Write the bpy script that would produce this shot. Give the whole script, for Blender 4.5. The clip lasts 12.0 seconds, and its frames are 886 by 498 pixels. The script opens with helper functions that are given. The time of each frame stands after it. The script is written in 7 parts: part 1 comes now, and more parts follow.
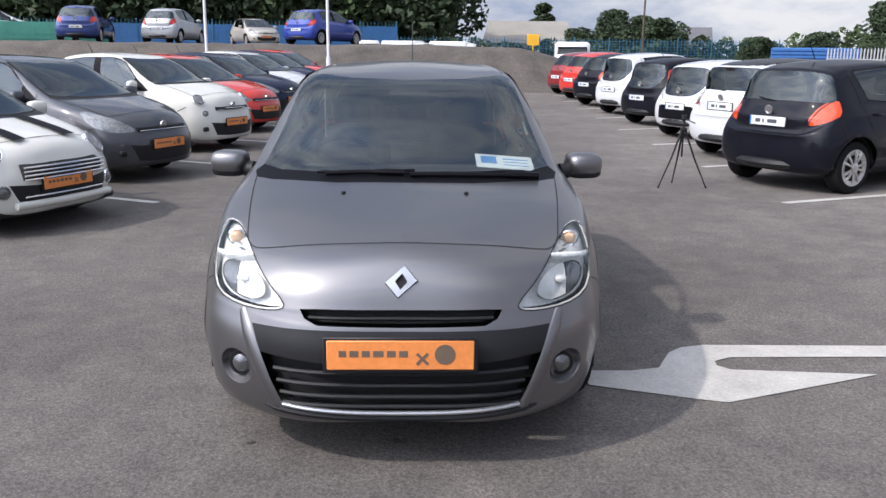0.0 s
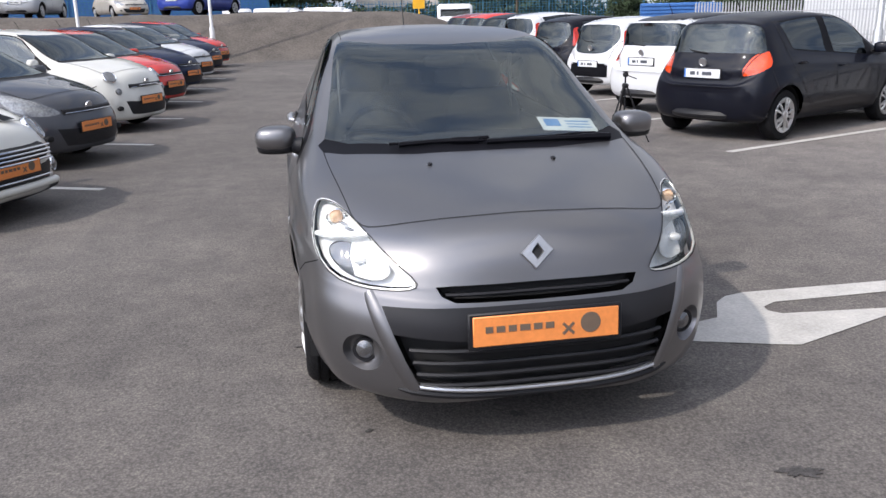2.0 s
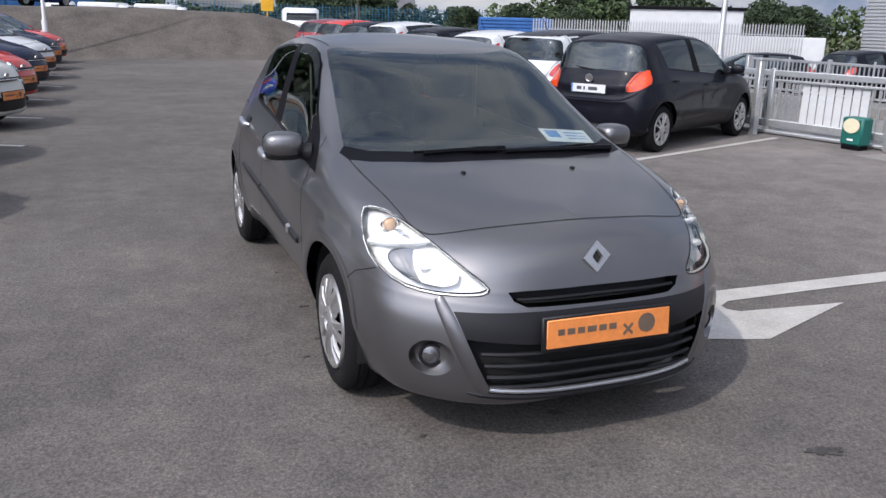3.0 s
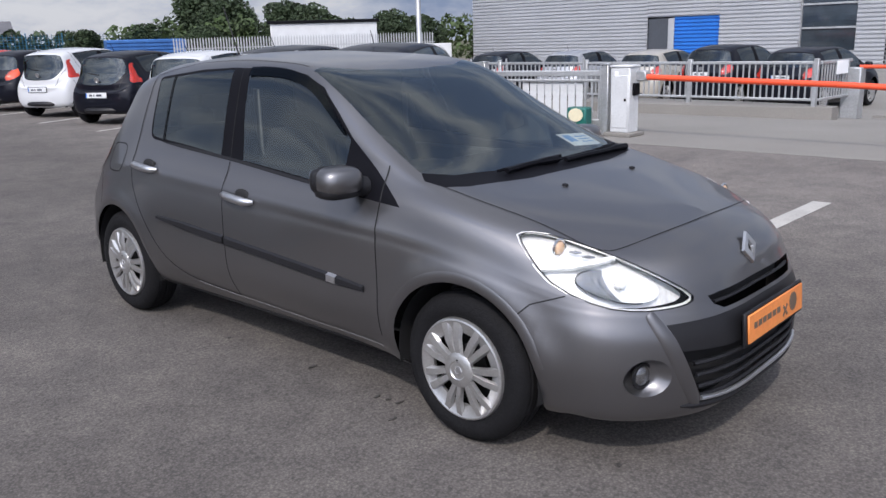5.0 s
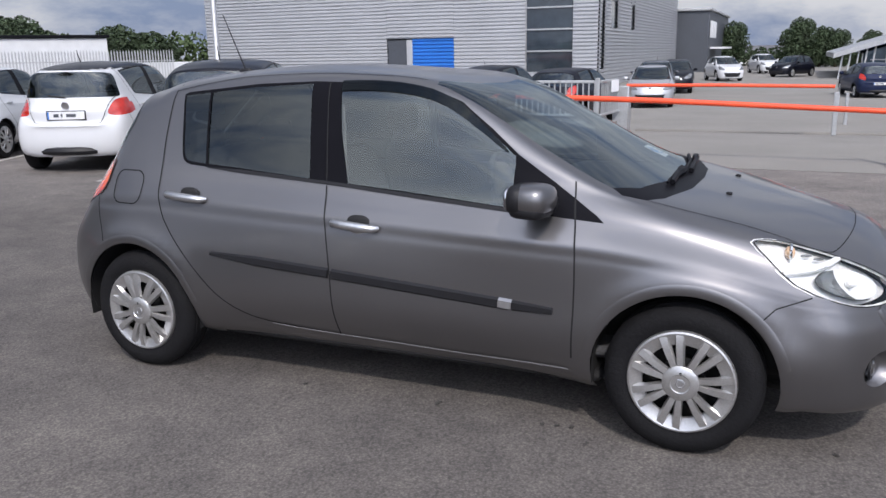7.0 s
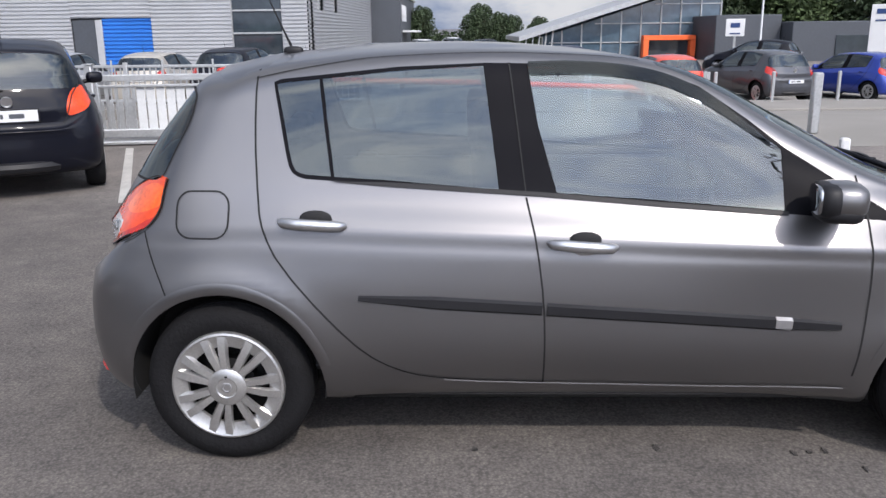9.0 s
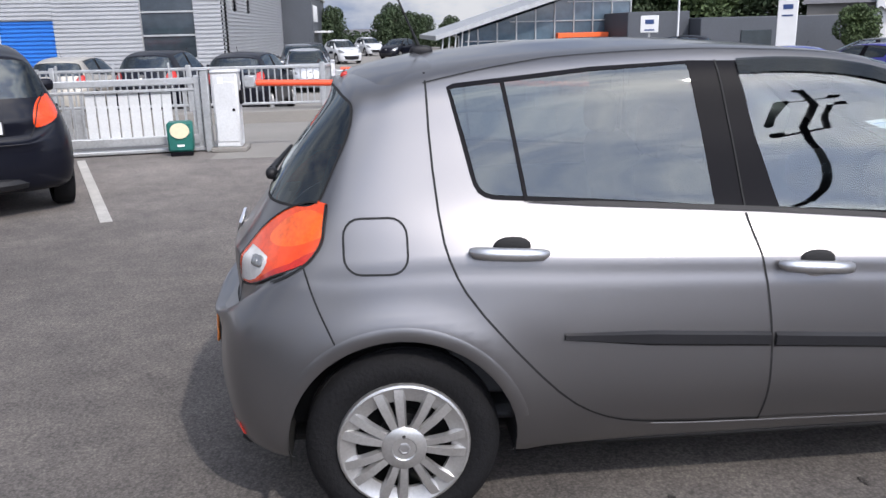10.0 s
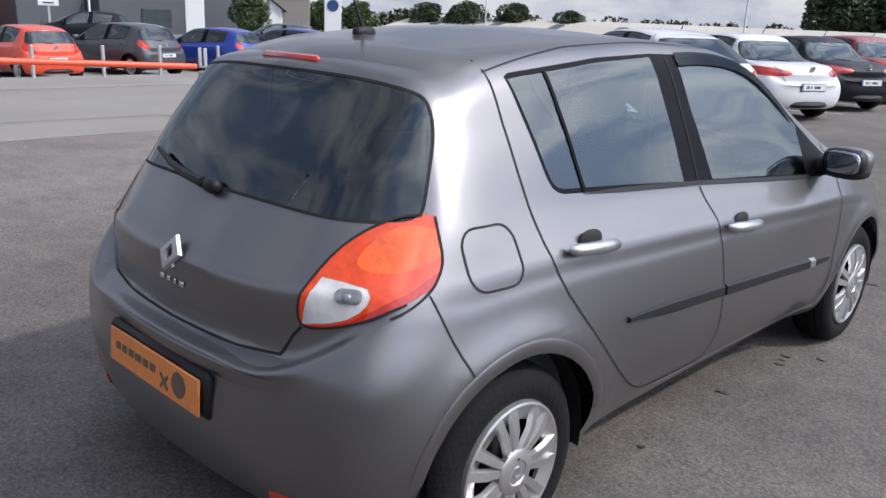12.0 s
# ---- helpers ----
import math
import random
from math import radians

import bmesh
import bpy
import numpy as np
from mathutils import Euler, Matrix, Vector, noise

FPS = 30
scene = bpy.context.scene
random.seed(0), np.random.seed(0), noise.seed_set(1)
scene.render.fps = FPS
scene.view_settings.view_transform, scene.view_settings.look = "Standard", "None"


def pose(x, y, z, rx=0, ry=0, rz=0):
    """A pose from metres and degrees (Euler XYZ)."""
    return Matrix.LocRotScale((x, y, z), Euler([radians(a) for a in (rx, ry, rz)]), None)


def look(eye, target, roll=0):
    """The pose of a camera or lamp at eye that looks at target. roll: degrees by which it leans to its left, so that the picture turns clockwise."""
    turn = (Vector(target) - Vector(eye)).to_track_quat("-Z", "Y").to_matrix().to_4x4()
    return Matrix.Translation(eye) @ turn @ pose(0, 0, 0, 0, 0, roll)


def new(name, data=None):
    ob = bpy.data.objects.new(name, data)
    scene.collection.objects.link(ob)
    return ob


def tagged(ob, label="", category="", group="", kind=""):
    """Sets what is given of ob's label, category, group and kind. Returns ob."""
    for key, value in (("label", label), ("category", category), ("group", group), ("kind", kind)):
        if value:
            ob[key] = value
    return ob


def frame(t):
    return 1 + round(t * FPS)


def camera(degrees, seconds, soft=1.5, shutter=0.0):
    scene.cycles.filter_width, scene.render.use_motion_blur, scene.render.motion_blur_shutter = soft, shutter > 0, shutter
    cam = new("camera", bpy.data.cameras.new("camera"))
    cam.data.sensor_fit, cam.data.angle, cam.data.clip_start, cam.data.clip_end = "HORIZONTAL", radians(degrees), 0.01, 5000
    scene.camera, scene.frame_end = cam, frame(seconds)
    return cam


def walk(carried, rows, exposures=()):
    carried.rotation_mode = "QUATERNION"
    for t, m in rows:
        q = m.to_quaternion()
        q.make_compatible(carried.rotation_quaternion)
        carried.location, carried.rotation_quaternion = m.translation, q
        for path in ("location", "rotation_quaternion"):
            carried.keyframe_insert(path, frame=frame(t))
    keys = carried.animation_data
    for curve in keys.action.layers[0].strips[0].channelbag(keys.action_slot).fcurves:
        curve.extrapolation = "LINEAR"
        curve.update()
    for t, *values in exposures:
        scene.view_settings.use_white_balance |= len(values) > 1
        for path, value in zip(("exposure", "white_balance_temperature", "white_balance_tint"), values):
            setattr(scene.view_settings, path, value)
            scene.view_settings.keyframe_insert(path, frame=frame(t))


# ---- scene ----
cam = camera(56.7, 12.0)
PATH = [
    (0, (0.072, -4.853, 1.512), (0.124, -2.909, 1.047), 0.6),
    (0.5, (0.027, -4.85, 1.516), (0.007, -2.929, 0.96), -0.1),
    (1, (-0.149, -4.82, 1.527), (-0.124, -2.905, 0.949), -0.8),
    (1.5, (-0.425, -4.775, 1.511), (-0.19, -2.875, 0.932), 0.6),
    (2, (-0.803, -4.667, 1.507), (-0.464, -2.772, 0.962), -1.3),
    (2.5, (-1.232, -4.591, 1.5), (-0.714, -2.735, 0.963), 0.2),
    (2.8, (-1.48, -4.557, 1.52), (-0.868, -2.728, 0.992), 0.8),
    (3, (-1.621, -4.502, 1.526), (-0.89, -2.717, 0.997), 1.5),
    (3.1, (-1.689, -4.449, 1.524), (-0.889, -2.697, 0.985), 1.4),
    (3.5, (-1.973, -4.19, 1.515), (-1.03, -2.507, 0.989), -0.5),
    (3.7, (-2.14, -4.098, 1.509), (-1.168, -2.432, 0.982), -0.1),
    (5.3, (-3.148, -2.997, 1.502), (-1.66, -1.754, 1.008), -1.8),
    (5.5, (-3.269, -2.867, 1.523), (-1.76, -1.651, 1.028), -1.7),
    (6, (-3.481, -2.439, 1.508), (-1.864, -1.368, 1.02), -3.1),
    (6.5, (-3.714, -2.013, 1.5), (-1.975, -1.149, 1.022), -1.7),
    (6.7, (-3.789, -1.871, 1.502), (-2.033, -1.035, 1.034), -1.4),
    (8.3, (-3.768, -0.238, 1.521), (-1.851, 0.026, 1.015), -0.3),
    (8.5, (-3.656, -0.05, 1.522), (-1.734, 0.168, 1.014), -0.8),
    (9, (-3.473, 0.452, 1.499), (-1.54, 0.507, 0.988), -0.6),
    (9.5, (-3.28, 0.869, 1.495), (-1.35, 0.762, 0.982), -0.4),
    (10, (-3.042, 1.343, 1.5), (-1.116, 1.187, 0.985), -1.3),
    (10.5, (-2.863, 1.796, 1.491), (-0.989, 1.308, 0.993), 1.2),
    (11, (-2.508, 2.19, 1.483), (-0.767, 1.343, 0.979), 3.3),
    (11.5, (-2.244, 2.531, 1.494), (-0.713, 1.35, 0.983), 3.1),
    (12, (-2.049, 2.887, 1.494), (-0.715, 1.503, 0.945), 2.4),
]
walk(cam, [(t, look(eye, target, roll)) for t, eye, target, roll in PATH], [(0, -0.37, 6480, 13), (1.5, -0.31, 6600, 13), (2.5, -0.56, 6530, 13), (3.5, -0.72, 6350, 14), (6.5, -0.75, 6380, 14), (8.5, -0.60, 6520, 13), (10, -0.52, 6450, 13), (10.7, -0.64, 6420, 13), (12, -0.56, 6400, 13)])

# ---- world, sun, exposure ----
SUN_WAY = Vector((0.90, 0.48, -1.0)).normalized()
world = bpy.data.worlds.new("sky")
scene.world = world
world.use_nodes = True
wn, wl = world.node_tree.nodes, world.node_tree.links
wn.clear()
w_out = wn.new("ShaderNodeOutputWorld")
w_bg = wn.new("ShaderNodeBackground")
w_sky = wn.new("ShaderNodeTexSky")
w_sky.sky_type = "NISHITA"
w_sky.sun_disc = False
w_sky.sun_elevation = math.asin(-SUN_WAY.z)
w_sky.sun_rotation = math.atan2(-SUN_WAY.x, -SUN_WAY.y)
w_sky.air_density, w_sky.dust_density = 1.0, 3.0
w_bg.inputs["Strength"].default_value = 0.124
w_tc = wn.new("ShaderNodeTexCoord")
w_map = wn.new("ShaderNodeMapping")
w_map.inputs["Scale"].default_value = (1.0, 1.0, 2.6)
w_noise = wn.new("ShaderNodeTexNoise")
w_noise.inputs["Scale"].default_value = 3.2
w_noise.inputs["Detail"].default_value = 7.0
w_noise.inputs["Roughness"].default_value = 0.62
w_ramp = wn.new("ShaderNodeValToRGB")
w_ramp.color_ramp.elements[0].position = 0.40
w_ramp.color_ramp.elements[0].color = (3.3, 4.3, 6.5, 1)
w_ramp.color_ramp.elements[1].position = 0.62
w_ramp.color_ramp.elements[1].color = (10.0, 10.3, 10.7, 1)
w_mix = wn.new("ShaderNodeMixRGB")
w_mix.inputs["Fac"].default_value = 0.82
wl.new(w_tc.outputs["Generated"], w_map.inputs["Vector"])
wl.new(w_map.outputs["Vector"], w_noise.inputs["Vector"])
wl.new(w_noise.outputs["Fac"], w_ramp.inputs["Fac"])
wl.new(w_sky.outputs["Color"], w_mix.inputs["Color1"])
wl.new(w_ramp.outputs["Color"], w_mix.inputs["Color2"])
# thin cloud round the sun glows
w_dot = wn.new("ShaderNodeVectorMath")
w_dot.operation = "DOT_PRODUCT"
w_dot.inputs[1].default_value = tuple(-SUN_WAY)
w_glow = wn.new("ShaderNodeMapRange")
w_glow.interpolation_type = "SMOOTHSTEP"
w_glow.inputs["From Min"].default_value, w_glow.inputs["From Max"].default_value = 0.40, 1.0
w_glow.inputs["To Min"].default_value, w_glow.inputs["To Max"].default_value = 1.0, 4.1
w_mul = wn.new("ShaderNodeMixRGB")
w_mul.blend_type = "MULTIPLY"
w_mul.inputs["Fac"].default_value = 1.0
wl.new(w_tc.outputs["Generated"], w_dot.inputs[0])
wl.new(w_dot.outputs["Value"], w_glow.inputs["Value"])
wl.new(w_mix.outputs["Color"], w_mul.inputs["Color1"])
wl.new(w_glow.outputs[0], w_mul.inputs["Color2"])
wl.new(w_mul.outputs["Color"], w_bg.inputs["Color"])
wl.new(w_bg.outputs["Background"], w_out.inputs["Surface"])
sun = new("sun", bpy.data.lights.new("sun", "SUN"))
sun.data.energy, sun.data.angle, sun.data.color = 4.5, radians(1.5), (1.0, 0.95, 0.87)
sun.matrix_world = look((-30, -20, 40), Vector((-30, -20, 40)) + SUN_WAY)

# ---- materials ----


def surface(name, base, rough=0.5, metal=0.0, var=0.12, scale=3.0, fine=40.0, bump=0.0, coat=0.0, spec=0.5, emit=None, per_object=0.0):
    """A procedural surface: a base colour that varies at two scales, with fine relief."""
    m = bpy.data.materials.new(name)
    m.use_nodes = True
    n, l = m.node_tree.nodes, m.node_tree.links
    b = n["Principled BSDF"]
    b.inputs["Roughness"].default_value, b.inputs["Metallic"].default_value = rough, metal
    b.inputs["Coat Weight"].default_value, b.inputs["Coat Roughness"].default_value = coat, 0.04
    b.inputs["Specular IOR Level"].default_value = spec
    tc = n.new("ShaderNodeTexCoord")
    big, small = n.new("ShaderNodeTexNoise"), n.new("ShaderNodeTexNoise")
    big.inputs["Scale"].default_value, big.inputs["Detail"].default_value = scale, 5
    small.inputs["Scale"].default_value, small.inputs["Detail"].default_value = fine, 3
    add = n.new("ShaderNodeMath")
    add.operation = "ADD"
    rng = n.new("ShaderNodeMapRange")
    rng.inputs["From Min"].default_value, rng.inputs["From Max"].default_value = 0.65, 1.35
    rng.inputs["To Min"].default_value, rng.inputs["To Max"].default_value = 1 - var, 1 + var
    mul = n.new("ShaderNodeMixRGB")
    mul.blend_type = "MULTIPLY"
    mul.inputs["Fac"].default_value = 1.0
    mul.inputs["Color1"].default_value = (*base, 1)
    l.new(tc.outputs["Object"], big.inputs["Vector"])
    l.new(tc.outputs["Object"], small.inputs["Vector"])
    l.new(big.outputs["Fac"], add.inputs[0])
    l.new(small.outputs["Fac"], add.inputs[1])
    l.new(add.outputs[0], rng.inputs["Value"])
    l.new(rng.outputs[0], mul.inputs["Color2"])
    last = mul.outputs["Color"]
    if per_object:
        info = n.new("ShaderNodeObjectInfo")
        r2 = n.new("ShaderNodeMapRange")
        r2.inputs["To Min"].default_value, r2.inputs["To Max"].default_value = 1 - per_object, 1 + per_object
        m2 = n.new("ShaderNodeMixRGB")
        m2.blend_type = "MULTIPLY"
        m2.inputs["Fac"].default_value = 1.0
        l.new(info.outputs["Random"], r2.inputs["Value"])
        l.new(last, m2.inputs["Color1"])
        l.new(r2.outputs[0], m2.inputs["Color2"])
        last = m2.outputs["Color"]
    l.new(last, b.inputs["Base Color"])
    if bump:
        bp = n.new("ShaderNodeBump")
        bp.inputs["Strength"].default_value, bp.inputs["Distance"].default_value = bump, 0.01
        l.new(small.outputs["Fac"], bp.inputs["Height"])
        l.new(bp.outputs["Normal"], b.inputs["Normal"])
    if emit:
        b.inputs["Emission Color"].default_value, b.inputs["Emission Strength"].default_value = (*emit[:3], 1), emit[3]
    return m


def paint(name, base, metal=0.0, rough=0.42, spec=0.5, coat=1.0):
    return surface(name, base, rough=rough, metal=metal, var=0.05, scale=1.2, fine=900.0, coat=coat, spec=spec)


def pane(name, tint, gloss=1.0, ior=1.85):
    """Thin glass: clear with a tint, and a mirror by Fresnel."""
    m = bpy.data.materials.new(name)
    m.use_nodes = True
    n, l = m.node_tree.nodes, m.node_tree.links
    n.clear()
    out, mix = n.new("ShaderNodeOutputMaterial"), n.new("ShaderNodeMixShader")
    clear, shine, fr = n.new("ShaderNodeBsdfTransparent"), n.new("ShaderNodeBsdfGlossy"), n.new("ShaderNodeFresnel")
    clear.inputs["Color"].default_value = (*tint, 1)
    shine.inputs["Roughness"].default_value = 0.015
    shine.inputs["Color"].default_value = (gloss * 0.87, gloss * 0.95, gloss * 0.97, 1)
    fr.inputs["IOR"].default_value = ior
    l.new(fr.outputs[0], mix.inputs["Fac"])
    l.new(clear.outputs[0], mix.inputs[1])
    l.new(shine.outputs[0], mix.inputs[2])
    l.new(mix.outputs[0], out.inputs["Surface"])
    return m


def asphalt_material():
    m = bpy.data.materials.new("worn_asphalt")
    m.use_nodes = True
    n, l = m.node_tree.nodes, m.node_tree.links
    b = n["Principled BSDF"]
    b.inputs["Roughness"].default_value = 0.88
    b.inputs["Specular IOR Level"].default_value = 0.3
    tc = n.new("ShaderNodeTexCoord")

    def nz(scale, detail, rough=0.5):
        t = n.new("ShaderNodeTexNoise")
        t.inputs["Scale"].default_value, t.inputs["Detail"].default_value, t.inputs["Roughness"].default_value = scale, detail, rough
        l.new(tc.outputs["Object"], t.inputs["Vector"])
        return t.outputs["Fac"]

    def ramp(v, p0, c0, p1, c1):
        r = n.new("ShaderNodeValToRGB")
        r.color_ramp.elements[0].position, r.color_ramp.elements[0].color = p0, (*c0, 1)
        r.color_ramp.elements[1].position, r.color_ramp.elements[1].color = p1, (*c1, 1)
        l.new(v, r.inputs["Fac"])
        return r.outputs["Color"]

    def mul(a, c):
        x = n.new("ShaderNodeMixRGB")
        x.blend_type = "MULTIPLY"
        x.inputs["Fac"].default_value = 1
        l.new(a, x.inputs["Color1"])
        l.new(c, x.inputs["Color2"])
        return x.outputs["Color"]

    patches = ramp(nz(0.35, 6, 0.6), 0.35, (0.097, 0.089, 0.085), 0.68, (0.140, 0.129, 0.122))
    stain = ramp(nz(1.7, 5, 0.62), 0.30, (0.80, 0.80, 0.81), 0.64, (1.07, 1.06, 1.05))
    vor = n.new("ShaderNodeTexVoronoi")
    vor.inputs["Scale"].default_value = 95
    l.new(tc.outputs["Object"], vor.inputs["Vector"])
    grit = ramp(vor.outputs["Distance"], 0.05, (1.32, 1.31, 1.29), 0.75, (0.74, 0.74, 0.745))
    speck = mul(ramp(nz(48, 5, 0.75), 0.35, (0.68, 0.68, 0.68), 0.7, (1.34, 1.33, 1.30)), ramp(nz(5.5, 6, 0.72), 0.34, (0.84, 0.84, 0.85), 0.66, (1.14, 1.135, 1.12)))
    # a smooth blend pales the asphalt towards +x, its edge bent by noise
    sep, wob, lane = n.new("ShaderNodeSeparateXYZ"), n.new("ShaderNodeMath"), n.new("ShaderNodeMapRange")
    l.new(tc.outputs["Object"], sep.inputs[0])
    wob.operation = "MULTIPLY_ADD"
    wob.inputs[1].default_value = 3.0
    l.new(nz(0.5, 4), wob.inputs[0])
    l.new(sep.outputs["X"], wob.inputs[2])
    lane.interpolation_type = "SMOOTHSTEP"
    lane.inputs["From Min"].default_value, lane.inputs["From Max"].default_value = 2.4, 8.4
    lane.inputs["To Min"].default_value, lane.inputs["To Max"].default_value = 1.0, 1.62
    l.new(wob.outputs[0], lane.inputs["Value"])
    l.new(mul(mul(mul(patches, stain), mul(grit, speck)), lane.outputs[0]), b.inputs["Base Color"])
    bp = n.new("ShaderNodeBump")
    bp.inputs["Strength"].default_value, bp.inputs["Distance"].default_value = 0.35, 0.005
    l.new(vor.outputs["Distance"], bp.inputs["Height"])
    l.new(bp.outputs["Normal"], b.inputs["Normal"])
    return m


ASPHALT = asphalt_material()
CONCRETE = surface("pale_road_concrete", (0.205, 0.194, 0.178), rough=0.9, var=0.16, scale=0.5, fine=60, bump=0.3)
GRAVEL = surface("gravel_bank", (0.085, 0.073, 0.063), rough=0.95, var=0.45, scale=1.2, fine=14, bump=1.0)
GRASS = surface("grass", (0.085, 0.085, 0.045), rough=0.95, var=0.4, scale=0.2, fine=12, bump=0.8)
LINE_PAINT = surface("white_line_paint", (0.40, 0.385, 0.36), rough=0.75, var=0.22, scale=4, fine=70, bump=0.3)
SEAM = surface("pale_seam", (0.25, 0.24, 0.22), rough=0.9, var=0.3, scale=3, fine=30)
OIL = surface("oil_stain", (0.042, 0.038, 0.036), rough=0.7, var=0.75, scale=26, fine=110, bump=0.5)
GREY_PAINT = paint("metallic_grey_paint", (0.192, 0.188, 0.192), metal=0.90, rough=0.35, coat=0.55)
BLACK_PLASTIC = surface("black_plastic", (0.011, 0.011, 0.013), spec=0.3, rough=0.5, var=0.15, scale=10, fine=300, bump=0.1)
SATIN_BLACK = surface("satin_black_frame", (0.006, 0.006, 0.008), spec=0.06, rough=0.45, var=0.1, scale=10, fine=300)
GAP = surface("gap_shadow_seal", (0.006, 0.006, 0.007), rough=0.8, var=0.1)
DARK_GREY_PLASTIC = surface("grey_bumper_plastic", (0.013, 0.013, 0.015), rough=0.42, spec=0.28, var=0.1, scale=6, fine=300)
RUBBER = surface("tyre_rubber", (0.007, 0.007, 0.008), spec=0.2, rough=0.82, var=0.3, scale=14, fine=80, bump=0.4)
ALLOY = surface("silver_wheel_paint", (0.50, 0.495, 0.49), rough=0.30, metal=0.8, var=0.12, scale=20, fine=120, coat=0.4)
# pale colour that paints the specular glint of the sill edge
SILL_GLINT = surface("painted_sill_glint", (0.38, 0.38, 0.39), rough=0.35, metal=0.3, var=0.06)
CHROME = surface("chrome", (0.75, 0.75, 0.76), rough=0.12, metal=1.0, var=0.04, scale=20)
SATIN_SILVER = surface("satin_silver", (0.55, 0.55, 0.56), rough=0.28, metal=0.9, var=0.06, scale=20)
GLASS_CLEAR = pane("clear_car_glass", (0.64, 0.72, 0.72), 1.0, 2.1)
GLASS_TINT = pane("tinted_car_glass", (0.30, 0.35, 0.36), 1.0, 1.95)
GLASS_DARK = pane("dark_car_glass", (0.10, 0.115, 0.13))
LENS = pane("clear_lamp_lens", (0.97, 0.975, 0.98), 1.0, 1.45)
SMOKE = pane("smoked_deflector", (0.10, 0.11, 0.12), 0.30)
LAMP_WHITE = surface("bright_lamp_housing", (0.80, 0.80, 0.79), rough=0.30, metal=0.15, var=0.22, scale=22, fine=70)
FLUTED = surface("fluted_lamp_mirror", (0.80, 0.80, 0.79), rough=0.26, metal=0.25, var=0.10, scale=40, fine=140)
AMBER = surface("amber_bulb_cover", (0.58, 0.38, 0.24), rough=0.25, var=0.2, scale=60, fine=200, coat=0.6)
RED_LENS = surface("red_lamp_lens", (0.66, 0.055, 0.004), rough=0.12, var=0.22, scale=9, fine=60, coat=1.0)
# brighter orange: the stop cell together with the highlight on its lens
STOP_ORANGE = surface("orange_cell_highlight", (0.82, 0.105, 0.006), rough=0.10, var=0.30, scale=11, fine=70, coat=1.0)
TAIL_RED = surface("deep_red_lamp_lens", (0.42, 0.016, 0.006), rough=0.18, var=0.3, scale=14, fine=120, coat=1.0)
HEADLAMP_GREY = surface("grey_lamp_glass", (0.22, 0.225, 0.23), rough=0.14, metal=0.4, var=0.45, scale=9, fine=40, coat=1.0)
FOG_GLASS = surface("fog_lamp_glass", (0.16, 0.16, 0.165), rough=0.12, metal=0.7, var=0.3, scale=40, fine=120, coat=1.0)
MIRROR = surface("door_mirror_glass", (0.42, 0.43, 0.45), rough=0.03, metal=1.0, var=0.03)
ROOF_BEIGE = surface("grey_beige_roof", (0.25, 0.235, 0.21), rough=0.85, var=0.15, scale=0.6, fine=6)
SHED_ROOF = surface("pale_sheet_roof", (0.40, 0.375, 0.33), rough=0.7, var=0.15, scale=0.3, fine=3)
WHITE_LENS = surface("white_lamp_lens", (0.58, 0.57, 0.56), rough=0.18, var=0.22, scale=12, fine=30, coat=1.0)
ORANGE_PLATE = surface("orange_plate", (0.72, 0.235, 0.06), rough=0.5, var=0.12, scale=5, fine=60)
PLATE_BROWN = surface("plate_print_brown", (0.12, 0.085, 0.06), rough=0.6, var=0.1)
PLATE_WHITE = surface("white_plate", (0.62, 0.63, 0.64), rough=0.5, var=0.08)
SEAT_CLOTH = surface("dark_seat_cloth", (0.045, 0.046, 0.05), rough=0.9, var=0.2, scale=12, fine=200, bump=0.4)
SEAT_GREY = surface("light_grey_trim", (0.22, 0.22, 0.22), rough=0.8, var=0.1, scale=12, fine=200)
PAPER = surface("white_paper", (0.80, 0.81, 0.82), rough=0.7, var=0.05)
BLUE_PRINT = surface("blue_print", (0.12, 0.30, 0.62), rough=0.7, var=0.05)
GALV = surface("galvanised_steel", (0.42, 0.43, 0.44), rough=0.42, metal=0.55, var=0.18, scale=3, fine=30)
WHITE_METAL = surface("white_painted_metal", (0.56, 0.57, 0.58), rough=0.45, var=0.12, scale=2, fine=40)
ORANGE_RED = surface("red_barrier_paint", (0.78, 0.085, 0.03), rough=0.4, var=0.14, scale=2, fine=60)
CLADDING = surface("silver_ribbed_cladding", (0.40, 0.41, 0.43), rough=0.42, metal=0.2, var=0.08, scale=0.4, fine=6)
BLUE_DOOR = surface("blue_roller_door", (0.015, 0.145, 0.52), rough=0.5, var=0.12, scale=1, fine=20)
BUILDING_GLASS = surface("dark_building_glass", (0.03, 0.04, 0.05), rough=0.06, var=0.3, scale=0.3, fine=2, coat=1.0)
SHOW_GLASS = surface("showroom_glass", (0.07, 0.11, 0.15), rough=0.06, var=0.3, scale=0.25, fine=2, coat=1.0)
DARK_CLAD = surface("dark_grey_cladding", (0.055, 0.062, 0.075), rough=0.55, var=0.12, scale=0.5, fine=8)
ORANGE_FRAME = surface("orange_portal_paint", (0.80, 0.13, 0.03), rough=0.5, var=0.1)
RENDER_WALL = surface("cream_render", (0.62, 0.60, 0.55), rough=0.9, var=0.12, scale=0.6, fine=14)
ROOF_SLATE = surface("grey_slate", (0.11, 0.11, 0.12), rough=0.8, var=0.25, scale=1.5, fine=9, bump=0.4)
GREEN_PAINT = surface("dark_green_box_paint", (0.008, 0.115, 0.095), rough=0.45, var=0.14)
CREAM = surface("cream_sticker", (0.66, 0.60, 0.42), rough=0.6, var=0.1)
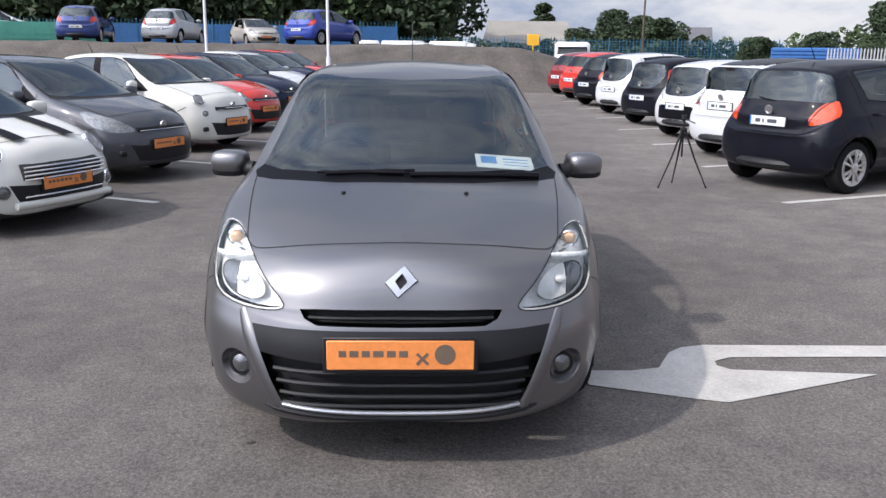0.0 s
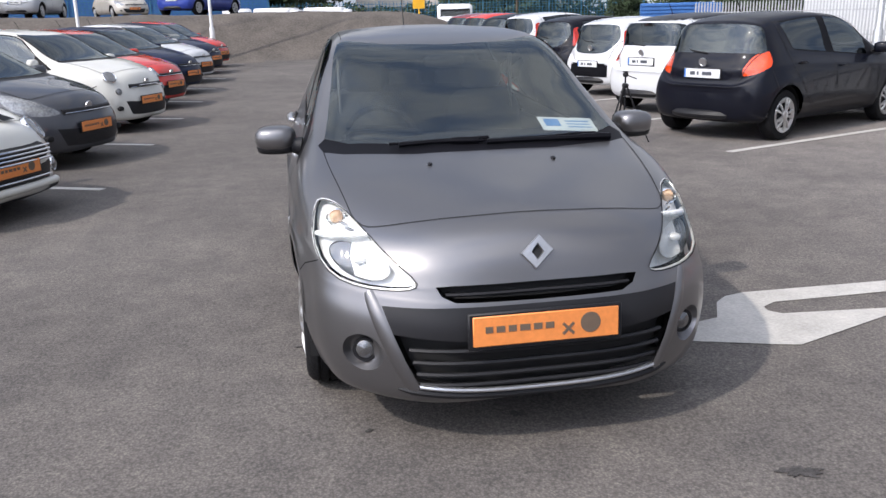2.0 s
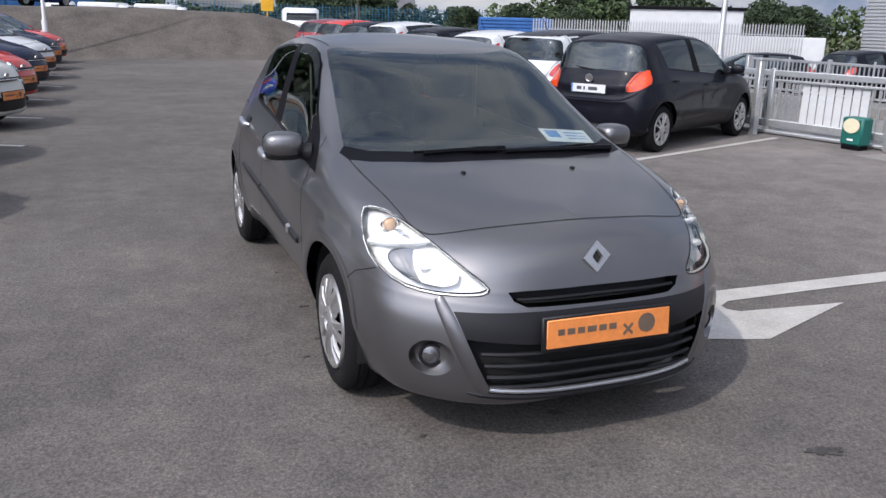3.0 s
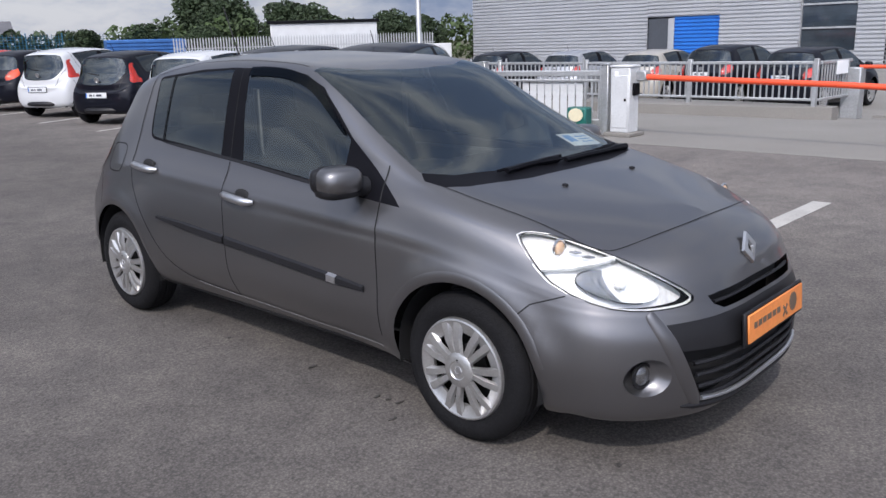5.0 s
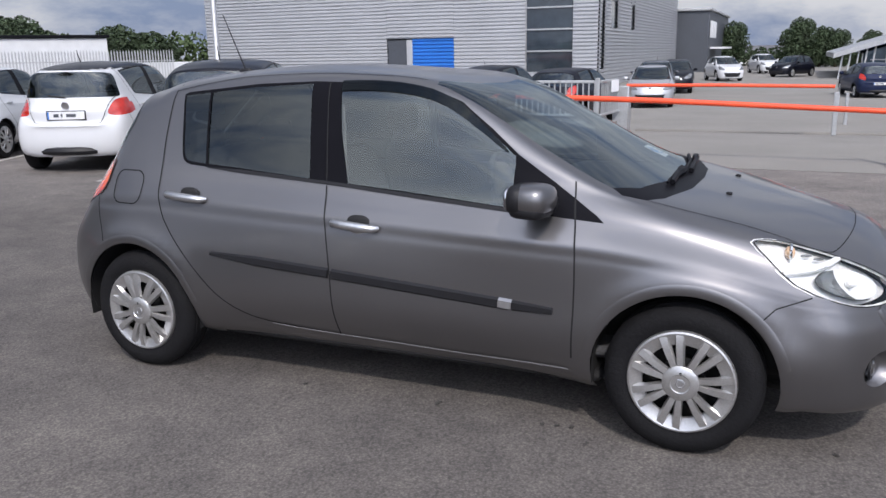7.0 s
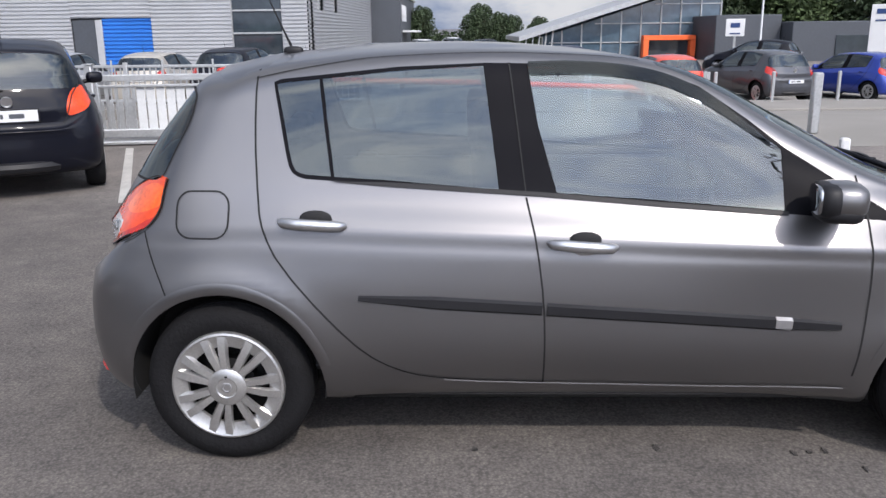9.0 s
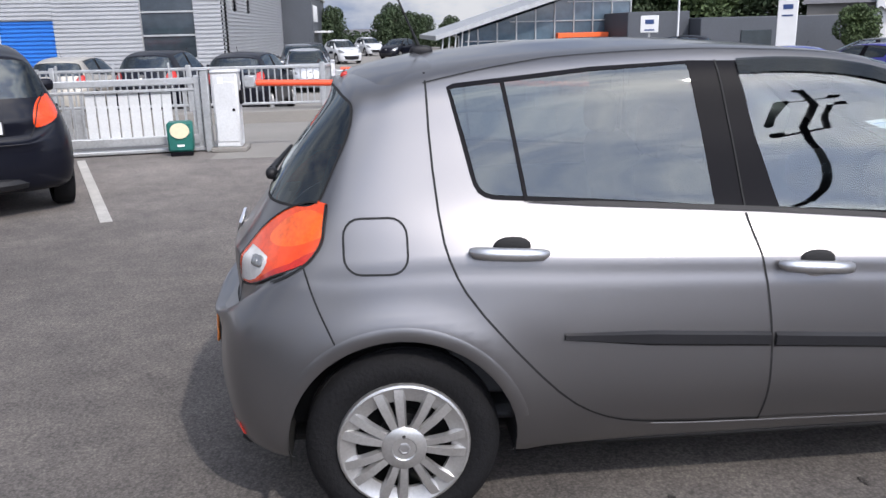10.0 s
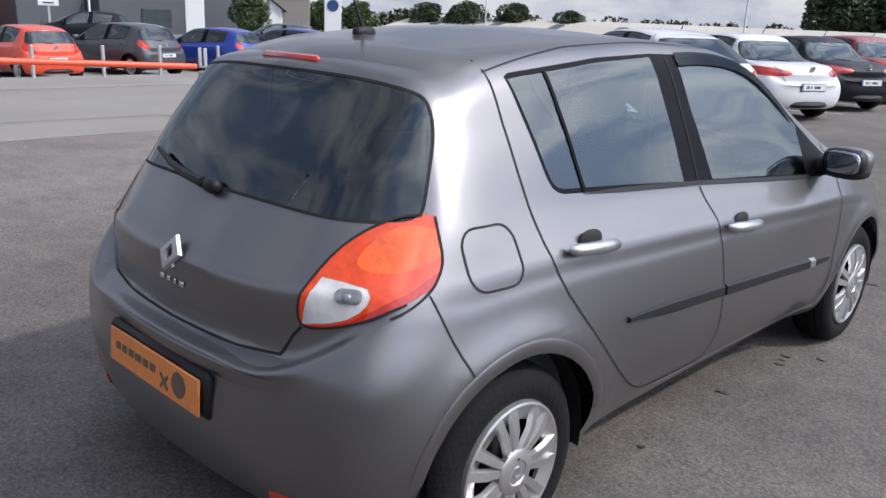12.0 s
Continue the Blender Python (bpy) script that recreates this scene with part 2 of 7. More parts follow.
FENCE_BLUE = surface("blue_green_mesh_paint", (0.03, 0.14, 0.24), rough=0.6, var=0.2)
BLUE_SHEET = surface("blue_container_paint", (0.03, 0.12, 0.34), rough=0.6, var=0.2, scale=0.8, fine=6)
GREEN_SHEET = surface("green_hoarding", (0.10, 0.36, 0.28), rough=0.7, var=0.15)
BARK = surface("bark", (0.09, 0.07, 0.05), rough=0.95, var=0.3, scale=4, fine=20, bump=0.8)
LEAF_DARK = surface("dark_leaves", (0.030, 0.050, 0.020), rough=0.75, var=0.6, scale=0.5, fine=3)
LEAF_MID = surface("mid_green_leaves", (0.052, 0.082, 0.028), rough=0.75, var=0.6, scale=0.5, fine=3)
YELLOW = surface("yellow_sign_paint", (0.75, 0.40, 0.02), rough=0.5, var=0.1)
SIGN_WHITE = surface("white_sign_panel", (0.66, 0.67, 0.68), rough=0.4, var=0.05)
NAVY = surface("navy_print", (0.02, 0.05, 0.16), rough=0.5, var=0.05)

# ---- mesh helpers ----


class Shape:
    """Collects vertices and faces for one mesh."""

    def __init__(self):
        self.v, self.f = [], []

    def add(self, verts, faces):
        k = len(self.v)
        self.v += [tuple(p) for p in verts]
        self.f += [tuple(i + k for i in f) for f in faces]
        return self

    def box(self, c, s, b=0.0, m=None):
        """A box with its edges chamfered by b."""
        hx, hy, hz = (d / 2 for d in s)
        if b <= 0:
            pts = [(x, y, z) for x in (-hx, hx) for y in (-hy, hy) for z in (-hz, hz)]
            fc = [(0, 1, 3, 2), (4, 6, 7, 5), (0, 4, 5, 1), (2, 3, 7, 6), (0, 2, 6, 4), (1, 5, 7, 3)]
        else:
            b = min(b, hx * 0.95, hy * 0.95, hz * 0.95)
            pts, ix = [], {}
            for sx in (-1, 1):
                for sy in (-1, 1):
                    for sz in (-1, 1):
                        for a in range(3):
                            p = [sx * (hx - b), sy * (hy - b), sz * (hz - b)]
                            p[a] = (sx * hx, sy * hy, sz * hz)[a]
                            ix[sx, sy, sz, a] = len(pts)
                            pts.append(tuple(p))
            fc = []
            for a in range(3):
                u, w = [k for k in range(3) if k != a]
                for s in (-1, 1):
                    ring = []
                    for su, sw in ((-1, -1), (1, -1), (1, 1), (-1, 1)):
                        k = [0, 0, 0]
                        k[a], k[u], k[w] = s, su, sw
                        ring.append(ix[(*k, a)])
                    fc.append(tuple(ring))
                for su in (-1, 1):
                    for sw in (-1, 1):
                        k0, k1 = [0, 0, 0], [0, 0, 0]
                        k0[a], k1[a] = -1, 1
                        for k in (k0, k1):
                            k[u], k[w] = su, sw
                        fc.append((ix[(*k0, u)], ix[(*k1, u)], ix[(*k1, w)], ix[(*k0, w)]))
            for sx in (-1, 1):
                for sy in (-1, 1):
                    for sz in (-1, 1):
                        fc.append(tuple(ix[sx, sy, sz, a] for a in range(3)))
        if m is not None:
            pts = [m @ Vector(p) for p in pts]
        return self.add([(p[0] + c[0], p[1] + c[1], p[2] + c[2]) for p in pts], fc)

    def tube(self, pts, r, n=8, close=False):
        """A round bar along a line of points; r is a radius or a list of them."""
        pts = [Vector(p) for p in pts]
        rs = r if isinstance(r, (list, tuple)) else [r] * len(pts)
        rings = []
        for i, p in enumerate(pts):
            a, b = pts[max(i - 1, 0)], pts[min(i + 1, len(pts) - 1)]
            if close:
                a, b = pts[i - 1], pts[(i + 1) % len(pts)]
            d = (b - a).normalized()
            up = Vector((0, 0, 1)) if abs(d.z) < 0.9 else Vector((1, 0, 0))
            e1 = d.cross(up).normalized()
            e2 = d.cross(e1)
            rings.append([p + (e1 * math.cos(t) + e2 * math.sin(t)) * rs[i] for t in (2 * math.pi * k / n for k in range(n))])
        fc = []
        m = len(rings)
        for i in range(m if close else m - 1):
            j = (i + 1) % m
            fc += [(i * n + k, i * n + (k + 1) % n, j * n + (k + 1) % n, j * n + k) for k in range(n)]
        if not close:
            fc += [tuple(range(n))[::-1], tuple((m - 1) * n + k for k in range(n))]
        return self.add([p for ring in rings for p in ring], fc)

    def lathe(self, prof, n=32, m=None, close=False):
        """Turns a profile of (radius, along) about the x axis."""
        pts, fc = [], []
        for r, a in prof:
            pts += [Vector((a, r * math.cos(2 * math.pi * k / n), r * math.sin(2 * math.pi * k / n))) for k in range(n)]
        rows = len(prof)
        for i in range(rows if close else rows - 1):
            j = (i + 1) % rows
            fc += [(i * n + k, i * n + (k + 1) % n, j * n + (k + 1) % n, j * n + k) for k in range(n)]
        if m is not None:
            pts = [m @ p for p in pts]
        return self.add(pts, fc)

    def blob(self, c, s, e=0.5, n=14, m=None):
        """A rounded block (superellipsoid) of half sizes s."""
        def sp(v):
            return math.copysign(abs(v) ** e, v)
        pts, fc = [], []
        for i in range(n // 2 + 1):
            t = -math.pi / 2 + math.pi * i / (n // 2)
            for k in range(n):
                p = 2 * math.pi * k / n
                q = Vector((s[0] * sp(math.cos(t)) * sp(math.cos(p)), s[1] * sp(math.cos(t)) * sp(math.sin(p)), s[2] * sp(math.sin(t))))
                pts.append((m @ q if m is not None else q) + Vector(c))
        for i in range(n // 2):
            fc += [(i * n + k, i * n + (k + 1) % n, (i + 1) * n + (k + 1) % n, (i + 1) * n + k) for k in range(n)]
        return self.add(pts, fc)

    def plate(self, ring, way, depth):
        """A flat plate: a closed outline thickened along way."""
        k, way = len(ring), Vector(way) * depth
        pts = [Vector(p) for p in ring] + [Vector(p) + way for p in ring]
        return self.add(pts, [tuple(range(k)), tuple(range(2 * k - 1, k - 1, -1))] + [(i, (i + 1) % k, (i + 1) % k + k, i + k) for i in range(k)])

    def moved(self, m):
        self.v = [tuple(m @ Vector(p)) for p in self.v]
        return self

    def mesh(self, name, smooth=None):
        me = bpy.data.meshes.new(name)
        me.from_pydata([tuple(p) for p in self.v], [], self.f)
        bm = bmesh.new()
        bm.from_mesh(me)
        bmesh.ops.recalc_face_normals(bm, faces=bm.faces)
        bm.to_mesh(me)
        bm.free()
        if smooth is not None:
            shade(me, smooth)
        return me


def shade(me, degrees):
    """Smooth shading, with edges sharper than the angle kept hard."""
    me.polygons.foreach_set("use_smooth", [True] * len(me.polygons))
    me.set_sharp_from_angle(angle=radians(degrees))


def part(name, geo, material, parent, label="", smooth=40):
    me = geo.mesh(name, smooth) if isinstance(geo, Shape) else geo
    if not me.materials:
        me.materials.append(material)
    ob = new(name, me)
    ob.parent = parent
    return tagged(ob, label)


def thing(name, m, label, category, group="", kind=""):
    ob = new(name)
    ob.empty_display_size = 0.2
    ob.matrix_basis = m
    return tagged(ob, label, category, group, kind)


def single(name, geo, material, label, category, group="", kind="", m=None, smooth=40):
    me = geo.mesh(name, smooth) if isinstance(geo, Shape) else geo
    if not me.materials:
        me.materials.append(material)
    ob = new(name, me)
    if m is not None:
        ob.matrix_basis = m
    return tagged(ob, label, category, group, kind)


def smoothstep(a, b, v):
    t = min(max((v - a) / (b - a), 0.0), 1.0)
    return t * t * (3 - 2 * t)


# ---- car body: a half shell spun from feature lines ----
# Each line runs from the rear centre round the side to the front centre; entries are half width, y, z.
# underside edge
UNDERSIDE_EDGE = ((0, 1.83, .22), (.22, 1.82, .22), (.42, 1.80, .22), (.62, 1.70, .22), (.73, 1.50, .21), (.72, 1.2, .21), (.68, .72, .20), (.68, .22, .20),
    (.68, -.25, .20), (.68, -.66, .20), (.72, -1.0, .20), (.74, -1.32, .20), (.72, -1.62, .20), (.62, -1.78, .19), (.36, -1.97, .18), (0, -2.00, .18))
# lower edge
LOWER_EDGE = ((0, 1.88, .27), (.25, 1.87, .27), (.48, 1.835, .27), (.69, 1.745, .27), (.785, 1.51, .27), (.790, 1.2, .26), (.760, .72, .262), (.752, .22, .262),
    (.752, -.25, .262), (.760, -.66, .262), (.785, -1.0, .26), (.785, -1.32, .26), (.755, -1.63, .25), (.675, -1.87, .215), (.39, -2.06, .20), (0, -2.09, .21))
# lower side
LOWER_SIDE = ((0, 1.91, .42), (.26, 1.90, .42), (.50, 1.865, .42), (.735, 1.762, .42), (.820, 1.49, .42), (.838, 1.2, .42), (.835, .72, .42), (.832, .22, .42),
    (.832, -.25, .42), (.835, -.66, .42), (.832, -1.0, .42), (.830, -1.33, .42), (.800, -1.63, .40), (.704, -1.885, .36), (.395, -2.09, .33), (0, -2.125, .33))
# middle of the side
SIDE_MIDDLE = ((0, 1.895, .60), (.26, 1.885, .60), (.50, 1.855, .60), (.730, 1.755, .62), (.815, 1.47, .62), (.838, 1.18, .62), (.840, .72, .60), (.840, .22, .59),
    (.840, -.25, .58), (.843, -.66, .58), (.840, -1.0, .58), (.836, -1.34, .58), (.788, -1.64, .53), (.708, -1.875, .50), (.39, -2.09, .47), (0, -2.125, .47))
# shoulder
SHOULDER = ((0, 1.845, .805), (.26, 1.832, .805), (.49, 1.782, .815), (.69, 1.640, .838), (.760, 1.45, .85), (.782, 1.16, .865), (.797, .72, .85), (.807, .22, .832),
    (.818, -.24, .812), (.841, -.66, .80), (.832, -1.0, .78), (.814, -1.35, .73), (.765, -1.66, .65), (.665, -1.86, .62), (.37, -2.05, .60), (0, -2.075, .60))
# waist
WAIST = ((0, 1.735, .96), (.25, 1.72, .97), (.48, 1.68, .98), (.635, 1.54, 1.0), (.696, 1.43, 1.0), (.708, 1.16, 1.0), (.715, .72, .98), (.727, .22, .96),
    (.742, -.24, .94), (.768, -.66, .925), (.788, -.99, .90), (.785, -1.33, .84), (.735, -1.63, .755), (.63, -1.835, .70), (.36, -2.01, .69), (0, -2.035, .70))
# middle of the glass
GLASS_MIDDLE = ((0, 1.635, 1.11), (.235, 1.62, 1.12), (.455, 1.58, 1.14), (.58, 1.47, 1.16), (.611, 1.37, 1.18), (.618, 1.16, 1.20), (.632, .72, 1.21), (.645, .22, 1.20),
    (.668, -.25, 1.165), (.718, -.67, 1.035), (.735, -.98, .96), (.735, -1.28, .895), (.69, -1.57, .825), (.575, -1.79, .765), (.34, -1.95, .755), (0, -1.985, .765))
# roof edge, screen pillar, bonnet edge
ROOF_EDGE = ((0, 1.51, 1.26), (.21, 1.50, 1.27), (.40, 1.465, 1.29), (.50, 1.405, 1.31), (.52, 1.31, 1.325), (.518, 1.15, 1.365), (.530, .72, 1.402), (.543, .22, 1.408),
    (.578, -.26, 1.355), (.648, -.68, 1.135), (.665, -.96, 1.005), (.63, -1.21, .94), (.58, -1.47, .885), (.46, -1.70, .83), (.27, -1.87, .805), (0, -1.93, .80))
# between edge and spine
BETWEEN_SPINE = ((0, 1.485, 1.325), (.13, 1.475, 1.33), (.25, 1.45, 1.338), (.29, 1.415, 1.354), (.30, 1.30, 1.375), (.31, 1.12, 1.413), (.32, .72, 1.446), (.33, .22, 1.440),
    (.35, -.29, 1.378), (.37, -.70, 1.19), (.38, -.96, 1.05), (.35, -1.17, .965), (.32, -1.40, .92), (.25, -1.62, .875), (.15, -1.79, .84), (0, -1.88, .82))
# spine
SPINE = ((0, 1.48, 1.345), (0, 1.47, 1.35), (0, 1.455, 1.352), (0, 1.42, 1.366), (0, 1.30, 1.392), (0, 1.10, 1.430), (0, .72, 1.460), (0, .22, 1.452),
    (0, -.30, 1.378), (0, -.71, 1.195), (0, -.96, 1.06), (0, -1.15, .978), (0, -1.36, .935), (0, -1.56, .895), (0, -1.72, .865), (0, -1.83, .84))
LINES = (UNDERSIDE_EDGE, LOWER_EDGE, LOWER_SIDE, SIDE_MIDDLE, SHOULDER, WAIST, GLASS_MIDDLE, ROOF_EDGE, BETWEEN_SPINE, SPINE)
AXLE_F, AXLE_R, HUB_Z = -1.2925, 1.2925, 0.297


def half_shell(fine_u, fine_v):
    """The car's right half (x < 0) as a bmesh of quads."""
    net = np.array(LINES)
    # a ledge on the bumper below the tailgate, and a hard crease along the shoulder of the doors
    keep = np.array([0, 0, .3, .8, 1, 1, 1, 1, 1, 1, 1, .8, .3, 0, 0, 0])[:, None]

    def between(a, t, hard):
        p0, p1, p2, p3 = net[a - 1], net[a], net[a + 1], net[a + 2]
        soft = 0.5 * (2 * p1 + (p2 - p0) * t + (2 * p0 - 5 * p1 + 4 * p2 - p3) * t * t + (3 * p1 - p0 - 3 * p2 + p3) * t ** 3)
        return soft * (1 - keep * hard) + (p1 + (p2 - p1) * t) * keep * hard

    low, high, over = between(3, .60, 0), between(3, .82, .5), between(4, .24, .9)
    low[:3, 1:], high[:3, 1:] = ((1.912, .634), (1.902, .634), (1.864, .645)), ((1.838, .654), (1.826, .655), (1.788, .668))
    net = np.concatenate([net[:4], low[None], high[None], net[4:5], over[None], net[5:]], 0)
    rows, cols, _ = net.shape
    flip = np.array([-1.0, 1, 1])
    wide = np.concatenate([(net[:, 1] * flip)[:, None], net, (net[:, -2] * flip)[:, None]], 1)
    top = wide[-2] * flip
    for k in (0, 1, -1, -2):
        top[k] = 2 * wide[-1][k] - wide[-2][k]
    wide = np.concatenate([(2 * wide[0] - wide[1])[None], wide, top[None]], 0)

    def spline(a, n):
        out = []
        for i in range(1, a.shape[0] - 2):
            p0, p1, p2, p3 = a[i - 1], a[i], a[i + 1], a[i + 2]
            for t in np.arange(n) / n:
                out.append(0.5 * (2 * p1 + (p2 - p0) * t + (2 * p0 - 5 * p1 + 4 * p2 - p3) * t * t + (3 * p1 - p0 - 3 * p2 + p3) * t ** 3))
        out.append(a[-2])
        return np.array(out)

    grid = spline(wide, fine_v)
    grid = spline(grid.transpose(1, 0, 2), fine_u).transpose(1, 0, 2)
    for _ in range(2):
        g = grid.copy()
        g[1:-1, 1:-1] = 0.5 * grid[1:-1, 1:-1] + 0.125 * (grid[:-2, 1:-1] + grid[2:, 1:-1] + grid[1:-1, :-2] + grid[1:-1, 2:])
        for c, d in ((0, 1), (-1, -2)):
            g[1:-1, c] = 0.5 * grid[1:-1, c] + 0.125 * (grid[:-2, c] + grid[2:, c]) + 0.125 * (grid[1:-1, d] + grid[1:-1, d] * flip)
        grid = g
    grid[-1, :, 0] = 0
    grid[:, 0, 0] = 0
    grid[:, -1, 0] = 0
    # wheel arch flares
    for yc in (AXLE_F, AXLE_R):
        d = np.hypot(grid[..., 1] - yc, grid[..., 2] - HUB_Z)
        grid[..., 0] += np.where(grid[..., 0] > 0.5, 0.012 * np.exp(-((d - 0.380) / 0.048) ** 2), 0)
    bm = bmesh.new()
    vs = [[bm.verts.new((-p[0], p[1], p[2])) for p in row] for row in grid]
    for i in range(len(vs) - 1):
        for j in range(len(vs[0]) - 1):
            bm.faces.new((vs[i][j], vs[i + 1][j], vs[i + 1][j + 1], vs[i][j + 1]))
    bmesh.ops.remove_doubles(bm, verts=bm.verts, dist=0.0008)
    bm.normal_update()
    mid = [f for f in bm.faces if f.calc_center_median().x < -0.7]
    if sum(f.normal.x for f in mid) > 0:
        bmesh.ops.reverse_faces(bm, faces=bm.faces)
        bm.normal_update()
    return bm


def inside(poly, x, y):
    hit, j = False, len(poly) - 1
    for i in range(len(poly)):
        (xi, yi), (xj, yj) = poly[i], poly[j]
        if (yi > y) != (yj > y) and x < (xj - xi) * (y - yi) / (yj - yi) + xi:
            hit = not hit
        j = i
    return hit


def rounded(poly, steps=2):
    """Cuts the corners of an outline until it is round."""
    for _ in range(steps):
        out = []
        for i, a in enumerate(poly):
            b = poly[(i + 1) % len(poly)]
            out += [tuple(p + (q - p) * 0.25 for p, q in zip(a, b)), tuple(p + (q - p) * 0.75 for p, q in zip(a, b))]
        poly = out
    return poly


def shrunk(poly, d):
    """The outline moved inwards by d."""
    n = len(poly)
    area = sum(poly[i][0] * poly[(i + 1) % n][1] - poly[(i + 1) % n][0] * poly[i][1] for i in range(n))
    out = []
    for i in range(n):
        a, b, c = Vector(poly[i - 1]), Vector(poly[i]), Vector(poly[(i + 1) % n])
        d1, d2 = (b - a).normalized(), (c - b).normalized()
        nrm = Vector((-(d1.y + d2.y), d1.x + d2.x))
        if nrm.length < 1e-6:
            nrm = Vector((-d1.y, d1.x))
        nrm.normalize()
        out.append(tuple(b + nrm * (d if area > 0 else -d)))
    return out


VIEWS = {  # the way one looks along, and the two axes of the outline
    "side": (Vector((1, 0, 0)), Vector((0, 1, 0)), Vector((0, 0, 1))),
    "front": (Vector((0, 1, 0)), Vector((1, 0, 0)), Vector((0, 0, 1))),
    "rear": (Vector((0, -1, 0)), Vector((1, 0, 0)), Vector((0, 0, 1))),
    "top": (Vector((0, 0, -1)), Vector((1, 0, 0)), Vector((0, 1, 0))),
}


def cut_region(bm, layer, view, poly, tag, keep=lambda c: True, only=None):
    """Cuts an outline, seen along a view, into the shell and tags the faces within it."""
    way, e1, e2 = VIEWS[view]

    def fits(f):
        if f.normal.dot(way) > -0.08 or (only is not None and f[layer] not in only):
            return False
        return keep(f.calc_center_median())

    lo = Vector((min(p[0] for p in poly), min(p[1] for p in poly)))
    hi = Vector((max(p[0] for p in poly), max(p[1] for p in poly)))

    def near(f, a, b):
        us, ws = [v.co.dot(e1) for v in f.verts], [v.co.dot(e2) for v in f.verts]
        return min(us) <= b[0] and max(us) >= a[0] and min(ws) <= b[1] and max(ws) >= a[1]

    pool = [f for f in bm.faces if near(f, lo, hi) and fits(f)]
    for i, a in enumerate(poly):
        b = poly[(i + 1) % len(poly)]
        if abs(a[0] - b[0]) + abs(a[1] - b[1]) < 1e-5:
            continue
        p0, p1 = (min(a[0], b[0]), min(a[1], b[1])), (max(a[0], b[0]), max(a[1], b[1]))
        fs = [f for f in pool if f.is_valid and near(f, p0, p1)]
        if not fs:
            continue
        along = e1 * (b[0] - a[0]) + e2 * (b[1] - a[1])
        geom = set(fs)
        for f in fs:
            geom.update(f.edges)
            geom.update(f.verts)
        res = bmesh.ops.bisect_plane(bm, geom=list(geom), dist=1e-5, plane_co=e1 * a[0] + e2 * a[1], plane_no=along.cross(way).normalized())
        seen = set(pool)
        for g in res["geom"]:
            if isinstance(g, bmesh.types.BMFace) and g not in seen:
                g.normal_update()
                pool.append(g)
        pool = [f for f in pool if f.is_valid]
    for f in pool:
        c = f.calc_center_median()
        if f.normal.dot(way) < -0.05 and (only is None or f[layer] in only) and keep(c) and inside(poly, c.dot(e1), c.dot(e2)):
            f[layer] = tag


def harvest(bm, layer, tag, both=False, lift=0.0):
    """The faces with a tag as a Shape; both adds the mirrored half."""
    s, ix = Shape(), {}
    for f in bm.faces:
        if f[layer] != tag:
            continue
        ring = []
        for v in f.verts:
            if v.index not in ix:
                ix[v.index] = len(s.v)
                s.v.append(tuple(v.co + v.normal * lift))
            ring.append(ix[v.index])
        s.f.append(tuple(ring))
    if both:
        mirror_into(s)
    return s


def mirror_into(s):
    n = len(s.v)
    twin = [i if abs(p[0]) < 2e-4 else None for i, p in enumerate(s.v)]
    for i, p in enumerate(s.v[:n]):
        if twin[i] is None:
            twin[i] = len(s.v)
            s.v.append((-p[0], p[1], p[2]))
    s.f += [tuple(twin[i] for i in reversed(f)) for f in s.f]


def mirrored(s):
    o = Shape()
    o.v = [(-p[0], p[1], p[2]) for p in s.v]
    o.f = [tuple(reversed(f)) for f in s.f]
    return o


true_bm = half_shell(8, 7)
from mathutils.bvhtree import BVHTree
from mathutils.interpolate import poly_3d_calc
true_tree = BVHTree.FromBMesh(true_bm)
true_bm.faces.ensure_lookup_table()


def true_normals(me):
    """Gives a panel the normals of the uncut shell, so that cuts leave no ripple."""
    out = []
    for v in me.vertices:
        sg = 1 if v.co.x > 0 else -1
        loc, _, idx, _ = true_tree.find_nearest(Vector((-abs(v.co.x), v.co.y, v.co.z)))
        f = true_bm.faces[idx]
        ws = poly_3d_calc([q.co for q in f.verts], loc)
        n = Vector((0, 0, 0))
        for q, w in zip(f.verts, ws):
            nq = q.normal.copy()
            if abs(q.co.x) < 1e-3:
                nq.x = 0
            n += nq * w
        out.append(Vector((n.x * -sg, n.y, n.z)).normalized())
    me.normals_split_custom_set_from_vertices(out)


def hull_mesh(s, name, thick=0.0, exact=False):
    """A mesh that keeps the shell's own normals; thick gives it a wall inwards."""
    me = bpy.data.meshes.new(name)
    me.from_pydata(s.v, [], s.f)
    if thick:
        bm = bmesh.new()
        bm.from_mesh(me)
        bm.normal_update()
        bmesh.ops.solidify(bm, geom=bm.faces[:], thickness=thick)
        bm.to_mesh(me)
        bm.free()
    shade(me, 50)
    if exact:
        true_normals(me)
    return me


# outlines on the shell
REAR_GLASS = [(1.122, 1.335), (1.092, 1.20), (1.068, 1.090), (1.059, 1.058), (1.047, 1.037), (1.028, 1.024), (1.0, 1.016), (.70, .995), (.328, .970), (.380, 1.395), (.684, 1.384), (.96, 1.358), (1.10, 1.345)]
FRONT_GLASS = [(.247, 1.392), (.217, 1.184), (.150, .957), (-.205, .930), (-.62, .903), (-.62, 1.112), (-.50, 1.205), (-.345, 1.312), (-.20, 1.365), (-.05, 1.388), (.10, 1.396)]
SAIL = [(-.62, 1.112), (-.62, .903), (-.985, .880), (-.955, .905), (-.80, 1.0)]
PILLAR_B = [(.380, 1.395), (.328, .970), (.150, .957), (.247, 1.392)]
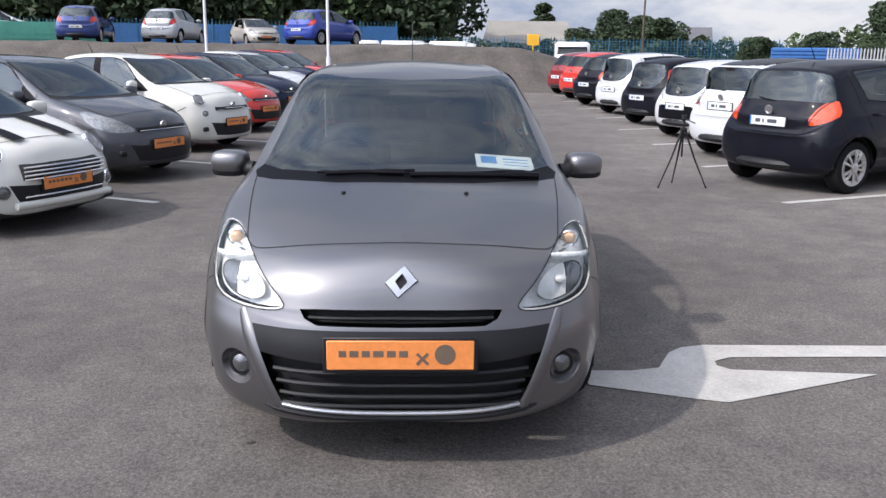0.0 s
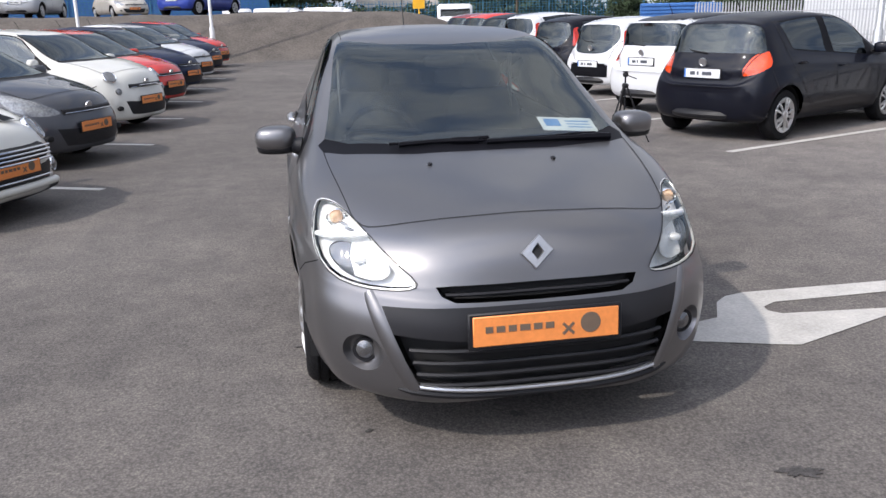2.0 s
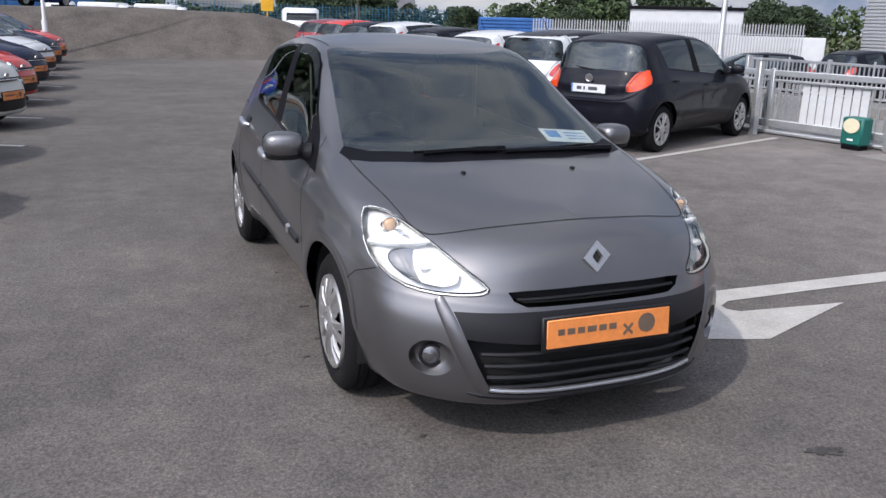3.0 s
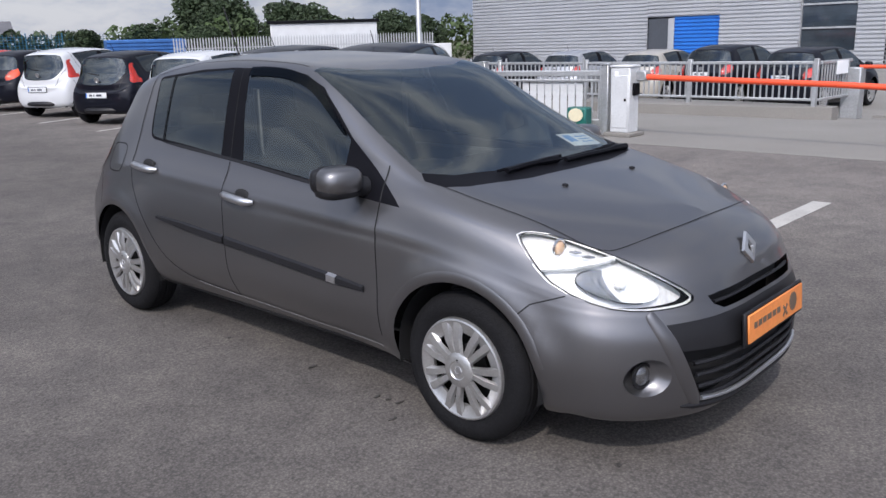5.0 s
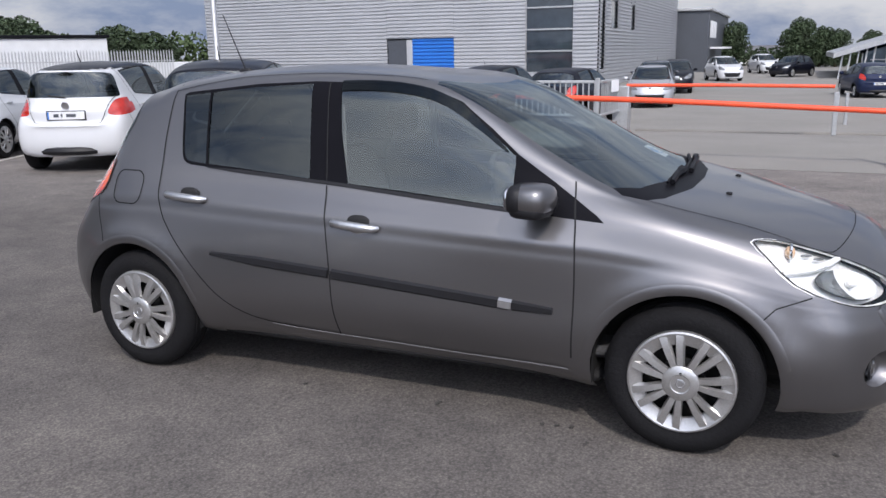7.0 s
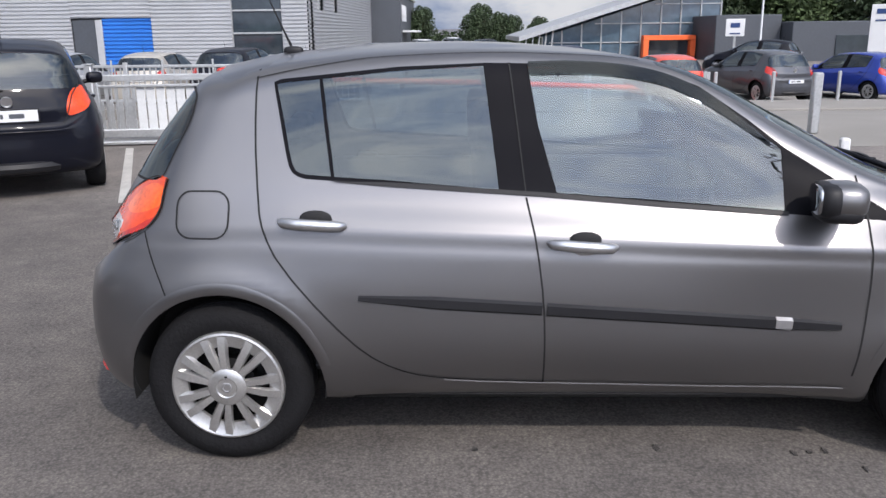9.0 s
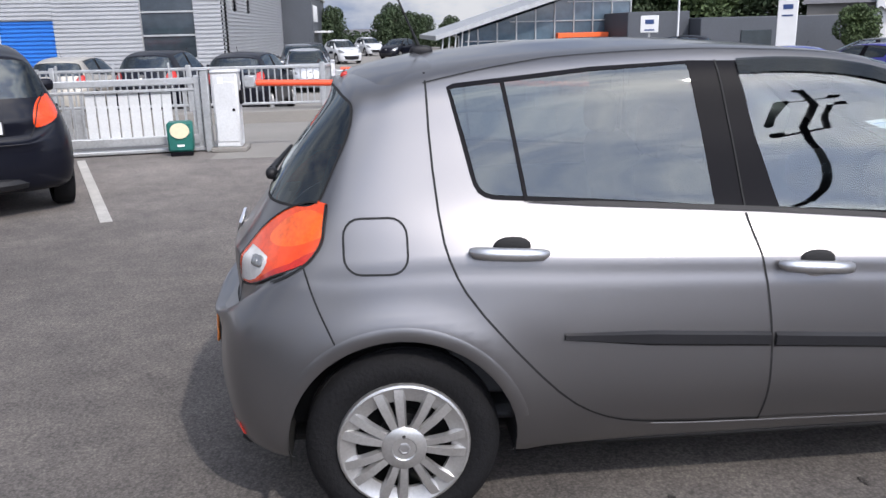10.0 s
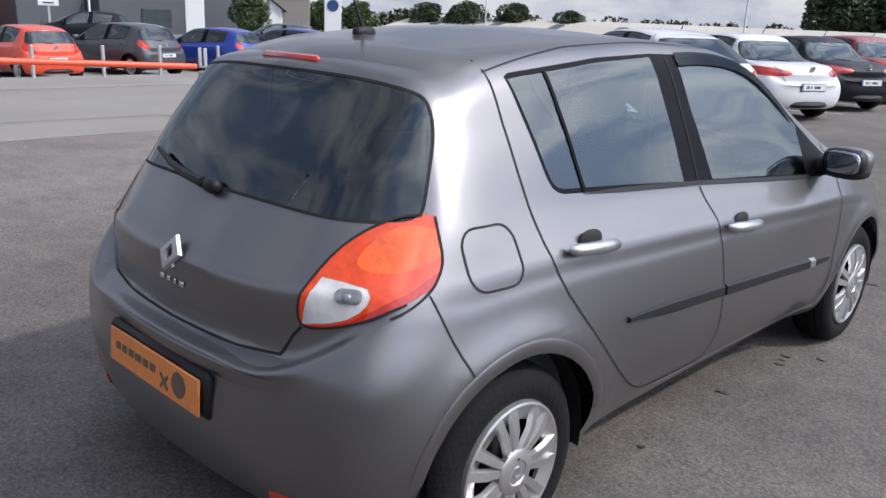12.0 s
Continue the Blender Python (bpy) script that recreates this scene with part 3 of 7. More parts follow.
REAR_DOOR = [(1.183, 1.376), (1.181, 1.162), (1.160, .93), (1.135, .84), (1.085, .745), (.922, .554), (.80, .43), (.70, .365), (.594, .328), (.40, .308), (.181, .300),
             (.183, .45), (.188, .61), (.214, .813), (.246, .954), (.305, 1.405), (.72, 1.405), (1.0, 1.392)]
FRONT_DOOR = [(.181, .300), (.183, .45), (.188, .61), (.214, .813), (.246, .954), (.305, 1.405), (.10, 1.418), (-.12, 1.402), (-.30, 1.345), (-.50, 1.236), (-.66, 1.118),
              (-.855, 1.02), (-.885, .82), (-.888, .60), (-.875, .34), (-.84, .285), (-.4, .285)]
HEADLAMP = [(-.70, .838), (-.735, .825), (-.757, .75), (-.75, .67), (-.70, .618), (-.61, .598), (-.50, .598), (-.43, .608), (-.418, .632), (-.50, .70), (-.58, .775), (-.645, .826)]
SLOT = [(.02, .622), (-.30, .622), (-.362, .618), (-.345, .588), (-.30, .567), (.02, .563)]
LOWER_PANEL = [(.02, .552), (-.30, .552), (-.545, .548), (-.512, .455), (-.30, .440), (.02, .438)]
LOWER_MOUTH = [(.02, .438), (-.30, .440), (-.512, .455), (-.475, .36), (-.43, .268), (-.2, .250), (.02, .247)]
BONNET = [(.02, -1.874), (-.25, -1.860), (-.49, -1.808), (-.600, -1.755), (-.632, -1.55), (-.665, -1.30), (-.680, -1.12), (-.60, -1.175), (-.30, -1.245), (.02, -1.262)]
COWL = [(.02, -1.262), (-.30, -1.245), (-.60, -1.175), (-.680, -1.12), (-.70, -1.03), (-.668, -.985), (-.57, -1.075), (-.30, -1.145), (.02, -1.16)]
SCREEN = [(.02, -1.16), (-.30, -1.145), (-.57, -1.075), (-.668, -.985), (-.612, -.62), (-.575, -.36), (-.545, -.21), (-.50, -.20), (-.30, -.305), (.02, -.335)]
HATCH_GLASS = [(.02, 1.004), (-.35, 1.003), (-.58, .997), (-.628, 1.0), (-.645, 1.012), (-.642, 1.04), (-.60, 1.17), (-.553, 1.27), (-.50, 1.305), (-.30, 1.325), (.02, 1.328)]
TAIL_LAMP = [(-.655, 1.022), (-.70, 1.0), (-.737, .945), (-.742, .88), (-.715, .825), (-.66, .785), (-.58, .756), (-.505, .748), (-.500, .81), (-.512, .87), (-.535, .935), (-.572, .985), (-.615, 1.013)]
TAIL_WHITE = [(-.511, .757), (-.58, .770), (-.615, .784), (-.638, .803), (-.650, .822), (-.650, .840), (-.636, .856), (-.58, .867), (-.532, .872), (-.518, .81)]
TAIL_LOW = [(-.49, .735), (-.59, .745), (-.68, .780), (-.76, .84), (-.76, .93), (-.728, .905), (-.708, .850), (-.660, .808), (-.625, .782), (-.580, .764), (-.505, .753)]
# outline of the stop cell, shaped after the painted lens highlight
TAIL_CELL_GLINT = [(-.575, .905), (-.640, .885), (-.700, .900), (-.718, .945), (-.690, .985), (-.640, .998), (-.600, .975)]
TAILGATE = [(.02, .645), (-.30, .648), (-.455, .665), (-.485, .72), (-.515, .80), (-.54, .87), (-.575, .94), (-.635, 1.05), (-.58, 1.02), (-.35, .985), (.02, .970)]


def eased(pts, steps=2):
    """Rounds the corners of an open line and keeps its ends."""
    for _ in range(steps):
        out = [pts[0]]
        for a, b in zip(pts, pts[1:]):
            out += [(a[0] * .75 + b[0] * .25, a[1] * .75 + b[1] * .25), (a[0] * .25 + b[0] * .75, a[1] * .25 + b[1] * .75)]
        pts = out + [pts[-1]]
    return pts


ARCH = [(math.cos(a), math.sin(a)) for a in (2 * math.pi * k / 44 for k in range(44))]
BODY, GLASS_R, GLASS_F, FRAME, SCREEN_T, HATCH_T, LAMP_F, LAMP_R, LAMP_W, MOUTH, PANEL, SLOT_T, BONNET_T, COWL_T, GATE_T, DOOR_F, DOOR_R, HOLE, BUMPER_F, BUMPER_R, SAIL_T, ROOF_T, LAMP_D, LAMP_O = range(24)


def cut_car(fine_u, fine_v, rich, tail=TAIL_LAMP, hatch=HATCH_GLASS, trim=True):
    bm = half_shell(fine_u, fine_v)
    ly = bm.faces.layers.int.new("tag")

    def side(c):
        return c.x < -0.42 and c.y < 1.3

    for yc in (AXLE_F, AXLE_R):
        cut_region(bm, ly, "side", [(yc + 0.345 * a, HUB_Z + 0.345 * b) for a, b in ARCH], HOLE, keep=lambda c: c.x < -0.5)
    cut_region(bm, ly, "top", SCREEN, SCREEN_T, keep=lambda c: c.z > 0.9)
    cut_region(bm, ly, "rear", eased(hatch), HATCH_T, keep=lambda c: c.y > 1.2)
    if rich:
        cut_region(bm, ly, "side", rounded(REAR_DOOR, 1), DOOR_R, keep=side, only=(BODY,))
        cut_region(bm, ly, "side", rounded(FRONT_DOOR, 1), DOOR_F, keep=side, only=(BODY,))
        cut_region(bm, ly, "top", eased(BONNET[:7]) + BONNET[7:], BONNET_T, keep=lambda c: c.z > 0.74 and c.y < -1)
        cut_region(bm, ly, "rear", TAILGATE[:-4] + [(-.63, 1.06), (-.35, 1.04), (.02, 1.03)], GATE_T, keep=lambda c: c.y > 1.2, only=(BODY,))
    cut_region(bm, ly, "top", COWL, COWL_T, keep=lambda c: c.z > 0.85 and c.y < -0.9)
    old = (BODY, DOOR_F, DOOR_R)
    cut_region(bm, ly, "side", REAR_GLASS, FRAME, keep=side, only=old)
    cut_region(bm, ly, "side", FRONT_GLASS, FRAME, keep=side, only=old)
    cut_region(bm, ly, "side", PILLAR_B, FRAME, keep=side, only=old)
    cut_region(bm, ly, "side", SAIL, SAIL_T, keep=side, only=old)
    cut_region(bm, ly, "side", shrunk(REAR_GLASS, 0.014), GLASS_R, keep=side, only=(FRAME,))
    cut_region(bm, ly, "side", shrunk(FRONT_GLASS, 0.014), GLASS_F, keep=side, only=(FRAME,))
    cut_region(bm, ly, "front", rounded(HEADLAMP, 1), LAMP_F, keep=lambda c: c.y < -1.35, only=(BODY, BONNET_T))
    cut_region(bm, ly, "rear", rounded(tail, 1), LAMP_R, keep=lambda c: c.y > 1.2, only=(BODY, GATE_T))
    if trim:
        cut_region(bm, ly, "side", [(1.2, 1.1), (1.478, 1.06), (1.487, 1.018), (1.497, .965), (1.503, .92), (1.522, .885), (1.556, .850), (1.61, .82), (1.62, .70), (1.2, .7)], BODY, keep=lambda c: c.y > 1.3, only=(LAMP_R,))
    if rich:
        cut_region(bm, ly, "rear", TAIL_WHITE, LAMP_W, keep=lambda c: c.y > 1.35, only=(LAMP_R,))
        cut_region(bm, ly, "rear", TAIL_LOW, LAMP_D, keep=lambda c: c.y > 1.35, only=(LAMP_R,))
        cut_region(bm, ly, "rear", rounded(TAIL_CELL_GLINT, 2), LAMP_O, keep=lambda c: c.y > 1.35, only=(LAMP_R,))
        cut_region(bm, ly, "front", SLOT, SLOT_T, keep=lambda c: c.y < -1.8)
        cut_region(bm, ly, "front", LOWER_PANEL, PANEL, keep=lambda c: c.y < -1.8)
        fog = [(-.615 + .068 * a, .372 + .068 * b) for a, b in ARCH[::2]]
        cut_region(bm, ly, "front", fog, HOLE, keep=lambda c: c.y < -1.7)
    cut_region(bm, ly, "front", LOWER_MOUTH, MOUTH, keep=lambda c: c.y < -1.8)
    if rich:
        front_b = [(.02, .05), (.02, .72), (-.42, .61), (-.75, .665), (-.77, .61), (-.79, .60), (-1.0, .60), (-1.0, .05)]
        cut_region(bm, ly, "front", front_b, BUMPER_F, keep=lambda c: c.y < -1.5, only=(BODY,))
        cut_region(bm, ly, "side", [(1.42, .10), (1.50, .62), (1.575, .835), (1.70, .80), (2.1, .8), (2.1, .10)], BUMPER_R, keep=lambda c: c.y > 1.35, only=(BODY,))
        cut_region(bm, ly, "rear", [(.02, .1), (.02, .645), (-.30, .648), (-.455, .665), (-.505, .748), (-.58, .756), (-.66, .785), (-.72, .83), (-.9, .8), (-.9, .1)], BUMPER_R, keep=lambda c: c.y > 1.55, only=(BODY,))
        cut_region(bm, ly, "top", [(.02, -.33), (-.30, -.30), (-.50, -.20), (-.50, .3), (-.475, .9), (-.46, 1.25), (.02, 1.27)], ROOF_T, keep=lambda c: c.z > 1.28, only=(BODY,))
    bm.normal_update()
    bm.verts.index_update()
    return bm, ly


hero_bm, hero_ly = cut_car(8, 7, True)
hero_tree = BVHTree.FromBMesh(hero_bm)


def on_shell(view, u, w):
    """The point of the right half seen at (u, w) along a view, and its normal."""
    way, e1, e2 = VIEWS[view]
    hit, nrm, _, _ = hero_tree.ray_cast(e1 * u + e2 * w - way * 5, way)
    if hit is None:
        hit, nrm, _, _ = hero_tree.find_nearest(e1 * u + e2 * w - way * 0.8)
    return hit, (nrm if nrm.dot(way) < 0 else -nrm)


def strip(view, pts, width, lift=0.0015, thick=0.0, close=False, step=0.02):
    """A narrow band that follows a line on the shell."""
    line = []
    pts = list(pts) + ([pts[0]] if close else [])
    for a, b in zip(pts, pts[1:]):
        n = max(1, int(math.hypot(b[0] - a[0], b[1] - a[1]) / step))
        line += [(a[0] + (b[0] - a[0]) * k / n, a[1] + (b[1] - a[1]) * k / n) for k in range(n)]
    line.append(pts[-1])
    rows = [on_shell(view, *p) for p in line]
    for _ in range(4):
        nn = [r[1] for r in rows]
        rows = [(p, (nn[max(i - 1, 0)] + nn[i] * 2 + nn[min(i + 1, len(nn) - 1)]).normalized()) for i, (p, _n) in enumerate(rows)]
    s = Shape()
    ws = width if callable(width) else (lambda t: width)
    for i, (p, nrm) in enumerate(rows):
        d = (rows[min(i + 1, len(rows) - 1)][0] - rows[max(i - 1, 0)][0]).normalized()
        e = d.cross(nrm).normalized() * ws(i / (len(rows) - 1)) / 2
        if thick:
            s.v += [tuple(p - e), tuple(p - e * 0.62 + nrm * thick), tuple(p + e * 0.62 + nrm * thick), tuple(p + e)]
        else:
            s.v += [tuple(p - e + nrm * lift), tuple(p + e + nrm * lift)]
    k = 4 if thick else 2
    for i in range(len(rows) - 1):
        s.f += [(i * k + j, i * k + j + 1, (i + 1) * k + j + 1, (i + 1) * k + j) for j in range(k - 1)]
    if thick:
        s.f += [(3, 2, 1, 0), tuple(len(s.v) - 4 + j for j in range(4))]
    return s


def both_sides(name, s, material, parent, label="", smooth=40):
    part(name, s, material, parent, label, smooth)
    part(name, mirrored(s), material, parent, label, smooth)


def tyre_shape(r, w, rim):
    """A tyre about the x axis, outer face at x = 0."""
    s = Shape()
    s.lathe([(rim, -w + .01), (rim + .03, -w), (r - .03, -w + .004), (r - .008, -w + .025), (r - .001, -w + .042), (r - .008, -w + .045), (r - .008, -w + .052), (r, -w + .055), (r, -w * .52), (r - .008, -w * .5), (r - .008, -w * .47), (r, -w * .45), (r, -.057), (r - .008, -.054), (r - .008, -.046), (r - .001, -.043), (r - .008, -.022), (r - .03, -.002), (rim + .04, .004), (rim + .015, -.002), (rim, -.012)], 40, close=True)
    return s


def fan_rim(rim, pairs, hub):
    """A silver wheel cover with pairs of flat blades round a hub."""
    s = Shape()
    s.lathe([(rim + .004, -.012), (rim, .003), (rim - .007, .006), (rim - .014, .003), (rim * .86, -.004), (rim * .73, -.010), (rim * .72, -.020)], 40)
    for k in range(pairs):
        for off in (-1, 1):
            a = 2 * math.pi * (k + off * 0.190) / pairs
            d, e = Vector((0, math.cos(a), math.sin(a))), Vector((0, -math.sin(a), math.cos(a)))
            r0, r1 = hub * 0.9, rim - .010
            w0, w1 = hub * 0.21, rim * 0.098
            pts = []
            for r, w, out in ((r0, w0, .008), ((r0 + r1) / 2, (w0 + w1) / 2, .014), (r1, w1, .002)):
                for sgn, h in ((-1, out - .016), (-.62, out), (.78, out + .002), (1, out - .014)):
                    pts.append(d * r + e * (w * sgn) + Vector((h, 0, 0)))
            s.add(pts, [(i * 4 + j, i * 4 + j + 1, i * 4 + j + 5, i * 4 + j + 4) for i in range(2) for j in range(3)])
    s.lathe([(hub, -.004), (hub, .012), (hub - .008, .017), (hub * .55, .020), (hub * .5, .016), (.0005, .016)], 24)
    return s


def rounded_square(cx, cy, hx, hy, n=5, r=0.3):
    out = []
    for sx, sy, a0 in ((1, 1, 0), (-1, 1, 90), (-1, -1, 180), (1, -1, 270)):
        rr = r * min(hx, hy) * 2
        for k in range(n + 1):
            a = radians(a0 + 90 * k / n)
            out.append((cx + sx * (hx - rr) + rr * math.cos(a), cy + sy * (hy - rr) + rr * math.sin(a)))
    return out


def trade_plate(parent, m, name="number_plate", holder=True):
    """An orange dealer plate with a printed row of plain bars and a round mark."""
    s = Shape().box((0, 0, 0), (.515, .008, .105), .003)
    p = part(name, s.moved(m), ORANGE_PLATE, parent, "orange dealer plate with brown print")
    if holder:
        part("plate_holder", Shape().box((0, .010, -.002), (.545, .014, .130), .005).moved(m), BLACK_PLASTIC, parent)
    x = -.215
    for w in (.026, .030, .028, .036, .030, .030):
        part("print_bar", Shape().box((x + w / 2, -.0048, .006), (w, .002, .022), 0).moved(m), PLATE_BROWN, p, "", None)
        x += w + .012
    for r in (45, -45):
        part("print_bar", Shape().box((.076, -.0048 - .0004 * (r > 0), -.012), (.055, .002, .010), 0, Matrix.Rotation(radians(r), 3, "Y")).moved(m), PLATE_BROWN, p, "", None)
    ring = [(.155 + .036 * math.cos(a), -.004, .004 + .036 * math.sin(a)) for a in (2 * math.pi * k / 24 for k in range(24))]
    part("print_disc", Shape().plate(ring, (0, -1, 0), .002).moved(m), PLATE_BROWN, p, "", None)
    return p


def diamond_badge(parent, m, size):
    """A chrome lozenge ring."""
    s = Shape()
    o = [(.20 * size, size), (.98 * size, .06 * size), (.80 * size, -.10 * size), (-.20 * size, -size), (-.98 * size, -.06 * size), (-.80 * size, .10 * size)]
    hole = [(.04 * size, .42 * size), (.30 * size, .02 * size), (.28 * size, -.06 * size), (-.04 * size, -.42 * size), (-.30 * size, -.02 * size), (-.28 * size, .06 * size)]
    ring = [(x, 0, z) for x, z in o] + [(x * .92, -.010, z * .92) for x, z in o] + [(x * 1.15, -.011, z * 1.15) for x, z in hole] + [(x, -.001, z) for x, z in hole]
    s.add(ring, [(i * 6 + j, i * 6 + (j + 1) % 6, (i + 1) * 6 + (j + 1) % 6, (i + 1) * 6 + j) for i in range(3) for j in range(6)])
    part("badge_hole", Shape().plate([(x, -.0015, z) for x, z in hole], (0, 1, 0), .001).moved(m), GAP, parent, "", None)
    return part("badge", s.moved(m), SATIN_SILVER, parent, "chrome lozenge badge", 20)


def seat_shapes():
    cushion = Shape().blob((0, 0, .30), (.25, .26, .10), .45, 16)
    back = Shape().blob((0, 0, 0), (.24, .09, .33), .5, 16, Matrix.Rotation(radians(-14), 3, "X")).moved(Matrix.Translation((0, .27, .66)))
    rest = Shape().blob((0, .375, 1.06), (.13, .05, .085), .5, 14)
    return cushion, back, rest


hero = thing("hatchback_car", Matrix(), "dark metallic grey five-door hatchback parked on worn asphalt", "car")


def take(name, tag, material, both, label="", thick=0.0, parent=hero):
    s = harvest(hero_bm, hero_ly, tag, both)
    if not s.f:
        return None
    ob = part(name, hull_mesh(s, name, thick, True), material, parent, label)
    if not both:
        return ob, part(name, hull_mesh(mirrored(s), name, thick, True), material, parent, label)
    return ob


take("body_shell", BODY, GREY_PAINT, True, "metallic grey pillars, wings and sills")
take("roof", ROOF_T, GREY_PAINT, True)
take("bonnet", BONNET_T, GREY_PAINT, True)
take("front_bumper", BUMPER_F, GREY_PAINT, True)
take("rear_bumper", BUMPER_R, GREY_PAINT, True)
take("tailgate", GATE_T, GREY_PAINT, True)
take("front_door", DOOR_F, GREY_PAINT, False)
take("rear_door", DOOR_R, GREY_PAINT, False)
take("window_frame", FRAME, SATIN_BLACK, False, "black window frame and pillar cover")
take("mirror_sail", SAIL_T, SATIN_BLACK, False)
take("windscreen", SCREEN_T, GLASS_CLEAR, True, "large raked windscreen")
take("tailgate_glass", HATCH_T, GLASS_DARK, True, "dark tinted tailgate glass")
take("front_door_glass", GLASS_F, GLASS_CLEAR, False)
take("rear_door_glass", GLASS_R, GLASS_TINT, False, "tinted rear door glass")
take("scuttle", COWL_T, SATIN_BLACK, True, "black plastic scuttle below the windscreen")
take("grille_panel", PANEL, DARK_GREY_PLASTIC, True, "dark grey panel behind the front plate")
for ob in hero.children:
    if "glass" in ob.name or "windscreen" in ob.name:
        ob.visible_shadow = False

# front openings: recessed dark backs with slats
for tag, nm, depth in ((SLOT_T, "grille_slot", .05), (MOUTH, "lower_grille", .06)):
    s = harvest(hero_bm, hero_ly, tag, True)
    s.v = [(x * .97, y + depth, z) for x, y, z in s.v]
    part(nm, hull_mesh(s, nm), GAP, hero, "black grille opening")
for z in (.40, .355, .31, .27):
    pts = [(x, .012 + on_shell("front", -abs(x), z)[0].y, z) for x in np.linspace(-.47 + (.44 - z) * .25, .47 - (.44 - z) * .25, 15)]
    part("grille_slat", Shape().tube(pts, .009, 6), BLACK_PLASTIC, hero)
pts = [(x, -.002 + on_shell("front", -abs(x), .247 + .02 * (abs(x) / .43) ** 2)[0].y, .247 + .02 * (abs(x) / .43) ** 2) for x in np.linspace(-.43, .43, 21)]
chin = [(x, .004 + on_shell("front", -abs(x), .222 + .02 * (abs(x) / .43) ** 2)[0].y, .222 + .02 * (abs(x) / .43) ** 2) for x in np.linspace(-.50, .50, 23)]
part("chin_spoiler", Shape().tube(chin, [.006] + [.015] * 21 + [.006], 8), BLACK_PLASTIC, hero, "black plastic chin below the bumper")
part("bumper_lip", Shape().tube(pts, .009, 8), SATIN_SILVER, hero, "bright lower bumper lip")
pts = [(x, .01 + on_shell("front", -abs(x), .592)[0].y, .590) for x in np.linspace(-.33, .33, 15)]
part("grille_slat", Shape().tube(pts, .007, 6), BLACK_PLASTIC, hero)

both_sides("bumper_blade", strip("front", eased([(-.585, .590), (-.572, .545), (-.540, .455), (-.502, .360), (-.455, .262), (-.440, .240)]), lambda t: .020 + .036 * math.sin(math.pi * min(1, t * .9 + .08)), thick=.007), GREY_PAINT, hero, "raised bright edge beside the lower grille", 50)

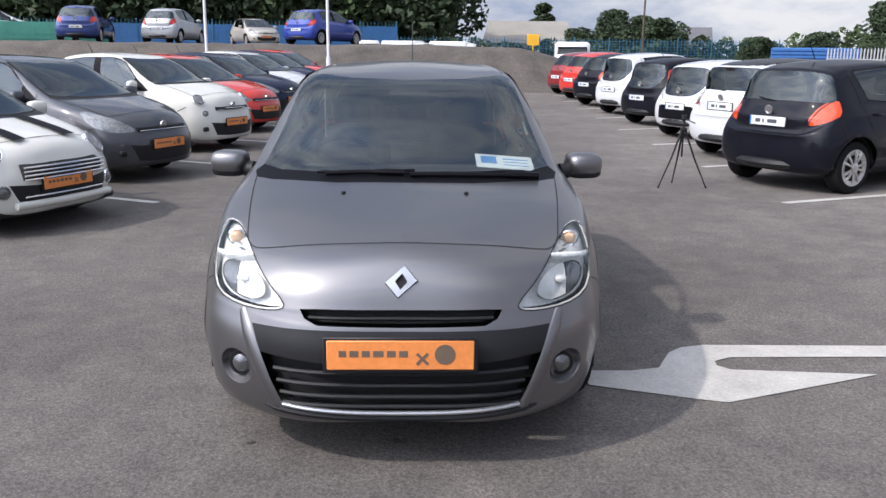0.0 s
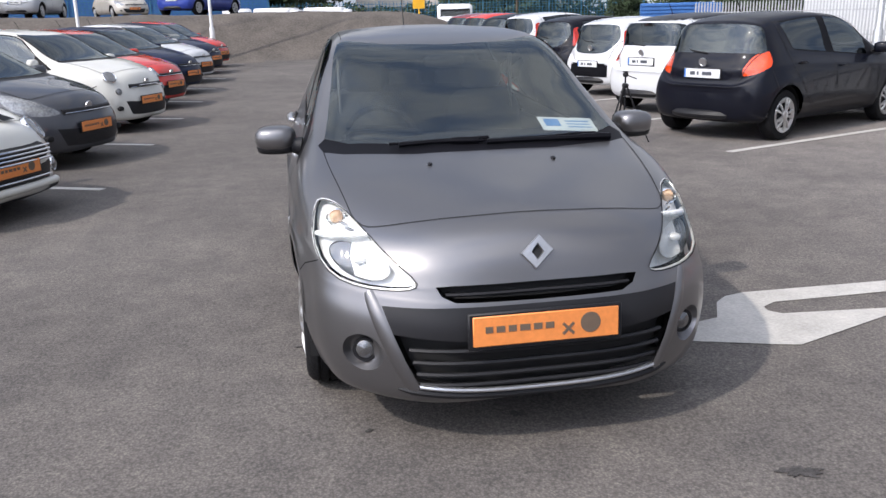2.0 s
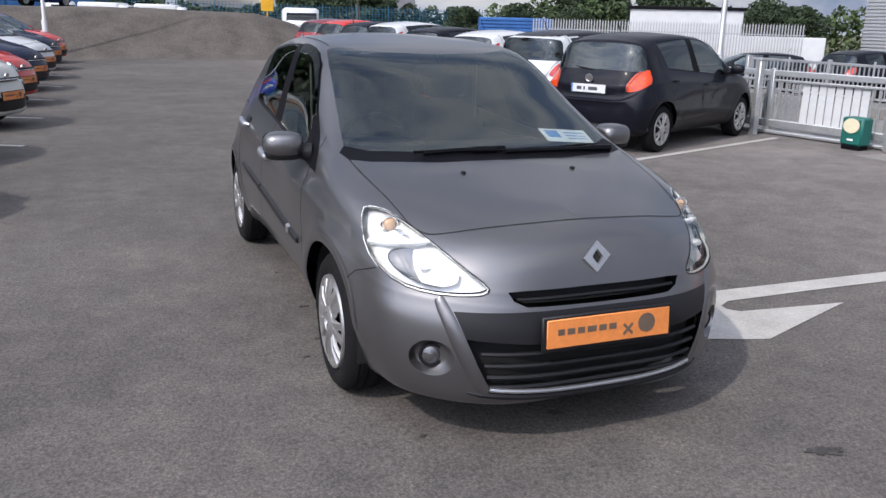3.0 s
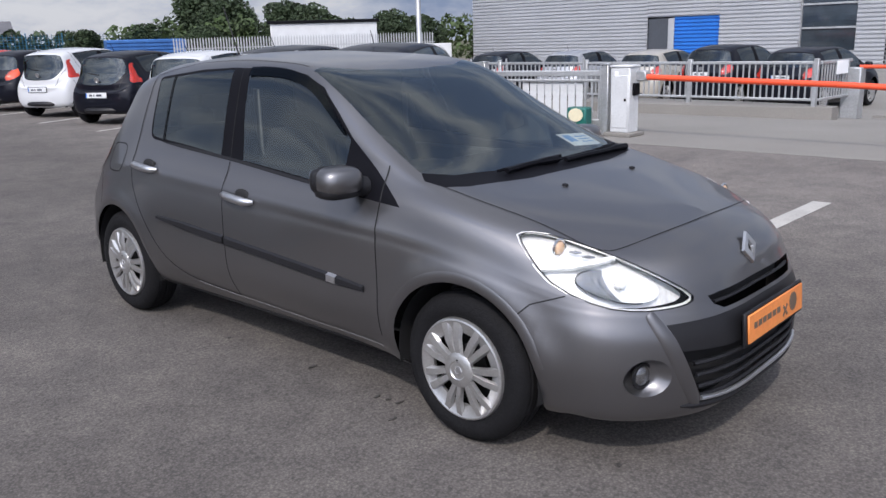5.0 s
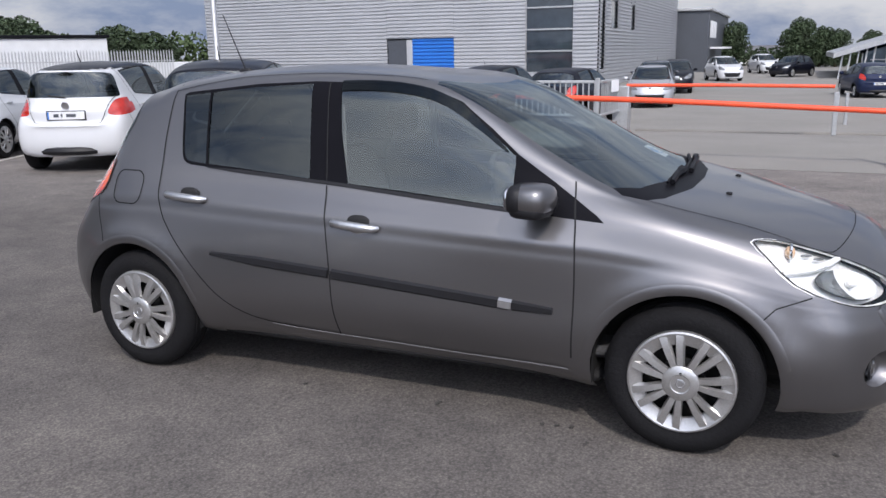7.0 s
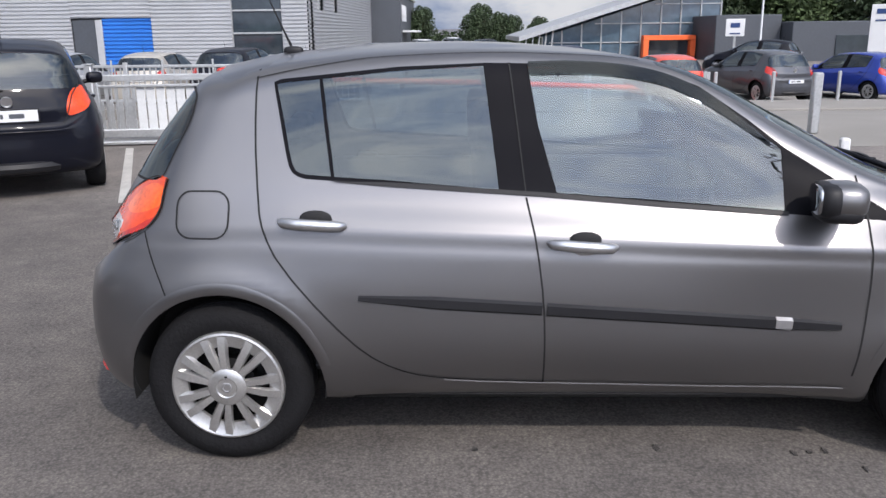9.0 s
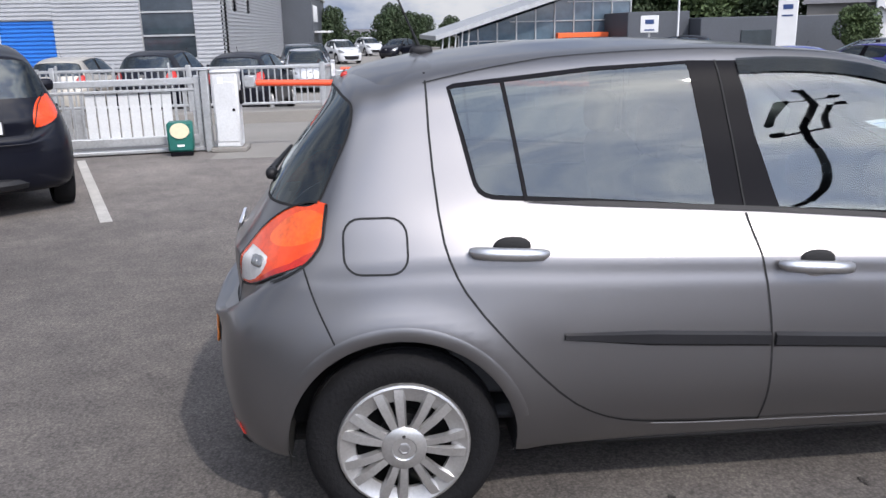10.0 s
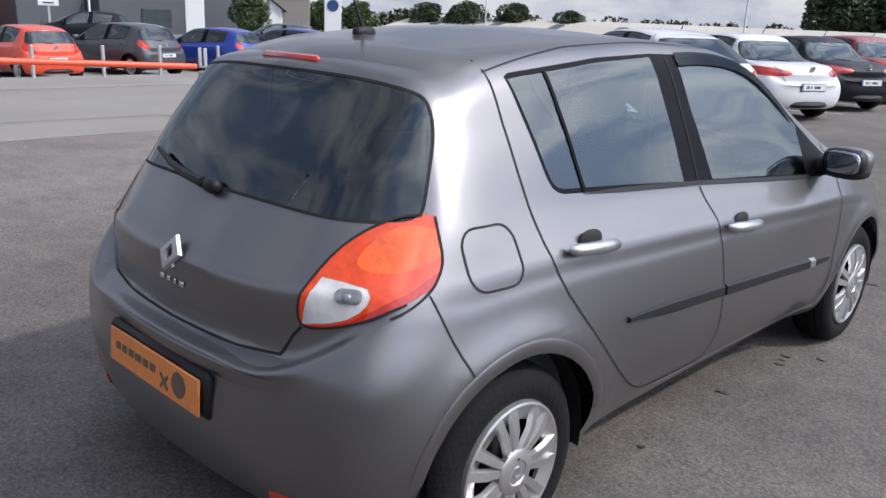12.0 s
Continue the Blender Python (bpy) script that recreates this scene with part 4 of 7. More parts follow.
# headlamps
s = harvest(hero_bm, hero_ly, LAMP_F)
for sh in (s, mirrored(s)):
    sgn = -1 if sh is s else 1
    lens = part("headlamp", hull_mesh(sh, "headlamp", 0, True), LENS, hero, "clear swept-back headlamp")
    lens.visible_shadow = False
    back = Shape()
    back.v = [(x - sgn * .015, y + .055, z - .004) for x, y, z in sh.v]
    back.f = list(sh.f)
    part("reflector", hull_mesh(back, "reflector"), LAMP_WHITE, lens)
    rim = [on_shell("front", *p) for p in rounded(HEADLAMP, 1)]
    part("bezel", Shape().tube([(p.x * -sgn, p.y + .012, p.z) for p, _ in rim], .005, 6, close=True), LAMP_WHITE, lens)
    seal = strip("front", rounded(HEADLAMP, 1), .0045, close=True)
    part("seal", seal if sgn < 0 else mirrored(seal), GAP, lens)

    def inner(u, w, deep):
        p, _ = on_shell("front", u, w)
        return Vector(((p.x + .010) * -sgn, p.y + deep, p.z))

    # the main mirror: a wide oval bowl with upright flutes and a dark edge
    nu, nv = 22, 9
    bowl, edge = Shape(), []
    for a in range(nu + 1):
        for b in range(nv + 1):
            x, y = -1 + 2 * a / nu, -1 + 2 * b / nv
            ex, ey = x * math.sqrt(1 - y * y / 2), y * math.sqrt(1 - x * x / 2)
            r = math.hypot(ex, ey)
            bowl.v.append(tuple(inner(-.612 + .098 * ex, .672 + .052 * ey + .016 * ex * -1, .026 + .022 * (1 - r * r) + .0022 * (a % 2) * (1 - r ** 4))))
    bowl.f = [(a * (nv + 1) + b, (a + 1) * (nv + 1) + b, (a + 1) * (nv + 1) + b + 1, a * (nv + 1) + b + 1) for a in range(nu) for b in range(nv)]
    # the bowl's outer third gets a darker material that paints its shade
    dark_side = Shape().add(bowl.v, bowl.f[:8 * nv])
    bowl.f = bowl.f[8 * nv:]
    main = part("main_mirror", bowl, FLUTED, lens, "fluted headlamp mirror", 12)
    part("side_mirror", dark_side, FOG_GLASS, main, "outer third of the bowl, coloured dark as shade", 12)
    edge = [inner(-.612 + .100 * math.cos(a), .672 + .053 * math.sin(a) - .016 * math.cos(a), .024) for a in (2 * math.pi * k / 36 for k in range(36))]
    part("mirror_edge", Shape().tube(edge[12:30], .0025, 5), GAP, main)
    q = inner(-.612, .678, .030)
    part("bulb_cap", Shape().blob(q, (.024, .020, .014), .8, 14), LAMP_WHITE, main, "", 60)
    q = inner(-.676, .790, .030)
    # two dark slivers drawn in as shaded facets beside the indicator
    for k in range(2):
        sliver = [inner(-.640 + .020 * k - .030 * t, .775 - .014 * k + .004 * t, .020) for t in (0, .5, 1)]
        part("lamp_slot", Shape().tube(sliver, [.003, .006, .003], 6), HEADLAMP_GREY, lens)
    amber = part("indicator", Shape().blob(q, (.026, .018, .024), .9, 18), AMBER, lens, "amber indicator bulb", 60)
    part("indicator_bowl", Shape().tube([q + Vector((.034 * math.cos(a), -.004, .030 * math.sin(a))) for a in (2 * math.pi * k / 24 for k in range(24))], .005, 6, close=True), CHROME, amber)
    bar = [inner(u, w, .010) for u, w in ((-.752, .728), (-.70, .738), (-.64, .748), (-.575, .757))]
    part("divider", Shape().tube(bar, [.010, .014, .014, .010], 8), LAMP_WHITE, lens)
    # fog lamp in its cup
    rings = []
    for rad, deep in ((.068, 0), (.062, .012), (.052, .034), (.044, .040), (.0005, .040)):
        ring = []
        for a, b in ARCH[::2]:
            edge = true_tree.ray_cast(Vector((-.615 + .068 * a, -5, .372 + .068 * b)), Vector((0, 1, 0)))[0]
            mid = true_tree.ray_cast(Vector((-.615, -5, .372)), Vector((0, 1, 0)))[0]
            t = rad / .068
            ring.append(((mid.x + (edge.x - mid.x) * t + .3 * deep) * -sgn, mid.y + (edge.y - mid.y) * t + deep, mid.z + (edge.z - mid.z) * t))
        rings.append(ring)
    n = len(rings[0])
    cup = Shape().add([p for ring in rings for p in ring], [(q * n + k, q * n + (k + 1) % n, (q + 1) * n + (k + 1) % n, (q + 1) * n + k) for q in range(len(rings) - 1) for k in range(n)])
    fog = part("fog_lamp_cup", cup, GREY_PAINT, hero, "grey fog lamp cup", 50)
    c = Vector((-(mid.x + .010) * sgn, mid.y + .030, mid.z))
    tilt = Matrix.Translation(c) @ Vector((sgn * .25, -1, 0)).to_track_quat("-X", "Z").to_matrix().to_4x4()
    part("fog_lamp", Shape().lathe([(.036, .016), (.036, .002), (.027, -.006), (.0005, -.010)], 20).moved(tilt), FOG_GLASS, fog)
    part("fog_lamp_ring", Shape().lathe([(.047, .006), (.046, -.002), (.037, -.002), (.036, .006)], 22).moved(tilt), BLACK_PLASTIC, fog)

# tail lamps
s = harvest(hero_bm, hero_ly, LAMP_R, lift=.004)
w = harvest(hero_bm, hero_ly, LAMP_W, lift=.003)
low_band, cell = harvest(hero_bm, hero_ly, LAMP_D, lift=.004), harvest(hero_bm, hero_ly, LAMP_O, lift=.004)
for k, (a, b) in enumerate(((s, w), (mirrored(s), mirrored(w)))):
    lamp = part("tail_lamp", hull_mesh(a, "tail_lamp", 0, True), RED_LENS, hero, "orange-red tail lamp")
    part("lower_lens", hull_mesh(low_band if k == 0 else mirrored(low_band), "lower_lens", 0, True), TAIL_RED, lamp, "deep red lower edge")
    part("stop_cell", hull_mesh(cell if k == 0 else mirrored(cell), "stop_cell", 0, True), STOP_ORANGE, lamp, "orange stop lamp cell with its highlight painted in")
    part("reversing_lens", hull_mesh(b, "reversing_lens", 0, True), WHITE_LENS, lamp, "white reversing lens")
    edge = strip("rear", eased(TAIL_LAMP[4:] + [(-.648, 1.016)]), .006, .0065)
    side_edge = strip("side", eased([(1.489, 1.014), (1.497, .965), (1.503, .92), (1.522, .885), (1.556, .850), (1.61, .818), (1.66, .795)]), .006, .0065)
    for e in (edge, side_edge):
        part("seal", e if k == 0 else mirrored(e), GAP, lamp)
for sgn in (-1, 1):
    p, nrm = on_shell("rear", -.608, .838)
    face = Vector((nrm.x * -sgn, nrm.y, nrm.z))
    q = Vector((p.x * -sgn, p.y, p.z)) + face * .0035
    turn = Matrix.Translation(q) @ face.to_track_quat("Y", "Z").to_matrix().to_4x4()
    part("reversing_bulb", Shape().blob((0, 0, 0), (.034, .004, .019), .6, 18).blob((.004, .003, -.004), (.012, .004, .010), .8, 12).moved(turn), HEADLAMP_GREY, hero, "reversing bulb in its grey bowl")
part("high_stop_lamp", Shape().box((0, on_shell("top", 0, 1.29)[0].y + .147, on_shell("top", 0, 1.29)[0].z - .037), (.27, .026, .022), .008, Matrix.Rotation(radians(-18), 3, "X")), TAIL_RED, hero, "red high stop lamp under the roof spoiler")
both_sides("rear_reflector", strip("rear", [(-.47, .285), (-.56, .293), (-.67, .318)], .048, thick=.006), TAIL_RED, hero, "dark red bumper reflector")

# the flat step of the bumper below the tailgate
step = []
for x in np.linspace(-.53, .53, 41):
    t = abs(x) / .53
    zi = .642 + .016 * t ** 2
    y_in, y_out, fade = on_shell("rear", -abs(x), zi + .006)[0].y, on_shell("rear", -abs(x), .585)[0].y, 1 - t ** 5
    step.append([(x, y_in - .012, zi + .008), (x, y_out + .002 * fade, zi - .022), (x, y_out + .008 * fade, zi - .031), (x, y_out + .007 * fade, zi - .045), (x, y_out - .006, zi - .105)])
n = len(step[0])
part("bumper_step", Shape().add([p for row in step for p in row], [(i * n + j, i * n + j + 1, (i + 1) * n + j + 1, (i + 1) * n + j) for i in range(len(step) - 1) for j in range(n - 1)]), GREY_PAINT, hero, "flat painted step along the bumper", 32)

# roof spoiler lip over the tailgate glass
sp = Shape()
prof = []
for x in np.linspace(-.50, .50, 25):
    t = abs(x) / .50
    a, b = on_shell("top", -abs(x), 1.17 - .03 * t)[0], on_shell("top", -abs(x), 1.29 - .04 * t)[0]
    reach = .155 - .075 * t ** 2.2
    up = .007 * (1 - t ** 6)
    prof.append([(x, a.y, a.z - .004), (x, a.y + .02, a.z - .006 + up * 1.6), (x, b.y, b.z + up * 1.7), (x, b.y + reach * .8, b.z - .022 + up), (x, b.y + reach, b.z - .036), (x, b.y + reach - .012, b.z - .050), (x, b.y, b.z - .035)])
n = len(prof[0])
sp.v = [p for row in prof for p in row]
sp.f = [(i * n + j, i * n + (j + 1) % n, (i + 1) * n + (j + 1) % n, (i + 1) * n + j) for i in range(len(prof) - 1) for j in range(n)] + [tuple(range(n)), tuple((len(prof) - 1) * n + j for j in range(n))]
part("roof_spoiler", sp, GREY_PAINT, hero, "", 50)

# panel gaps
both_sides("door_gap", strip("side", eased(REAR_DOOR[:11], 1), .0065), GAP, hero)
both_sides("door_gap", strip("side", eased(REAR_DOOR[10:15], 1), .0065), GAP, hero)
both_sides("door_gap", strip("side", eased(FRONT_DOOR[11:15], 1), .0065), GAP, hero)
# no gap: a pale strip paints the glint on the sill edge
both_sides("sill_line", strip("side", [(-.86, .286), (-.4, .285), (.181, .300), (.40, .308), (.53, .318)], .007, .005), SILL_GLINT, hero, "painted glint along the sill edge")
both_sides("roof_gap", strip("top", [(-.53, 1.19), (-.50, .8), (-.505, .3), (-.52, -.15)], .0045), GAP, hero)
both_sides("bumper_gap", strip("side", eased([(1.562, .842), (1.530, .74), (1.480, .635)]), .0055), GAP, hero)
both_sides("bumper_gap", strip("side", [(-1.715, .650), (-1.60, .610), (-1.555, .565)], .005), GAP, hero)
gap = strip("top", eased([(-.001, -1.874)] + BONNET[1:7]), .0042)
mirror_into(gap)
part("bonnet_gap", gap, GAP, hero)
gap = strip("rear", [(0, .645), (-.30, .648), (-.455, .665), (-.485, .72), (-.508, .748)], .008)
mirror_into(gap)
part("tailgate_gap", gap, GAP, hero)
gap = strip("rear", eased([(-.001, 1.004)] + HATCH_GLASS[1:-1] + [(-.001, 1.328)]), .009)
mirror_into(gap)
part("glass_seal", gap, GAP, hero)
both_sides("quarter_divider", strip("side", [(.955, 1.352), (.905, 1.008)], .012, .004), SATIN_BLACK, hero)
both_sides("wind_deflector", strip("side", eased([(.235, 1.374), (.10, 1.377), (-.05, 1.369), (-.20, 1.345), (-.335, 1.293), (-.48, 1.191), (-.575, 1.120)]), lambda t: .052 * (1 - .92 * t ** 3), .006), SMOKE, hero, "smoked wind deflector")
both_sides("pillar_gap", strip("side", [(.300, 1.394), (.246, .962)], .005, .003), GAP, hero)
both_sides("waist_seal", strip("side", [(.90, 1.006), (.70, .995), (.2, .963), (-.205, .930), (-.62, .903)], lambda t: .003 + .013 * min(1, t * 8), .004), BLACK_PLASTIC, hero)

for yc in (AXLE_F, AXLE_R):
    arc = [(yc + .366 * math.cos(a), HUB_Z + .366 * math.sin(a)) for a in (radians(14 + 152 * k / 36) for k in range(37))]
    both_sides("arch_lip", strip("side", arc, .042, thick=.003), GREY_PAINT, hero, "", 60)

# rubbing strips, door handles, fuel flap
both_sides("rubbing_strip", strip("side", [(.815, .630), (.60, .616), (.40, .604), (.195, .592)], lambda t: .020 + .026 * min(1, t * 2.5), thick=.012), DARK_GREY_PLASTIC, hero, "dark grey rubbing strip")
both_sides("rubbing_strip", strip("side", [(.178, .590), (-.20, .566), (-.60, .541), (-.805, .530)], lambda t: .047 - .018 * max(0, t - .8) * 5, thick=.012), DARK_GREY_PLASTIC, hero, "dark grey rubbing strip")
both_sides("strip_emblem", strip("side", [(-.585, .543), (-.640, .539)], .046, thick=.015), SATIN_SILVER, hero, "silver emblem on the rubbing strip")
for y, z, tilt in ((.955, .878, .07), (.048, .808, .075)):
    p, nrm = on_shell("side", y, z)
    for sgn in (-1, 1):
        base = Vector((abs(p.x) * sgn, y, z))
        # a black blob paints the shade in the upper half of the recess
        part("handle_recess", Shape().blob(base + Vector((sgn * -.006, .004, .012)), (.013, .056, .032), .9, 16), GAP, hero)
        # lower half in silver, brighter than the body, painted as if lit
        part("handle_bowl", Shape().blob(base + Vector((sgn * -.005, .004, -.018)), (.014, .048, .030), .9, 16), ALLOY, hero, "", 60)
        h = Shape().tube([base + Vector((sgn * o, d, d * tilt)) for d, o in ((.125, .008), (.112, .026), (.06, .034), (-.03, .034), (-.078, .028), (-.098, .008))], [.010, .018, .020, .020, .018, .010], 12)
        part("door_handle", h, SATIN_SILVER, hero, "silver door handle", 60)
flap = rounded_square(1.352, .902, .092, .076, 5, .33)
part("fuel_flap_gap", strip("side", flap, .0065, close=True), GAP, hero)

# door mirrors
for sgn in (-1, 1):
    c = Vector((.885 * sgn, -.735, .974))
    house = Shape().blob(c, (.092, .080, .058), .66, 20, Matrix.Rotation(sgn * radians(10), 3, "Z"))
    ob = part("door_mirror", house, GREY_PAINT, hero, "grey door mirror on a black foot", 70)
    part("mirror_surround", Shape().blob(c + Vector((0, .040, 0)), (.090, .042, .056), .6, 16, Matrix.Rotation(sgn * radians(10), 3, "Z")), BLACK_PLASTIC, ob, "", 60)
    part("mirror_glass", Shape().blob(c + Vector((0, .074, .002)), (.076, .012, .046), .55, 16, Matrix.Rotation(sgn * radians(10), 3, "Z")), MIRROR, ob, "", 60)
    part("mirror_foot", Shape().tube([(.768 * sgn, -.76, .935), (.82 * sgn, -.755, .945), (.87 * sgn, -.745, .940)], [.045, .036, .028], 10), BLACK_PLASTIC, ob, "", 60)
    part("mirror_base", Shape().blob(c + Vector((0, .004, -.038)), (.088, .072, .034), .6, 16, Matrix.Rotation(sgn * radians(10), 3, "Z")), BLACK_PLASTIC, ob, "", 60)

# badges, plates, washer jets, wipers, aerial
p, nrm = on_shell("front", 0, .715)
diamond_badge(hero, Matrix.Translation(p + Vector((0, -.004, .0))) @ Matrix.Rotation(radians(-24), 4, "X"), .062)
p, nrm = on_shell("rear", 0, .830)
diamond_badge(hero, Matrix.Translation(p + Vector((0, .004, 0))) @ Matrix.Rotation(radians(180), 4, "Z") @ Matrix.Rotation(radians(-20), 4, "X"), .055)
for k, wd in enumerate((.022, .016, .010, .022)):
    part("name_badge", Shape().box((.055 - .036 * k, on_shell("rear", 0, .752)[0].y + .004, .752), (wd, .006, .016), .002), CHROME, hero, "small chrome badge bar")
trade_plate(hero, Matrix.Translation((0, -2.152, .484)) @ Matrix.Rotation(radians(-4), 4, "X"))
trade_plate(hero, Matrix.Translation((0, 1.918, .505)) @ Matrix.Rotation(radians(180), 4, "Z") @ Matrix.Rotation(radians(-4), 4, "X"), holder=False)
part("plate_recess", Shape().box((0, 1.895, .507), (.56, .030, .135), .012), BLACK_PLASTIC, hero, "black plate recess in the bumper")
for x in (-.262, .262):
    p, _ = on_shell("top", -.262, -1.385)
    part("washer_jet", Shape().blob((x, p.y, p.z + .003), (.010, .014, .007), .8, 10), BLACK_PLASTIC, hero)


def wiper(pts, parent, view, width=.012):
    line = []
    for a, b in zip(pts, pts[1:]):
        line += [(a[0] + (b[0] - a[0]) * k / 6, a[1] + (b[1] - a[1]) * k / 6) for k in range(6)]
    line.append(pts[-1])
    out = []
    for u, w in line:
        p, nrm = on_shell(view, -abs(u), w)
        out.append(Vector((math.copysign(p.x, u) if view != "side" else p.x, p.y, p.z)) + Vector((math.copysign(nrm.x, u) if u else 0, nrm.y, nrm.z)) * .014)
    return part("wiper", Shape().tube(out, [width] * 4 + [width * .7] * (len(out) - 4), 6), SATIN_BLACK, parent, "black wiper arm and blade")


wiper([(-.01, -1.170), (-.20, -1.160), (-.36, -1.165)], hero, "top", .017)
wiper([(.04, -1.150), (-.16, -1.150), (-.40, -1.150)], hero, "top", .009)
wiper([(.60, -1.150), (.36, -1.175), (.02, -1.195)], hero, "top", .017)
wiper([(.54, -1.120), (.30, -1.155), (-.04, -1.180)], hero, "top", .009)
# the tailgate wiper turns on a dark boss in the glass and lies towards the far corner
p, nrm = on_shell("rear", -.02, 1.0)
boss = part("rear_wiper", Shape().blob(p + nrm * .015, (.035, .022, .022), .8, 14), BLACK_PLASTIC, hero, "black tailgate wiper", 60)
far = [on_shell("rear", -abs(x), z) for x, z in ((.02, 1.0), (.12, 1.005), (.24, 1.020), (.36, 1.045))]
part("wiper_blade", Shape().tube([Vector((abs(q.x), q.y, q.z)) + Vector((0, nn.y, nn.z)) * .022 for q, nn in far], [.016, .013, .010, .007], 8), BLACK_PLASTIC, boss)
p, nrm = on_shell("top", -.001, 1.16)
foot = part("aerial", Shape().blob(Vector((0, 1.16, p.z + .008)), (.020, .042, .020), .75, 16), BLACK_PLASTIC, hero, "black roof aerial", 60)
part("aerial_rod", Shape().tube([(0, 1.165, p.z + .02), (0, 1.20, p.z + .10), (0, 1.29, p.z + .31)], [.006, .004, .0025], 6), BLACK_PLASTIC, foot)

# wheels, arches, underside
TYRE_MESH = tyre_shape(.297, .185, .199).mesh("tyre", 35)
RIM_MESH = fan_rim(.199, 7, .068).mesh("rim", 30)
HUB_BADGE = Shape().lathe([(.020, .014), (.020, .0185), (.014, .020), (.013, .017), (.0005, .017)], 6).mesh("centre_badge", 25)
HUB_NUT = Shape().lathe([(.006, .014), (.006, .0195), (.0005, .020)], 10).moved(Matrix.Translation((0, 0, .040))).mesh("lock_nut", 30)
DRUM = Shape().lathe([(.200, -.015), (.195, -.10), (.08, -.105), (.08, -.06), (.0005, -.06)], 28).mesh("brake_drum", 40)
for y in (AXLE_F, AXLE_R):
    for sgn in (-1, 1):
        m = Matrix.Translation((.812 * sgn, y, HUB_Z)) @ (Matrix.Identity(4) if sgn > 0 else Matrix.Rotation(math.pi, 4, "Z"))
        wheel = part("wheel", TYRE_MESH, RUBBER, hero, "black tyre on a silver multi-blade wheel")
        wheel.matrix_basis = m
        rim_ob = part("rim", RIM_MESH, ALLOY, wheel)
        part("centre_badge", HUB_BADGE, SATIN_SILVER, rim_ob)
        part("lock_nut", HUB_NUT, GAP, rim_ob)
        part("brake_drum", DRUM, GAP, wheel)
        liner = Shape().lathe([(.345, -.005), (.350, -.10), (.350, -.26), (.10, -.27)], 36)
        lm = Matrix.Translation((.80 * sgn, y, HUB_Z)) @ (Matrix.Identity(4) if sgn > 0 else Matrix.Rotation(math.pi, 4, "Z"))
        liner.moved(lm)
        liner.f = [f for f in liner.f if all(liner.v[i][2] > .20 for i in f)]
        part("arch_liner", liner, GAP, hero)
part("underbody", Shape().box((0, -.05, .235), (1.46, 1.86, .05), .02).box((0, -1.44, .235), (1.10, .92, .05), .02).box((0, -1.92, .225), (.60, .20, .04), .015).box((0, 1.36, .235), (1.16, .90, .05), .02), GAP, hero, "dark underbody")
part("engine_block", Shape().box((0, -1.52, .46), (1.16, .80, .46), .08), GAP, hero)
part("rear_silencer", Shape().blob((.25, 1.60, .27), (.28, .14, .07), .6, 14), GAP, hero)

# cabin
cushion, back, rest = seat_shapes()
for x in (-.36, .36):
    m = Matrix.Translation((x, .02, .10))
    seat = part("front_seat", Shape().add(cushion.v, cushion.f).add(back.v, back.f).moved(m), SEAT_CLOTH, hero, "dark cloth front seat", 60)
    part("headrest", Shape().add(rest.v, rest.f).moved(m), SEAT_CLOTH, seat, "", 60)
bench = Shape().blob((0, .86, .42), (.60, .26, .11), .4, 18)
bench.blob((0, 1.12, .74), (.60, .09, .32), .4, 18, Matrix.Rotation(radians(-16), 3, "X"))
rear_seat = part("rear_bench", bench, SEAT_CLOTH, hero, "dark cloth rear bench", 60)
for x in (-.32, 0.0, .32):
    part("headrest", Shape().blob((x, 1.20, 1.08), (.11, .045, .07), .5, 14), SEAT_CLOTH, rear_seat, "", 60)
dash = Shape().blob((0, -.82, .84), (.68, .32, .115), .45, 20)
dash.blob((-.36, -.66, .945), (.19, .10, .035), .6, 14)
part("dashboard", dash, BLACK_PLASTIC, hero, "black dashboard", 60)
ring = [(-.36 + .185 * math.cos(a), -.47 + .06 * math.sin(a), .90 + .165 * math.sin(a)) for a in (2 * math.pi * k / 28 for k in range(28))]
wheel = part("steering_wheel", Shape().tube(ring, .015, 8, close=True), BLACK_PLASTIC, hero)
part("spokes", Shape().box((-.36, -.475, .895), (.33, .025, .035), .01).box((-.36, -.50, .86), (.035, .02, .14), .008).blob((-.36, -.46, .895), (.06, .03, .05), .7, 12), BLACK_PLASTIC, wheel)
part("rear_view_mirror", Shape().blob((0, -.33, 1.285), (.11, .02, .035), .6, 14), BLACK_PLASTIC, hero)
part("parcel_shelf", Shape().box((0, 1.36, .97), (1.1, .36, .02), .008), SEAT_CLOTH, hero)
part("headlining", Shape().box((0, .45, 1.385), (.92, 1.3, .02), .008), SEAT_GREY, hero, "light grey headlining")
part("floor_trim", Shape().box((0, .10, .33), (1.40, 2.5, .05), .02), SEAT_CLOTH, hero)
for sgn in (-1, 1):
    part("door_card", Shape().box((.705 * sgn, .15, .65), (.04, 2.0, .48), .015), SEAT_CLOTH, hero)
    part("belt", Shape().box((.52 * sgn, .28, 1.06), (.012, .045, .46), .004), SEAT_GREY, hero)
slip = Shape().box((0, 0, 0), (.275, .115, .002), 0)
p, nrm = on_shell("top", -.465, -.985)
uz = Vector((-nrm.x, nrm.y, nrm.z)).normalized()
ux = (Vector((1, .10, -.10)) - uz * uz.dot(Vector((1, .10, -.10)))).normalized()
uy = uz.cross(ux)
sm = Matrix.Translation(Vector((.465, p.y, p.z)) - uz * .022) @ Matrix((ux, uy, uz)).transposed().to_4x4()
